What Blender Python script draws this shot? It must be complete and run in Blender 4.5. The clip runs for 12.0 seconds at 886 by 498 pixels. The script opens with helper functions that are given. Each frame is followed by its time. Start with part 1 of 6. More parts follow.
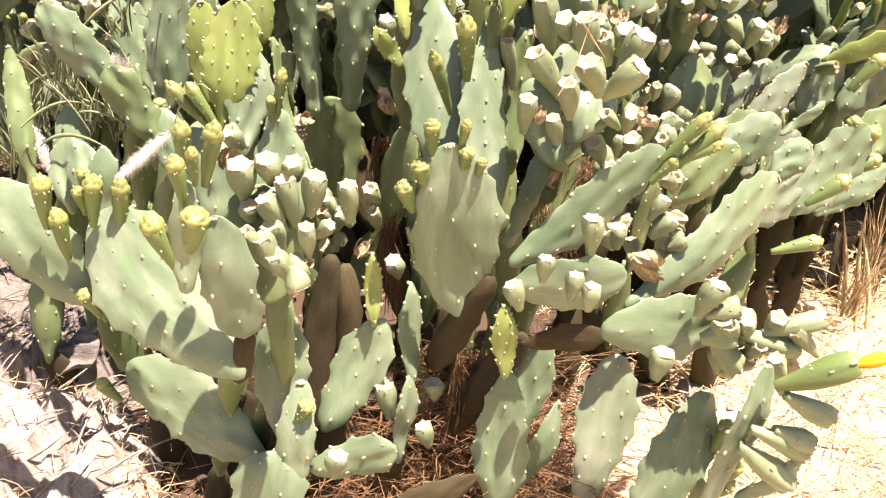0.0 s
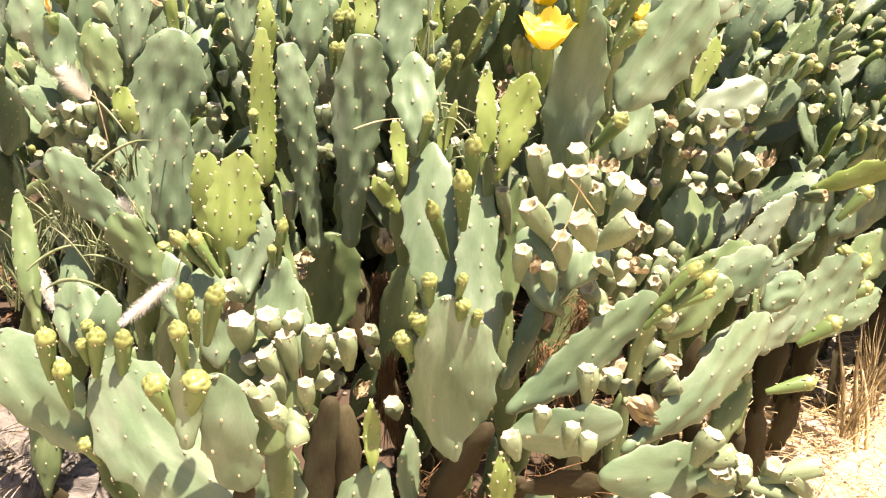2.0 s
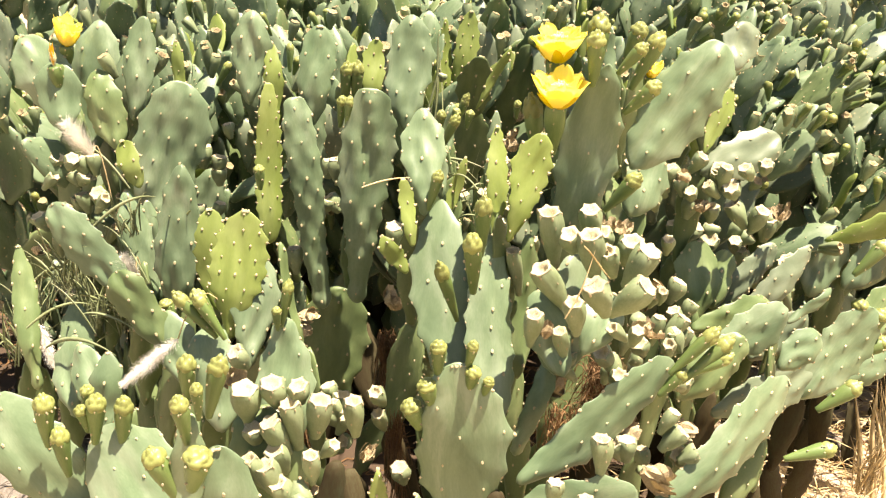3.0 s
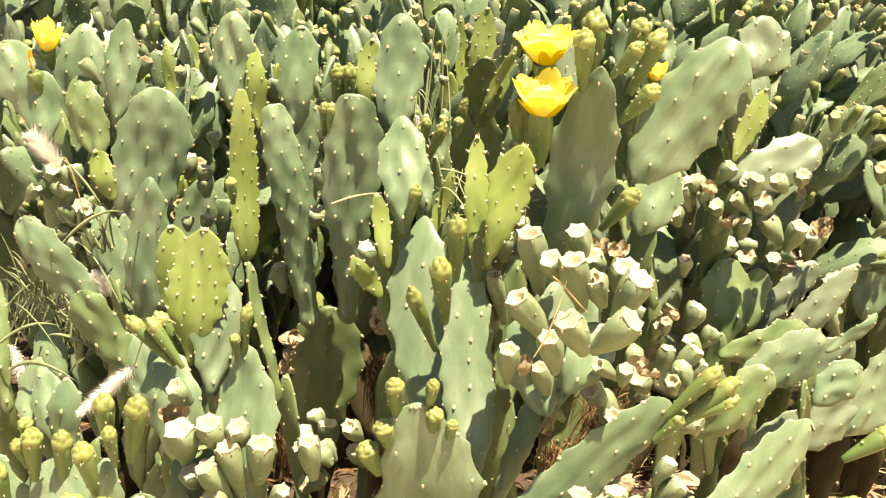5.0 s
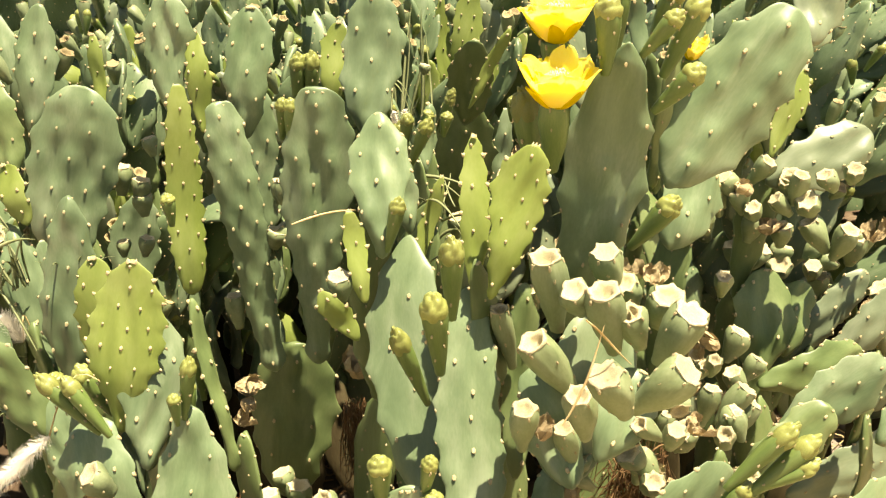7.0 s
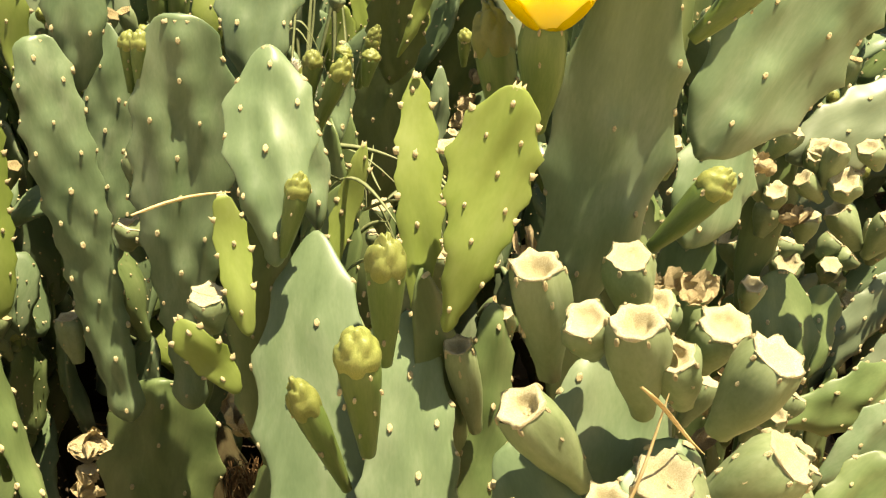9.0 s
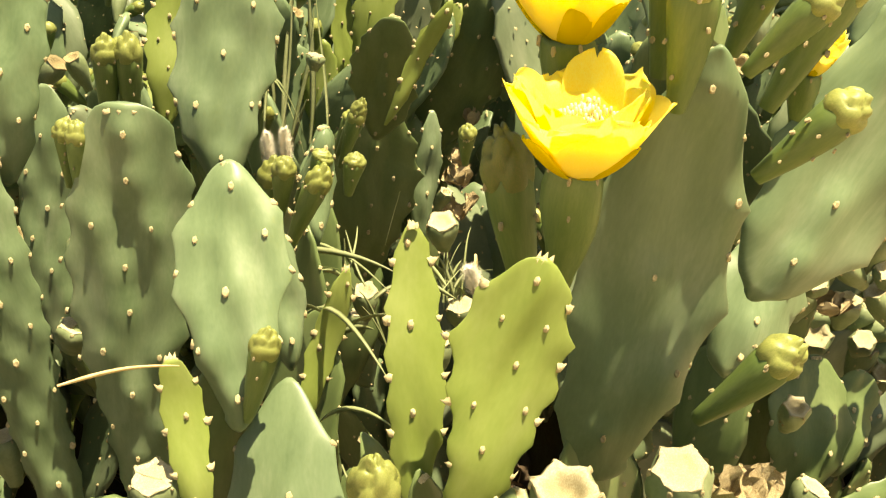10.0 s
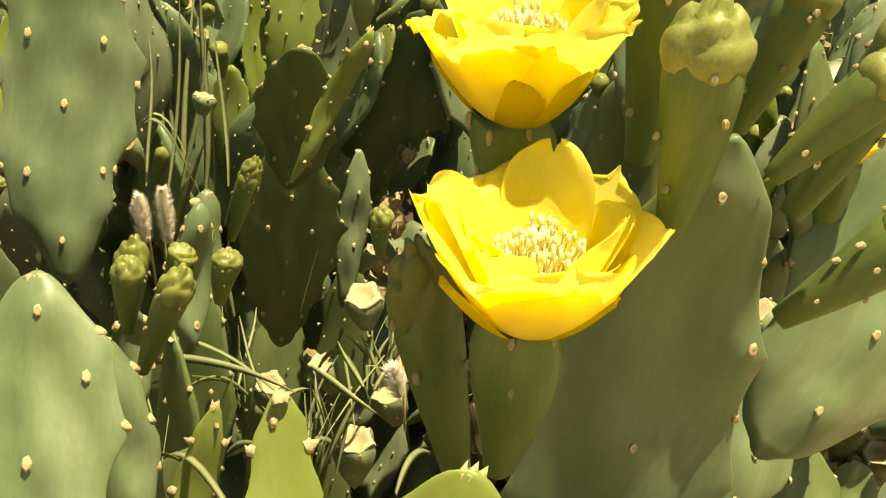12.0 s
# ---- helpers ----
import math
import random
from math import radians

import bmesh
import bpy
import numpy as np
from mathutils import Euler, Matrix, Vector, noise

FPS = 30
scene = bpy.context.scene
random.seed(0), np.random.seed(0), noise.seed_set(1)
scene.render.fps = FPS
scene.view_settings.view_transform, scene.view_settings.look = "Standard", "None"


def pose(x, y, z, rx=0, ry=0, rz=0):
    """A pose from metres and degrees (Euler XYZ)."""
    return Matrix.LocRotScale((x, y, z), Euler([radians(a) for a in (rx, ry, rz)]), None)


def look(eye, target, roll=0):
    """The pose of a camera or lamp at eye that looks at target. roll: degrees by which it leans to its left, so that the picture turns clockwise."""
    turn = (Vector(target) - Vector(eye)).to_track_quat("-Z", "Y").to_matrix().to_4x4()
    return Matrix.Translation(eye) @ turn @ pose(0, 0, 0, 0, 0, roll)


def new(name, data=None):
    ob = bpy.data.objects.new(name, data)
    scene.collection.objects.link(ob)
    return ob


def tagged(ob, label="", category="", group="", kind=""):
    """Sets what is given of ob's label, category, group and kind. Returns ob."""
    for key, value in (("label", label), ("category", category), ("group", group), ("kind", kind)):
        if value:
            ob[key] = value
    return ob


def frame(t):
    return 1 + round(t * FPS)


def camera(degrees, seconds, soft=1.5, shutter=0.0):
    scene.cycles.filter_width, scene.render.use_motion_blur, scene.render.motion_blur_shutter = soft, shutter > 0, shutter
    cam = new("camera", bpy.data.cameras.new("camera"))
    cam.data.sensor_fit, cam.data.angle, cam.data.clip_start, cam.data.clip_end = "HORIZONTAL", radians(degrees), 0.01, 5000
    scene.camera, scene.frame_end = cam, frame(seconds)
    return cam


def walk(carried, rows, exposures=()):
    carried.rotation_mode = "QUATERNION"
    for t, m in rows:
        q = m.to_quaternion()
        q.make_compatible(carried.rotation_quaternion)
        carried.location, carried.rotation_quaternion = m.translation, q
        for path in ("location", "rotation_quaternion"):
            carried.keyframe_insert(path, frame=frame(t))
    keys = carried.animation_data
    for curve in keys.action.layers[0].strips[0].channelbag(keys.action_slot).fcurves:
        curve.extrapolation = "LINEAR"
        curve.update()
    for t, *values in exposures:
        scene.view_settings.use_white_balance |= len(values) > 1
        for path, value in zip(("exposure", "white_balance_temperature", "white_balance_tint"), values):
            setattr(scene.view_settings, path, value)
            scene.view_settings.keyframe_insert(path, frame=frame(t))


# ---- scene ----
cam = camera(47.7, 12.0, 1.25)
PATH = [
    (0, (0.136, 0.005, 1.442), (0.164, 1.762, 0.488), -0.0),
    (0.5, (0.134, 0.009, 1.464), (0.161, 1.783, 0.542), -0.3),
    (1, (0.141, 0.01, 1.487), (0.165, 1.802, 0.601), -0.7),
    (1.5, (0.14, 0.011, 1.512), (0.157, 1.823, 0.666), -0.7),
    (2, (0.142, 0.021, 1.539), (0.17, 1.853, 0.738), -0.4),
    (2.5, (0.131, 0.042, 1.556), (0.149, 1.881, 0.77), -0.5),
    (3, (0.136, 0.077, 1.574), (0.155, 1.931, 0.823), -0.3),
    (3.3, (0.146, 0.103, 1.588), (0.173, 1.96, 0.845), -0.3),
    (3.5, (0.155, 0.119, 1.589), (0.171, 1.978, 0.853), -0.5),
    (3.7, (0.165, 0.139, 1.585), (0.171, 1.999, 0.85), -0.9),
    (5.3, (0.31, 0.257, 1.547), (0.12, 2.1, 0.793), -2.6),
    (5.5, (0.309, 0.274, 1.548), (0.112, 2.117, 0.799), -3.1),
    (6, (0.287, 0.345, 1.521), (0.097, 2.186, 0.763), -2.7),
    (6.2, (0.278, 0.383, 1.511), (0.105, 2.228, 0.759), -2.4),
    (6.5, (0.271, 0.431, 1.49), (0.132, 2.277, 0.733), -1.9),
    (6.7, (0.267, 0.467, 1.482), (0.138, 2.312, 0.721), -2.5),
    (8.3, (0.233, 0.753, 1.389), (0.234, 2.599, 0.62), -2.3),
    (8.5, (0.235, 0.797, 1.36), (0.263, 2.634, 0.57), -1.7),
    (9, (0.227, 0.894, 1.329), (0.296, 2.732, 0.544), -1.4),
    (9.5, (0.219, 1.01, 1.33), (0.277, 2.837, 0.518), -2.0),
    (10, (0.226, 1.077, 1.391), (0.326, 2.885, 0.543), -0.8),
    (10.5, (0.239, 1.122, 1.418), (0.372, 2.936, 0.586), -0.2),
    (11, (0.256, 1.173, 1.39), (0.441, 2.984, 0.56), -0.4),
    (11.2, (0.258, 1.191, 1.383), (0.438, 3.001, 0.551), -0.5),
    (11.5, (0.261, 1.23, 1.371), (0.451, 3.039, 0.539), -0.1),
    (12, (0.264, 1.269, 1.376), (0.458, 3.07, 0.527), 0.5),
]
EXPOSURES = [(0.0, 2.12, 7100, 35), (3.0, 1.99, 7600, 22), (6.0, 1.89, 8500, 15), (9.0, 1.58, 9400, 8), (10.5, 1.70, 10300, 7), (11.5, 1.43, 11100, 5), (12.0, 1.15, 11600, 4)]
walk(cam, [(t, look(eye, target, roll)) for t, eye, target, roll in PATH], EXPOSURES)

# ---- sky and sun ----
SUN_UP, SUN_ROUND = 74.5, 109.0     # elevation; compass angle from +y over +x
world = bpy.data.worlds.new("sky")
scene.world = world
world.use_nodes = True
sky = world.node_tree.nodes.new("ShaderNodeTexSky")
sky.sky_type, sky.sun_disc = "NISHITA", False
sky.sun_elevation, sky.sun_rotation = radians(SUN_UP), radians(SUN_ROUND)
sky.dust_density, sky.ozone_density = 1.5, 1.0
background = world.node_tree.nodes["Background"]
world.node_tree.links.new(sky.outputs[0], background.inputs[0])
background.inputs[1].default_value = 0.055
lamp = bpy.data.lights.new("sun", "SUN")
lamp.energy, lamp.angle, lamp.color = 5.0, radians(0.6), (1.0, 0.97, 0.90)
way = Vector((math.sin(radians(SUN_ROUND)) * math.cos(radians(SUN_UP)), math.cos(radians(SUN_ROUND)) * math.cos(radians(SUN_UP)), math.sin(radians(SUN_UP))))
sun = new("sun", lamp)
sun.matrix_world = look(way * 30, (0, 0, 0))


# ---- materials ----
def material(name, colours, rough=0.5, scale=20.0, fine=220.0, bump=0.15, vary=0.12, spec=0.5, sub=0.0, streak=(1, 1, 1), sheen=0.0, distort=0.0, grain=0.3):
    """Colours blend by two scales of noise; vary: how far one piece differs from another."""
    mat = bpy.data.materials.new(name)
    mat.use_nodes = True
    nodes, links = mat.node_tree.nodes, mat.node_tree.links
    bsdf = nodes["Principled BSDF"]
    where = nodes.new("ShaderNodeTexCoord")
    shift = nodes.new("ShaderNodeMapping")
    shift.inputs["Scale"].default_value = streak
    links.new(where.outputs["Object"], shift.inputs[0])
    info = nodes.new("ShaderNodeObjectInfo")
    spread = nodes.new("ShaderNodeMath")
    spread.operation = "MULTIPLY"
    spread.inputs[1].default_value = 37.0
    links.new(info.outputs["Random"], spread.inputs[0])
    coarse = nodes.new("ShaderNodeTexNoise")
    coarse.noise_dimensions = "4D"
    coarse.inputs["Scale"].default_value, coarse.inputs["Detail"].default_value, coarse.inputs["Roughness"].default_value = scale, 5, 0.62
    coarse.inputs["Distortion"].default_value = distort
    small = nodes.new("ShaderNodeTexNoise")
    small.inputs["Scale"].default_value, small.inputs["Detail"].default_value = fine, 3
    links.new(shift.outputs[0], coarse.inputs["Vector"])
    links.new(spread.outputs[0], coarse.inputs["W"])
    links.new(shift.outputs[0], small.inputs["Vector"])
    mix = nodes.new("ShaderNodeMix")
    mix.data_type = "FLOAT"
    mix.inputs[0].default_value = grain
    links.new(coarse.outputs[0], mix.inputs[2])
    links.new(small.outputs[0], mix.inputs[3])
    ramp = nodes.new("ShaderNodeValToRGB")
    stops = ramp.color_ramp.elements
    while len(stops) < len(colours):
        stops.new(0.5)
    for i, c in enumerate(colours):
        stops[i].position = 0.3 + 0.42 * i / max(1, len(colours) - 1)
        stops[i].color = (*c, 1)
    links.new(mix.outputs[0], ramp.inputs[0])
    tone = nodes.new("ShaderNodeHueSaturation")
    lift = nodes.new("ShaderNodeMapRange")
    lift.inputs["To Min"].default_value, lift.inputs["To Max"].default_value = 1 - vary, 1 + vary
    links.new(info.outputs["Random"], lift.inputs[0])
    links.new(lift.outputs[0], tone.inputs["Value"])
    links.new(ramp.outputs[0], tone.inputs["Color"])
    links.new(tone.outputs[0], bsdf.inputs["Base Color"])
    bsdf.inputs["Roughness"].default_value = rough
    bsdf.inputs["Specular IOR Level"].default_value = spec
    if sub:
        bsdf.inputs["Subsurface Weight"].default_value = sub
        bsdf.inputs["Subsurface Radius"].default_value = (0.6, 1.0, 0.25)
        bsdf.inputs["Subsurface Scale"].default_value = 0.004
    if sheen:
        bsdf.inputs["Sheen Weight"].default_value = sheen
        bsdf.inputs["Sheen Roughness"].default_value = 0.5
    relief = nodes.new("ShaderNodeBump")
    relief.inputs["Strength"].default_value = bump
    relief.inputs["Distance"].default_value = 0.004
    links.new(mix.outputs[0], relief.inputs["Height"])
    links.new(relief.outputs[0], bsdf.inputs["Normal"])
    return mat


SAGE = material("waxy sage cactus skin", [(0.066, 0.108, 0.049), (0.116, 0.168, 0.087), (0.194, 0.242, 0.150)], 0.42, 12, 260, 0.08, 0.12, 0.35, 0, (1.7, 1.7, 0.5), 0, 0.6, 0.12)
GREEN = material("green cactus skin", [(0.068, 0.108, 0.038), (0.110, 0.156, 0.060), (0.168, 0.212, 0.092)], 0.42, 13, 260, 0.08, 0.12, 0.35, 0, (1.7, 1.7, 0.5), 0, 0.6, 0.12)
LIME = material("young lime cactus skin", [(0.166, 0.231, 0.048), (0.224, 0.290, 0.076), (0.287, 0.347, 0.120)], 0.42, 15, 260, 0.08, 0.10, 0.35, 0, (1.6, 1.6, 0.6), 0, 0.5, 0.12)
BLUE = material("bluish cactus skin", [(0.088, 0.122, 0.066), (0.132, 0.168, 0.098), (0.192, 0.222, 0.142)], 0.42, 12, 260, 0.08, 0.10, 0.35, 0, (1.7, 1.7, 0.5), 0, 0.6, 0.12)
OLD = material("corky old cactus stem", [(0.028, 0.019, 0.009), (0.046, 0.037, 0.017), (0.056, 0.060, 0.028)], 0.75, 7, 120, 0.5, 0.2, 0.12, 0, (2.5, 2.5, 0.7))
BUDSKIN = material("smooth green bud skin", [(0.066, 0.116, 0.028), (0.098, 0.148, 0.041), (0.136, 0.182, 0.060)], 0.45, 2.6, 22, 0.05, 0.10, 0.35, 0, (1, 1, 0.5))
FRUIT = material("green fruit skin", [(0.118, 0.160, 0.070), (0.164, 0.207, 0.103), (0.215, 0.255, 0.142)], 0.5, 2.2, 14, 0.08, 0.12, 0.3)
SCAR = material("pale dry fruit scar", [(0.27, 0.22, 0.11), (0.43, 0.385, 0.235), (0.58, 0.545, 0.40)], 0.75, 40, 400, 0.5, 0.2, 0.2)
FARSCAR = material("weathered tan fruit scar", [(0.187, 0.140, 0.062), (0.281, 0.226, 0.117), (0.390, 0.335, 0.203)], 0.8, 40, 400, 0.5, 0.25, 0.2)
SCARHEART = material("tan hollow of a fruit scar", [(0.26, 0.205, 0.10), (0.40, 0.35, 0.205), (0.55, 0.51, 0.36)], 0.8, 60, 400, 0.5, 0.15, 0.2)
AREOLE = material("tan felted areole", [(0.19, 0.15, 0.08), (0.35, 0.30, 0.17), (0.50, 0.45, 0.30)], 0.9, 300, 900, 0.3, 0.15, 0.1)
BUDHEAD = material("yellow green bud scales", [(0.12, 0.155, 0.035), (0.19, 0.215, 0.06), (0.28, 0.275, 0.095)], 0.45, 60, 400, 0.1, 0.12, 0.4)
RUSTBUD = material("rusty green bud scales", [(0.10, 0.135, 0.035), (0.145, 0.165, 0.045), (0.18, 0.150, 0.055)], 0.5, 50, 400, 0.1, 0.1, 0.4)
PETAL = material("silky yellow petal", [(0.93, 0.75, 0.08), (0.95, 0.86, 0.20), (0.95, 0.91, 0.36)], 0.45, 16, 500, 0.06, 0.06, 0.3, 0.25, (6, 6, 0.6))
SEPAL = material("yellow petal with a green midrib", [(0.34, 0.34, 0.03), (0.62, 0.54, 0.02), (0.82, 0.68, 0.02)], 0.5, 40, 400, 0.08, 0.08, 0.3, 0.1, (6, 6, 0.6))
ORANGE = material("orange wilting petal", [(0.75, 0.33, 0.02), (0.85, 0.50, 0.02), (0.88, 0.62, 0.05)], 0.55, 40, 400, 0.1, 0.06, 0.3, 0.1, (5, 5, 0.6))
STAMEN = material("pale yellow stamens", [(0.74, 0.62, 0.22), (0.80, 0.74, 0.44), (0.84, 0.81, 0.62)], 0.6, 200, 600, 0.1, 0.05, 0.2)
DRIED = material("dried brown petals", [(0.18, 0.12, 0.055), (0.38, 0.30, 0.165), (0.60, 0.53, 0.37)], 0.8, 50, 300, 0.5, 0.2, 0.2)
STRAW = material("dry straw", [(0.345, 0.243, 0.101), (0.528, 0.406, 0.203), (0.670, 0.558, 0.334)], 0.7, 40, 200, 0.2, 0.25, 0.3)
FIBRE = material("brown dead fibres", [(0.07, 0.036, 0.015), (0.17, 0.097, 0.042), (0.32, 0.21, 0.10)], 0.8, 30, 200, 0.2, 0.25, 0.2)
GRASS = material("green grass blade", [(0.15, 0.19, 0.07), (0.25, 0.29, 0.14), (0.36, 0.38, 0.22)], 0.5, 20, 200, 0.1, 0.2, 0.4)
PLUME = material("white bristly seed head", [(0.80, 0.77, 0.68), (0.88, 0.86, 0.79), (0.92, 0.90, 0.85)], 0.8, 60, 300, 0.1, 0.1, 0.2)
EARTH = material("dry earth", [(0.226, 0.158, 0.096), (0.384, 0.294, 0.193), (0.521, 0.429, 0.306)], 0.95, 9, 120, 1.0, 0.0, 0.2)
STONE = material("grey brown stone", [(0.094, 0.073, 0.054), (0.172, 0.145, 0.110), (0.257, 0.224, 0.178)], 0.85, 12, 90, 0.8, 0.15, 0.3)
BLEACHED = material("bleached dead wood", [(0.12, 0.095, 0.065), (0.34, 0.29, 0.225), (0.54, 0.50, 0.43)], 0.85, 11, 90, 1.0, 0.2, 0.2, 0, (4, 4, 0.6), 0, 1.2)
GREYWOOD = material("grey cracked bark", [(0.078, 0.068, 0.052), (0.172, 0.152, 0.122), (0.285, 0.260, 0.212)], 0.85, 16, 120, 1.0, 0.2, 0.2, 0, (4, 4, 0.6), 0, 1.2)
LOG = material("dark fallen stem", [(0.039, 0.027, 0.016), (0.094, 0.066, 0.039), (0.172, 0.133, 0.086)], 0.85, 10, 90, 0.9, 0.1, 0.2, 0, (3, 3, 0.6))
for mat, share in ((PETAL, 0.55), (SEPAL, 0.55), (ORANGE, 0.55), (PLUME, 0.55), (LIME, 0.35), (GRASS, 0.3)):
    nodes, links = mat.node_tree.nodes, mat.node_tree.links
    glow = nodes.new("ShaderNodeBsdfTranslucent")
    blend = nodes.new("ShaderNodeMixShader")
    blend.inputs[0].default_value = share
    links.new(nodes["Principled BSDF"].inputs["Base Color"].links[0].from_socket, glow.inputs["Color"])
    links.new(nodes["Principled BSDF"].outputs[0], blend.inputs[1])
    links.new(glow.outputs[0], blend.inputs[2])
    links.new(blend.outputs[0], nodes["Material Output"].inputs["Surface"])
# leaf mould and painted-in thicket shade darken the earth where the thicket has long stood: a wide patch with a ragged
# rim
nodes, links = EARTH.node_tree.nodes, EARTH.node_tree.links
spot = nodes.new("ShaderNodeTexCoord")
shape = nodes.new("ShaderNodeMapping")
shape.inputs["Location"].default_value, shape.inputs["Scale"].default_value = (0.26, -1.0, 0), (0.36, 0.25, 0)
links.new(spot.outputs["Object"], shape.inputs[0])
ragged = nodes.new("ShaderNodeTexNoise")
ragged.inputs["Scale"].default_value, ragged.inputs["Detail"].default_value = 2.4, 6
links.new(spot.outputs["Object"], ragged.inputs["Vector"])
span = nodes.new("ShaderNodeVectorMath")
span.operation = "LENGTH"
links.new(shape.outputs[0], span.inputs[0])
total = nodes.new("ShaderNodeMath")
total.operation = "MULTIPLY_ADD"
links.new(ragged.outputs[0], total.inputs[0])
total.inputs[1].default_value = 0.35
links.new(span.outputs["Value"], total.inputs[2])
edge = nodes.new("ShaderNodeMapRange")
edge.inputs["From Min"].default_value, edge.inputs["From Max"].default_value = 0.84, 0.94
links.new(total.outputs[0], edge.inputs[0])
mould_shade = nodes.new("ShaderNodeMix")
mould_shade.data_type = "RGBA"
# near-black brown: the mould's own colour plus the shade between the pads
mould_shade.inputs[6].default_value = (0.055, 0.037, 0.022, 1)
links.new(edge.outputs[0], mould_shade.inputs[0])
links.new(nodes["Principled BSDF"].inputs["Base Color"].links[0].from_socket, mould_shade.inputs[7])
links.new(mould_shade.outputs[2], nodes["Principled BSDF"].inputs["Base Color"])
TONES = {"sage": SAGE, "green": GREEN, "lime": LIME, "blue": BLUE, "old": OLD}

# ---- building ----
PLACES = {}


def attach(ob, parent, m):
    """Puts ob at the world pose m, as a part of parent where there is one."""
    PLACES[ob.name] = m
    ob.matrix_basis = m
    if parent:
        ob.parent = parent
        ob.matrix_parent_inverse = Matrix()
        ob.matrix_basis = PLACES[parent.name].inverted() @ m
    return ob


def mesh_of(name, verts, faces, mats, which=None, smooth=True):
    me = bpy.data.meshes.new(name)
    me.from_pydata([tuple(v) for v in verts], [], faces)
    for m in mats:
        me.materials.append(m)
    if which is not None:
        me.polygons.foreach_set("material_index", which)
    me.polygons.foreach_set("use_smooth", [smooth] * len(me.polygons))
    me.update()
    return me


def part(name, me, parent, m, label="", kind=""):
    return tagged(attach(new(name, me), parent, m), label, kind=kind)


def thing(name, x, y, z, label, category, group="", kind=""):
    ob = new(name)
    ob.empty_display_size = 0.05
    return tagged(attach(ob, None, Matrix.Translation((x, y, z))), label, category, group, kind)


def frame_of(base, tip, turn=0.0, scale=(1, 1, 1), front=(0, -1, 0.5)):
    """The pose with z from base to tip and y away from the face that looks towards front, turned round z."""
    base, tip = Vector(base), Vector(tip)
    axis = (tip - base).normalized()
    face = Vector(front) - axis * axis.dot(Vector(front))
    face.normalize()
    back = -face
    side = back.cross(axis)
    m = Matrix((side, back, axis)).transposed().to_4x4()
    return Matrix.Translation(base) @ m @ pose(0, 0, 0, 0, 0, turn) @ Matrix.Diagonal((*scale, 1))


def tube(rings, closed=True, start=0):
    """Faces between rings of points, with the two ends capped."""
    n, m = rings
    faces = [(start + i * m + j, start + i * m + (j + 1) % m, start + (i + 1) * m + (j + 1) % m, start + (i + 1) * m + j) for i in range(n - 1) for j in range(m)]
    if closed:
        faces.append(tuple(start + j for j in reversed(range(m))))
        faces.append(tuple(start + (n - 1) * m + j for j in range(m)))
    return faces


def nubs(places, size, sharp=0.0, plain=False):
    """Little felted domes on a skin; sharp: the length of a fleshy spine on each."""
    verts, faces = [], []
    for p, n in places:
        n = Vector(n).normalized()
        b = Vector((0, 0, 1)) - n * n.z
        b = b.normalized() if b.length > 0.3 else n.orthogonal().normalized()
        a = b.cross(n)
        p = Vector(p)
        s = len(verts)
        r = size * random.uniform(0.75, 1.25)
        if plain:
            verts += [p + a * r * 0.8, p + b * r, p - a * r * 0.8, p - b * r, p + n * r * 0.9]
            faces += [(s + j, s + (j + 1) % 4, s + 4) for j in range(4)]
            continue
        for k, (rr, hh) in enumerate(((1.0, -0.5), (0.95, 0.35), (0.55, 0.8) if sharp else (0.55, 0.5))):
            for j in range(6):
                t = j * math.pi / 3 + k * 0.3
                verts.append(p + a * (r * rr * 0.8 * math.cos(t)) + b * (r * rr * 1.25 * math.sin(t)) + n * r * hh)
        lean = Vector((random.uniform(-0.3, 0.3), random.uniform(-0.3, 0.3), random.uniform(0.0, 0.7)))
        verts.append(p + (n + lean * (1 if sharp else 0.2)).normalized() * (r * (0.7 if sharp else 0.1) + sharp * random.uniform(0.5, 1.3)))
        for k in range(2):
            faces += [(s + k * 6 + j, s + k * 6 + (j + 1) % 6, s + k * 6 + 6 + (j + 1) % 6, s + k * 6 + 6 + j) for j in range(6)]
        faces += [(s + 12 + j, s + 12 + (j + 1) % 6, s + 18) for j in range(6)]
    return verts, faces


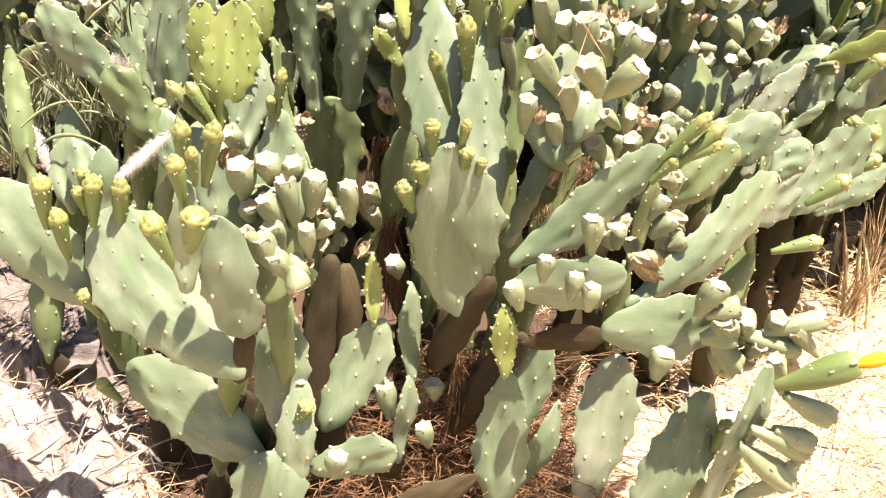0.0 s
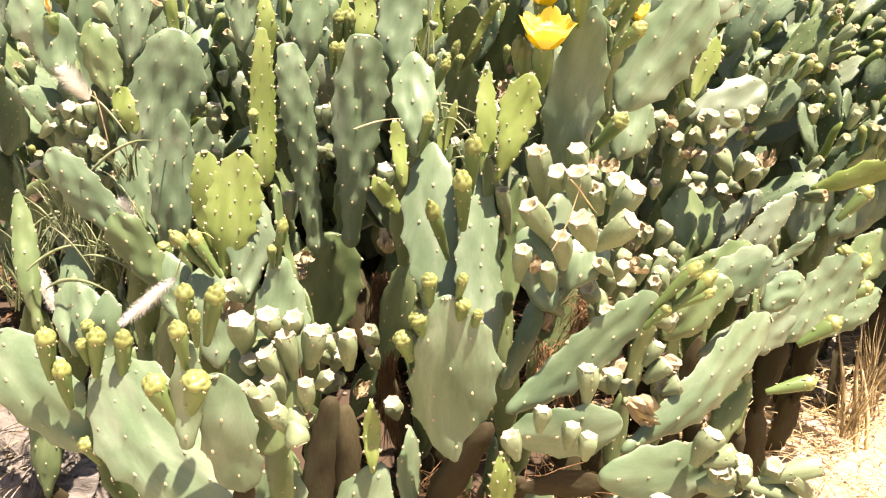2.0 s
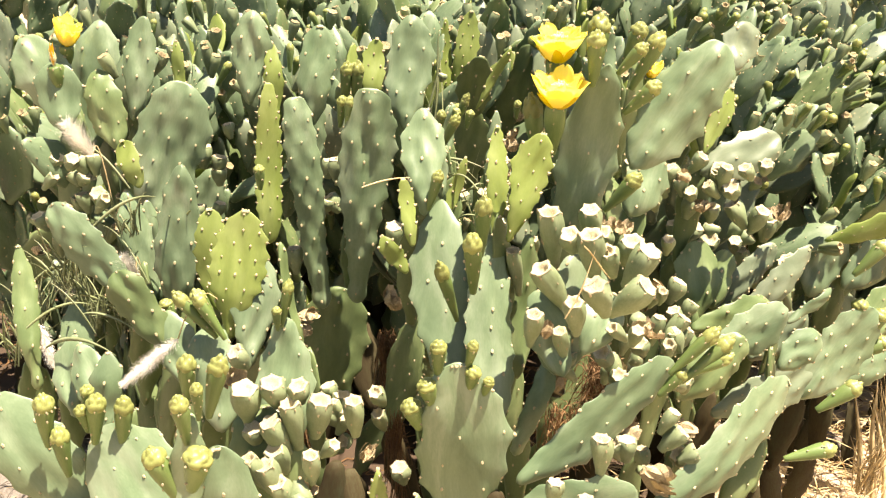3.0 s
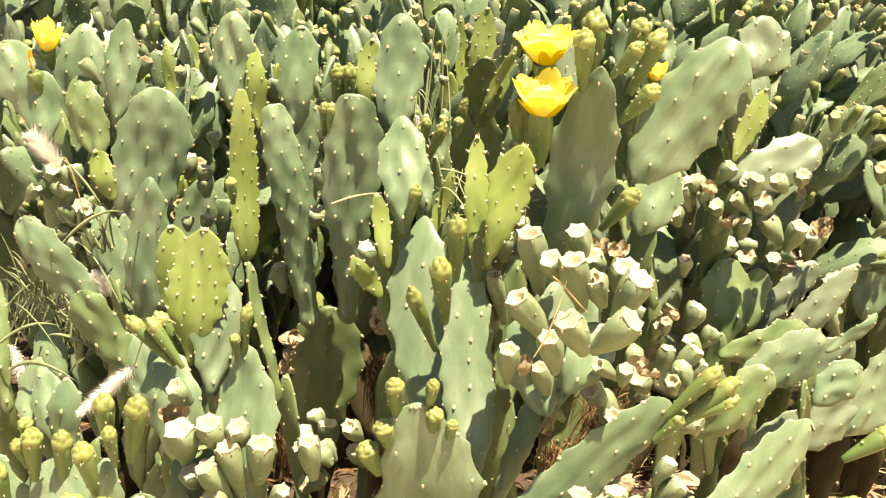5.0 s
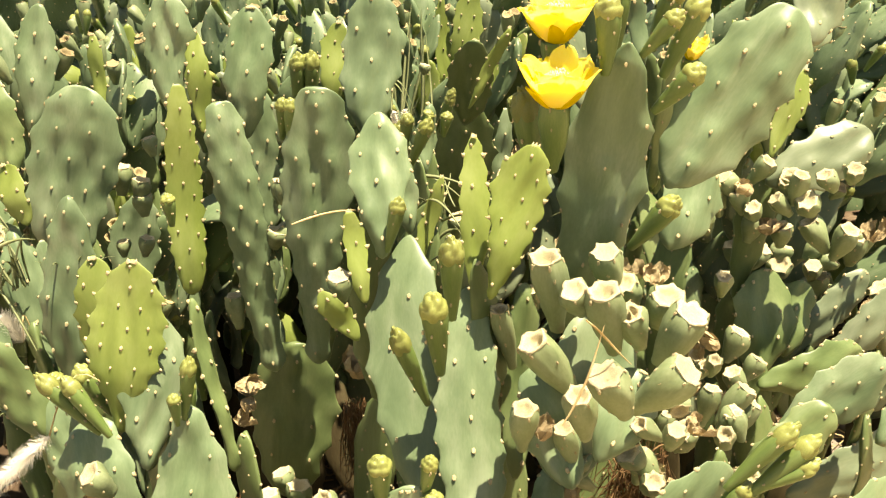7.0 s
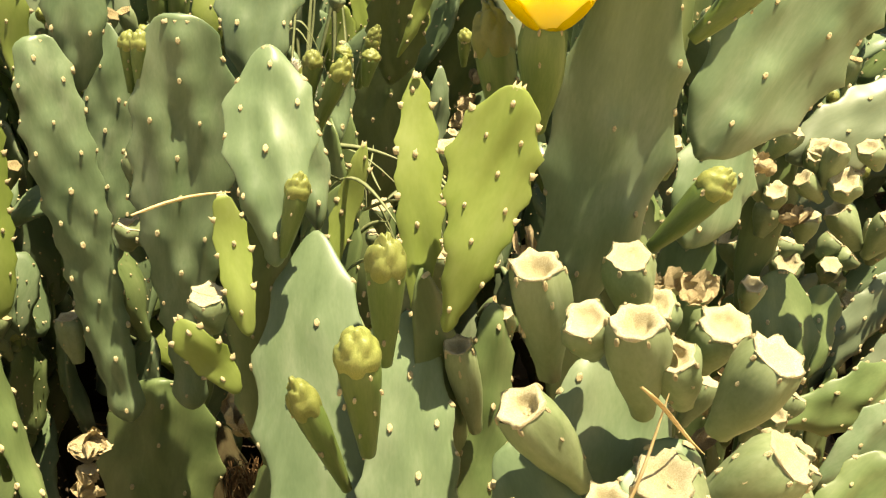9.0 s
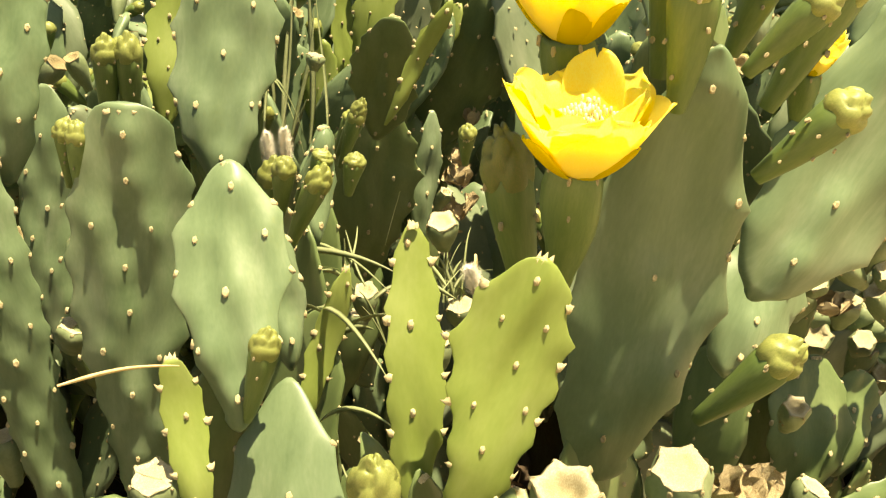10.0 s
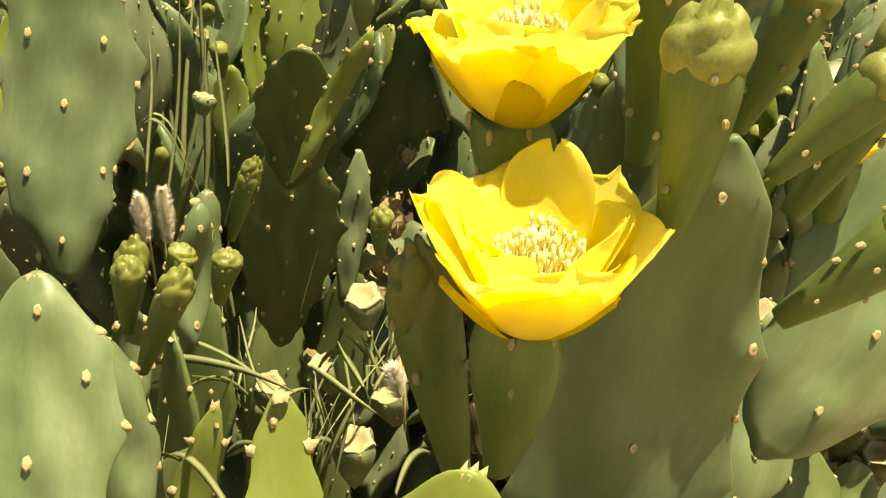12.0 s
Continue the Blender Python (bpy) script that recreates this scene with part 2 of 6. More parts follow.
def pad_meshes(length, width, tone="sage", thick=0.017, widest=0.58, blunt=0.62, neck=0.3, bend=0.0, wave=0.004, twist=0.0, step=0.008, space=0.032, seed=0, skew=0.0, both=True, plain=False, knob=0.005):
    """A cactus pad with z along it and x across, and its areoles."""
    rnd = random.Random(seed)
    n, m = max(13 if plain else 14, int(length / step)), max(12 if plain else 18, 2 * int(width * (2.6 if step < 0.01 else 1.3) / step))
    power = math.log(0.5) / math.log(widest)
    blunt *= rnd.uniform(0.85, 1.15)
    ph = [rnd.uniform(0, 6.28) for _ in range(8)]
    young = tone == "lime"

    def half(u, sgn):
        f = max(0.0, math.sin(math.pi * min(1.0, max(0.0, u)) ** power)) ** blunt
        stalk = neck * (1 - min(1, u / 0.35)) ** 0.7 if u < 0.35 else 0.0
        f = max(f, stalk) if u < widest else f
        k = 0 if sgn > 0 else 3
        notch = abs(math.sin(math.pi * length * u / space + ph[k + 1]))
        f *= 1 + 0.09 * math.sin(5.2 * u + ph[k]) + min(0.24 if young else 0.2, 0.012 / (0.5 * width)) * (0.55 - notch ** 0.8) * min(1, 4 * u) + 0.045 * math.sin(11 * u + ph[k + 2])
        return 0.5 * width * f * (1 + sgn * skew * (u - 0.4)) * math.sqrt(min(1.0, u / 0.05 + 0.02))

    def deep(u):
        return thick * 0.5 * (1.1 - 0.5 * u) * (1 - max(0, (u - 0.85) / 0.15) ** 2 * 0.65) * (0.75 + 0.25 * min(1, u * 6)) * math.sqrt(min(1.0, u / 0.03 + 0.05))

    spots = []
    rows = max(2, int(length / (space * 0.82)))
    for i in range(rows):
        u = (i + 0.75) / (rows + 0.2)
        count = max(1, int(2 * half(u, 1) / space))
        for j in range(count + (i % 2)):
            x = (j - (count - 1 + i % 2) / 2) * space
            if abs(x) < 0.86 * half(u, 1 if x > 0 else -1):
                spots.append((u + rnd.uniform(-0.012, 0.012), x + rnd.uniform(-0.003, 0.003)))
    spot = np.array(spots)

    def surface(u, x, hl, sgn):
        v = min(1.0, abs(x) / max(1e-6, hl))
        body = deep(u) * max(0.0, 1 - v ** 2.2) ** 0.6
        relief = 0.7 * knob * math.cos(2 * math.pi * x / space + 5 * math.sin(2.5 * u + ph[0])) * (0.5 + 0.5 * math.sin(6 * u + ph[3])) * (1 - v ** 2) ** 2
        if len(spot):
            d = ((spot[:, 0] - u) * length) ** 2 * np.where(spot[:, 0] > u, 0.25, 1.0) + (spot[:, 1] - x) ** 2
            relief += (knob if not young else 0.0016) * float(np.exp(-d / 0.00013).sum()) * (1 - v ** 4)
        y = sgn * max(0.4 * body, body + (relief if not young else 0.5 * relief))
        y += wave * (math.sin(7 * u + ph[6] + 14 * x) + 0.6 * math.sin(23 * x + ph[7] - 4 * u)) * min(1, 3 * u)
        return y

    def place(u, x, y):
        a = twist * u + 0.0
        bx, by = x * math.cos(a) - y * math.sin(a), x * math.sin(a) + y * math.cos(a)
        return (bx, by + bend * length * u * u, length * (u - 0.3 * abs(bend) * u * u * abs(bend)))

    verts = []
    for i in range(n + 1):
        s = i / n
        u = 0.45 * s + 0.55 * (0.5 - 0.5 * math.cos(math.pi * s))
        u = 0.9985 * u
        for j in range(m):
            t = 2 * math.pi * j / m
            c, sn = math.cos(t), math.sin(t)
            hl = max(0.0015, half(u, 1 if c > 0 else -1))
            x = hl * c
            verts.append(place(u, x, surface(u, x, hl, 1 if sn >= 0 else -1) if abs(sn) > 1e-4 else surface(u, x * 0.9999, hl, 1) * 0 + wave * (math.sin(7 * u + ph[6] + 14 * x) + 0.6 * math.sin(23 * x + ph[7] - 4 * u)) * min(1, 3 * u)))
    skin = mesh_of("pad", verts, tube((n + 1, m)), [TONES[tone]])
    places = []
    for u, x in spots:
        hl = half(u, 1 if x > 0 else -1)
        for sgn in ((-1, 1) if both else (-1,)):
            places.append((place(u, x, surface(u, x, hl, sgn)), (0.3 * x / hl, sgn, 0.35)))
    edge = max(3, int(length * 0.8 / space))
    for i in range(edge):
        u = 0.22 + 0.74 * (i + 0.5) / edge
        for sgn in (-1, 1):
            hl = half(u, sgn)
            slope = (half(u + 0.01, sgn) - half(u - 0.01, sgn)) / (0.02 * length)
            places.append((place(u, sgn * hl * 0.99, wave * (math.sin(7 * u + ph[6] + 14 * sgn * hl) + 0.6 * math.sin(23 * sgn * hl + ph[7] - 4 * u))), (sgn, 0, -slope + 0.25)))
    for dx in (-0.3, 0.0, 0.3):
        places.append((place(0.985, dx * half(0.97, 1), 0), (dx, 0, 1)))
    random.seed(seed + 5)
    nv, nf = nubs(places, 0.0023 if young else 0.0027, 0.0030 if young else 0.0, plain)
    return skin, mesh_of("areoles", nv, nf, [AREOLE])


COUNT = [0]


def pad(plant, base, tip, width, turn=0.0, tone="sage", label="", front=(0, -1, 0.12), **shape):
    """A pad that grows from base to tip; turn: how far its face turns away from the front."""
    COUNT[0] += 1
    length = (Vector(tip) - Vector(base)).length
    key = int(abs(base[0] * 7919 + base[1] * 1299 + base[2] * 3571 + width * 977) * 10) % 99991
    rnd = random.Random(key)
    shape.setdefault("seed", key)
    shape.setdefault("bend", rnd.uniform(0.05, 0.17))
    shape.setdefault("twist", rnd.uniform(-0.15, 0.15))
    shape.setdefault("thick", min(0.019, 0.045 * width ** 0.45) if tone != "lime" else min(0.012, 0.14 * width))
    shape.setdefault("space", (0.046 if width > 0.085 else 0.038) if tone != "lime" else 0.028)
    skin, felt = pad_meshes(length, width, tone, **shape)
    m = frame_of(base, tip, turn, front=front)
    ob = part("pad", skin, plant, m, label)
    if tone == "old":
        bpy.data.meshes.remove(felt)
    else:
        part("areole_felt", felt, ob, m, kind="stuff")
    return ob


def stem(plant, base, tip, width, turn=0.0, label="corky brown woody stem"):
    """An old pad that has become a woody stem."""
    COUNT[0] += 1
    length = (Vector(tip) - Vector(base)).length
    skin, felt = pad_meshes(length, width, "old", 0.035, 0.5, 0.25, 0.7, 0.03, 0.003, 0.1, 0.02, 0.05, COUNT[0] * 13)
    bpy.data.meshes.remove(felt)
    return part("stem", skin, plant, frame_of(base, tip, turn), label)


def prop(plant, top, width=0.08, lean=0.04):
    """Older pads, one on another, that carry a pad from the earth up."""
    x, y, z = top
    rnd = random.Random(int(x * 991 + y * 677 + z * 313))
    count = max(1, round(z / 0.24))
    points = [Vector((x - 0.3 * lean * 3 * k / count + (rnd.uniform(-0.05, 0.05) if 0 < k else 0), y + lean * 2 * k / count + (rnd.uniform(-0.01, 0.06) if 0 < k else 0.012), max(0.03, z + 0.02 - (z - 0.02) * k / count))) for k in range(count + 1)]
    for k in range(count):
        if k == count - 1:
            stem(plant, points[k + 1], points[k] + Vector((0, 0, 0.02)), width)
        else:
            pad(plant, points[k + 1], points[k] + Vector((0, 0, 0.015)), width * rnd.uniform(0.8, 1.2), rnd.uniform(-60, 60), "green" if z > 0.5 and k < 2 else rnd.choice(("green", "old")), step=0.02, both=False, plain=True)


# Fruits and buds share a few meshes, scaled to their length and breadth.
def squashed(verts, k):
    """Nubs flattened along z, as their fruit will be stretched."""
    done = []
    for i in range(0, len(verts), 19):
        mid = sum(v.z for v in verts[i:i + 19]) / 19
        done += [Vector((v.x, v.y, mid + (v.z - mid) * k)) for v in verts[i:i + 19]]
    return done


def fruit_meshes(seed, m=18):
    rnd = random.Random(seed)
    corners = rnd.choice((5, 6, 6, 7))
    ph = rnd.uniform(0, 6)
    hollow = rnd.choice((0.25, 0.5, 0.8, 1.0))
    rim = [1 + 0.11 * math.cos(corners * 2 * math.pi * j / m + ph) + rnd.uniform(-0.05, 0.05) for j in range(m)]
    bx, by = rnd.uniform(-0.12, 0.12), rnd.uniform(-0.12, 0.12)
    outline = ((0.0, 0.44), (0.12, 0.52), (0.3, 0.74), (0.5, 0.95), (0.68, 1.06), (0.84, 1.06), (0.95, 0.95), (1.0, 0.84))
    verts = []
    for z, r in outline:
        for j in range(m):
            k = r * (1 + (rim[j] - 1) * z ** 2) * (1 + 0.06 * math.sin(3 * 2 * math.pi * j / m + ph + 4 * z)) + 0.05 * noise.noise((math.cos(2 * math.pi * j / m) * 2 + seed, math.sin(2 * math.pi * j / m) * 2, z * 3))
            t = 2 * math.pi * j / m
            lift = 0.10 * (rim[j] - 1) if z > 0.98 else 0.0
            verts.append((0.5 * k * math.cos(t) + bx * z * z, 0.5 * k * math.sin(t) + by * z * z, z + lift))
    body = mesh_of("fruit", verts, tube((len(outline), m), False) + [tuple(reversed(range(m)))], [FRUIT])
    verts, top = [], ((0.84, 0.985), (0.90, 1.0), (0.82, 1.008), (0.60, 0.985), (0.46, 0.985 - 0.05 * hollow), (0.30, 0.98 - 0.095 * hollow), (0.06, 0.985 - 0.11 * hollow))
    for r, z in top:
        for j in range(m):
            t = 2 * math.pi * j / m
            k = r * rim[j] * (1 + (rnd.uniform(-0.07, 0.07) if 0.5 < r < 0.99 else 0))
            verts.append((0.5 * k * math.cos(t) + bx, 0.5 * k * math.sin(t) + by, z + 0.10 * (rim[j] - 1) * r + rnd.uniform(-0.012, 0.012)))
    scar = mesh_of("scar", verts, tube((len(top), m), False) + [tuple((len(top) - 1) * m + j for j in range(m))], [SCAR, SCARHEART], [int(i // m >= 3) for i in range((len(top) - 1) * m)] + [1])
    places = []
    for i in range(5 + corners):
        t = rnd.uniform(0, 6.28) if i < 5 else (2 * math.pi * (i - 5) - ph) / corners
        z = rnd.choice((0.3, 0.5, 0.7, 0.8)) if i < 5 else 0.965
        r = 0.5 * (0.72 if z < 0.4 else 0.9 if z < 0.6 else 1.0)
        places.append(((r * math.cos(t) + bx * z * z, r * math.sin(t) + by * z * z, z), (math.cos(t), math.sin(t), 0.3)))
    nv, nf = nubs(places, 0.055)
    nv = squashed(nv, 0.6)
    return body, scar, mesh_of("areoles", nv, nf, [AREOLE])


def bud_meshes(seed, head_mat, rows=17, ring=28):
    rnd = random.Random(seed)
    m = 14
    bx, by = rnd.uniform(-0.15, 0.15), rnd.uniform(-0.15, 0.15)
    outline = ((0.0, 0.40), (0.1, 0.50), (0.3, 0.71), (0.5, 0.89), (0.66, 1.02), (0.76, 1.04), (0.82, 0.88))
    verts = [(0.42 * r * (1 + 0.05 * math.sin(5 * t + 6 * z)) * math.cos(t) + bx * z * z, 0.42 * r * math.sin(t) + by * z * z, z) for z, r in outline for t in [2 * math.pi * j / m for j in range(m)]]
    body = mesh_of("bud", verts, tube((len(outline), m)), [BUDSKIN])
    # a dome of overlapping fleshy scales
    centres = [(0.2, 2 * math.pi * (k + rnd.uniform(-0.15, 0.15)) / 5) for k in range(5)] + [(0.75, 2 * math.pi * (k + 0.5 + rnd.uniform(-0.15, 0.15)) / 4) for k in range(4)] + [(1.25, rnd.uniform(0, 6)), (1.3, rnd.uniform(0, 6))]
    centres = [Vector((math.cos(e) * math.cos(t), math.cos(e) * math.sin(t), math.sin(e))) for e, t in centres]
    verts = []
    for i in range(rows):
        e = -0.75 + (math.pi / 2 + 0.72) * i / (rows - 1)
        for j in range(ring):
            t = 2 * math.pi * j / ring
            d = Vector((math.cos(e) * math.cos(t), math.cos(e) * math.sin(t), math.sin(e)))
            near = sorted((d - c).length for c in centres)
            k = 0.89 + 0.24 * min(1, (near[1] - near[0]) / 0.28) ** 0.6 - 0.16 * near[0] ** 2 + (0.08 if e > 1.2 else 0)
            slim = 1 - 0.30 * max(0.0, d.z) ** 2
            verts.append((0.43 * k * slim * d.x + bx * 0.72, 0.43 * k * slim * d.y + by * 0.72, 0.83 + 0.19 * k * d.z))
    faces = tube((rows, ring))
    head = mesh_of("bud_head", verts, faces, [head_mat])
    places = []
    for i in range(10):
        t = rnd.uniform(0, 6.28)
        z = rnd.choice((0.25, 0.45, 0.6, 0.74, 0.76, 0.78))
        r = 0.5 * (0.62 if z < 0.3 else 0.8 if z < 0.5 else 0.95)
        places.append(((r * math.cos(t) + bx * z * z, r * math.sin(t) + by * z * z, z), (math.cos(t), math.sin(t), 0.4)))
    nv, nf = nubs(places, 0.05)
    nv = squashed(nv, 0.36)
    return body, head, mesh_of("areoles", nv, nf, [AREOLE])


FRUITS = [fruit_meshes(i) for i in range(10)]
BUDS = [bud_meshes(i, BUDHEAD) for i in range(8)]
RUSTS = [bud_meshes(40 + i, RUSTBUD) for i in range(2)]


def fruit(plant, base, tip, width, felt=True):
    COUNT[0] += 1
    rnd = random.Random(COUNT[0])
    body, scar, dots = FRUITS[COUNT[0] % len(FRUITS)]
    length = (Vector(tip) - Vector(base)).length
    m = frame_of(base, tip, rnd.uniform(0, 360), (width, width, length))
    ob = part("fruit", body, plant, m)
    part("scar", scar, ob, m, "pale dry sunken scar")
    if felt:
        part("areole_felt", dots, ob, m, kind="stuff")
    return ob


def bud(plant, base, tip, width, rust=False, felt=True):
    COUNT[0] += 1
    rnd = random.Random(COUNT[0])
    body, head, dots = (RUSTS if rust else BUDS)[COUNT[0] % (2 if rust else len(BUDS))]
    length = (Vector(tip) - Vector(base)).length
    m = frame_of(base, tip, rnd.uniform(0, 360), (width, width, length))
    ob = part("bud", body, plant, m)
    part("bud_head", head, ob, m, "rusty closed bud scales" if rust else "yellow-green closed bud scales")
    if felt:
        part("areole_felt", dots, ob, m, kind="stuff")
    return ob


def petal_mesh(seed, mat, wide=0.5, flare=0.12, droop=0.1):
    """A broad round-tipped petal on the wall of a cup one high and one in radius, out along +y."""
    rnd = random.Random(seed)
    n, m = 20, 15
    ph, notch, lean = rnd.uniform(0, 6), rnd.uniform(-0.05, 0.05), rnd.uniform(-0.06, 0.06)
    verts = []
    for i in range(n):
        u = math.sin(i / (n - 1) * math.pi / 2) ** 0.95
        r = 0.2 + 0.8 * (1 - (1 - u) ** 1.55) + flare * u ** 5
        z = u ** 1.3 - droop * u ** 6
        w = wide * (0.38 + 0.62 * math.sin(min(1, u / 0.6) * math.pi / 2)) * (1 if u < 0.66 else max(0.03, 1 - ((u - 0.66) / 0.342) ** 3.4) ** 0.5)
        for j in range(m):
            v = 2 * j / (m - 1) - 1
            x = w * v + lean * u * u
            turn = x / max(r, 0.4)
            k = r - 0.07 * v * v * u + 0.025 * math.sin(5 * v + ph) * u ** 3 + 0.012 * math.sin(11 * v + 2 * ph) * u ** 4
            up = z - notch * math.exp(-(v / 0.3) ** 2) * u ** 8 + 0.03 * math.sin(4 * v + ph) * u ** 4 + 0.02 * math.cos(9 * v + ph) * u ** 6
            verts.append((k * math.sin(turn), k * math.cos(turn), up))
    faces = [(i * m + j, i * m + j + 1, i * m + m + j + 1, i * m + m + j) for i in range(n - 1) for j in range(m - 1)]
    return mesh_of("petal", verts, faces, [mat])


PETALS = [petal_mesh(i, PETAL, 0.57 + 0.05 * (i % 3), 0.02 + 0.10 * (i % 3), 0.04 + 0.10 * (i % 4)) for i in range(7)]
SEPALS = [petal_mesh(20 + i, SEPAL, 0.40, 0.08, 0.05) for i in range(3)]
ORANGES = [petal_mesh(30 + i, ORANGE, 0.45, -0.3, 0.0) for i in range(3)]


def stamens_mesh():
    verts, faces = [], []
    rnd = random.Random(9)
    for i in range(150):
        t, r = rnd.uniform(0, 6.28), 0.10 + 0.26 * rnd.random() ** 0.7
        foot = Vector((0.12 * math.cos(t), 0.12 * math.sin(t), 0.02))
        top = Vector((r * math.cos(t + 0.2), r * math.sin(t + 0.2), 0.44 + rnd.uniform(-0.08, 0.08) - 0.3 * r))
        s = len(verts)
        for p, w in ((foot, 0.008), (foot.lerp(top, 0.6) + Vector((0, 0, 0.02)), 0.007), (top, 0.006)):
            for j in range(3):
                verts.append(p + Vector((w * math.cos(j * 2.09), w * math.sin(j * 2.09), 0)))
        faces += tube((3, 3), True, s)
        s = len(verts)
        for z, w in ((-0.014, 0.012), (0.0, 0.022), (0.03, 0.014)):
            for j in range(5):
                verts.append(top + Vector((w * math.cos(j * 1.257), w * math.sin(j * 1.257), z)))
        faces += tube((3, 5), True, s)
    for j in range(7):
        t = j * 2 * math.pi / 7
        s = len(verts)
        for z, w, out in ((0.2, 0.02, 0.0), (0.38, 0.025, 0.02), (0.43, 0.028, 0.06), (0.46, 0.012, 0.075)):
            for k in range(5):
                verts.append(Vector((out * math.cos(t) + w * math.cos(k * 1.257), out * math.sin(t) + w * math.sin(k * 1.257), z)))
        faces += tube((4, 5), True, s)
    return mesh_of("stamen_tuft", verts, faces, [STAMEN])


STAMENS = stamens_mesh()
OVARY = mesh_of("ovary", [v.co.copy() for v in FRUITS[1][0].vertices], [tuple(p.vertices) for p in FRUITS[1][0].polygons] + [tuple(range(7 * 18, 8 * 18))], [BUDSKIN])


def flower(plant, base, heart, top, ovary, wide, seed=1, open_by=1.0, orange=False):
    """A flower on its green ovary: base to heart is the ovary, heart to top the cup, wide its spread."""
    rnd = random.Random(seed)
    base, heart, top = Vector(base), Vector(heart), Vector(top)
    cup = frame_of(heart, top)
    length = (top - heart).length
    ob = attach(new("flower"), plant, cup)
    ob.empty_display_size = 0.02
    tagged(ob, "orange wilting cactus flower" if orange else "open yellow cactus flower with pale stamens")
    body, dots = OVARY, FRUITS[1][2]
    m = frame_of(base, heart, 40 * seed, (ovary, ovary, (heart - base).length * 1.06))
    part("ovary", body, ob, m, "green ovary below the petals")
    part("areole_felt", dots, ob, m, kind="stuff")
    for count, spread, size, kinds, lift in ((7, 0.80, 0.56, SEPALS, -0.04), (8, 1.06, 0.90, PETALS, -0.01), (7, 0.84, 1.0, PETALS, 0.03)):
        for j in range(count):
            a = 360 * (j + (0.5 if lift > 0 else 0.25 if kinds is SEPALS else 0)) / count + rnd.uniform(-9, 9)
            r = 0.5 * wide * spread * open_by * rnd.uniform(0.92, 1.12)
            at = cup @ pose(0, 0, lift * length, rnd.uniform(-4, 4), rnd.uniform(-4, 4), a) @ Matrix.Diagonal((r, r, length * size * rnd.uniform(0.9, 1.08), 1))
            part("petal", rnd.choice(ORANGES if orange else kinds), ob, at)
    part("stamen_tuft", STAMENS, ob, cup @ Matrix.Diagonal((wide * 0.62, wide * 0.62, length * 1.55, 1)), "pale yellow stamens", "stuff")
    return ob


def dry_mesh(seed):
    """A dried, crumpled flower: ragged papery flaps that twist round a shrunken cup."""
    rnd = random.Random(seed)
    verts, faces = [], []
    for k in range(7):
        s = len(verts)
        t0, lean, roll = rnd.uniform(0, 6.28), rnd.uniform(0.1, 0.55), rnd.uniform(-1.4, 1.4)
        tall = rnd.uniform(0.55, 1.1)
        n, m = 7, 4
        for i in range(n):
            u = i / (n - 1)
            for j in range(m):
                v = (j / (m - 1) - 0.5) * (0.25 + 0.35 * math.sin(3 * u)) + rnd.uniform(-0.05, 0.05)
                a = t0 + roll * u
                r = 0.12 + lean * math.sin(u * 2.2) * 0.8
                verts.append((r * math.cos(t0) - v * math.sin(a) + rnd.uniform(-0.03, 0.03), r * math.sin(t0) + v * math.cos(a) + rnd.uniform(-0.03, 0.03), tall * u + rnd.uniform(-0.08, 0.08) * (1 if i == n - 1 else 0.4)))
        faces += [(s + i * m + j, s + i * m + j + 1, s + i * m + m + j + 1, s + i * m + m + j) for i in range(n - 1) for j in range(m - 1)]
    return mesh_of("dried_flower", verts, faces, [DRIED], None, False)


DRY = [dry_mesh(i) for i in range(4)]


def dried(plant, base, tip, width):
    COUNT[0] += 1
    length = (Vector(tip) - Vector(base)).length
    return part("dried_flower", DRY[COUNT[0] % 4], plant, frame_of(base, tip, 50 * COUNT[0], (width, width, length)), "brown papery dried flower")


def blade(verts, faces, base, tip, width, sag, seed, seg=7):
    """One bent, tapering, keeled grass blade."""
    rnd = random.Random(seed)
    base, tip = Vector(base), Vector(tip)
    axis = tip - base
    side = axis.cross(Vector((rnd.uniform(-1, 1), rnd.uniform(-1, 1), 0.3))).normalized()
    out = side.cross(axis).normalized()
    s = len(verts)
    for i in range(seg + 1):
        u = i / seg
        p = base + axis * u + Vector((0, 0, 1)) * (sag * 4 * u * (1 - u)) + side * 0.05 * axis.length * math.sin(u * 3 + seed)
        w = width * 0.5 * (1 - u ** 3) * min(1, 0.5 + 2 * u) + 0.0003
        verts += [p - side * w, p + out * w * 0.35, p + side * w, p + out * (w * 0.35 - 0.0006)]
    for i in range(seg):
        a = s + 4 * i
        for k in range(4):
            faces.append((a + k, a + (k + 1) % 4, a + 4 + (k + 1) % 4, a + 4 + k))

# ---- the ground ----
def ground_height(x, y):
    near = 1 / (1 + (max(0.0, math.hypot(x, y - 2) - 6) / 8) ** 2)
    return 0.06 + near * (0.035 * noise.noise((x * 1.3, y * 1.3, 0.5)) + 0.012 * noise.noise((x * 7, y * 7, 2.0)) + 0.32 * max(0, min(0.5, -x - 0.3)))


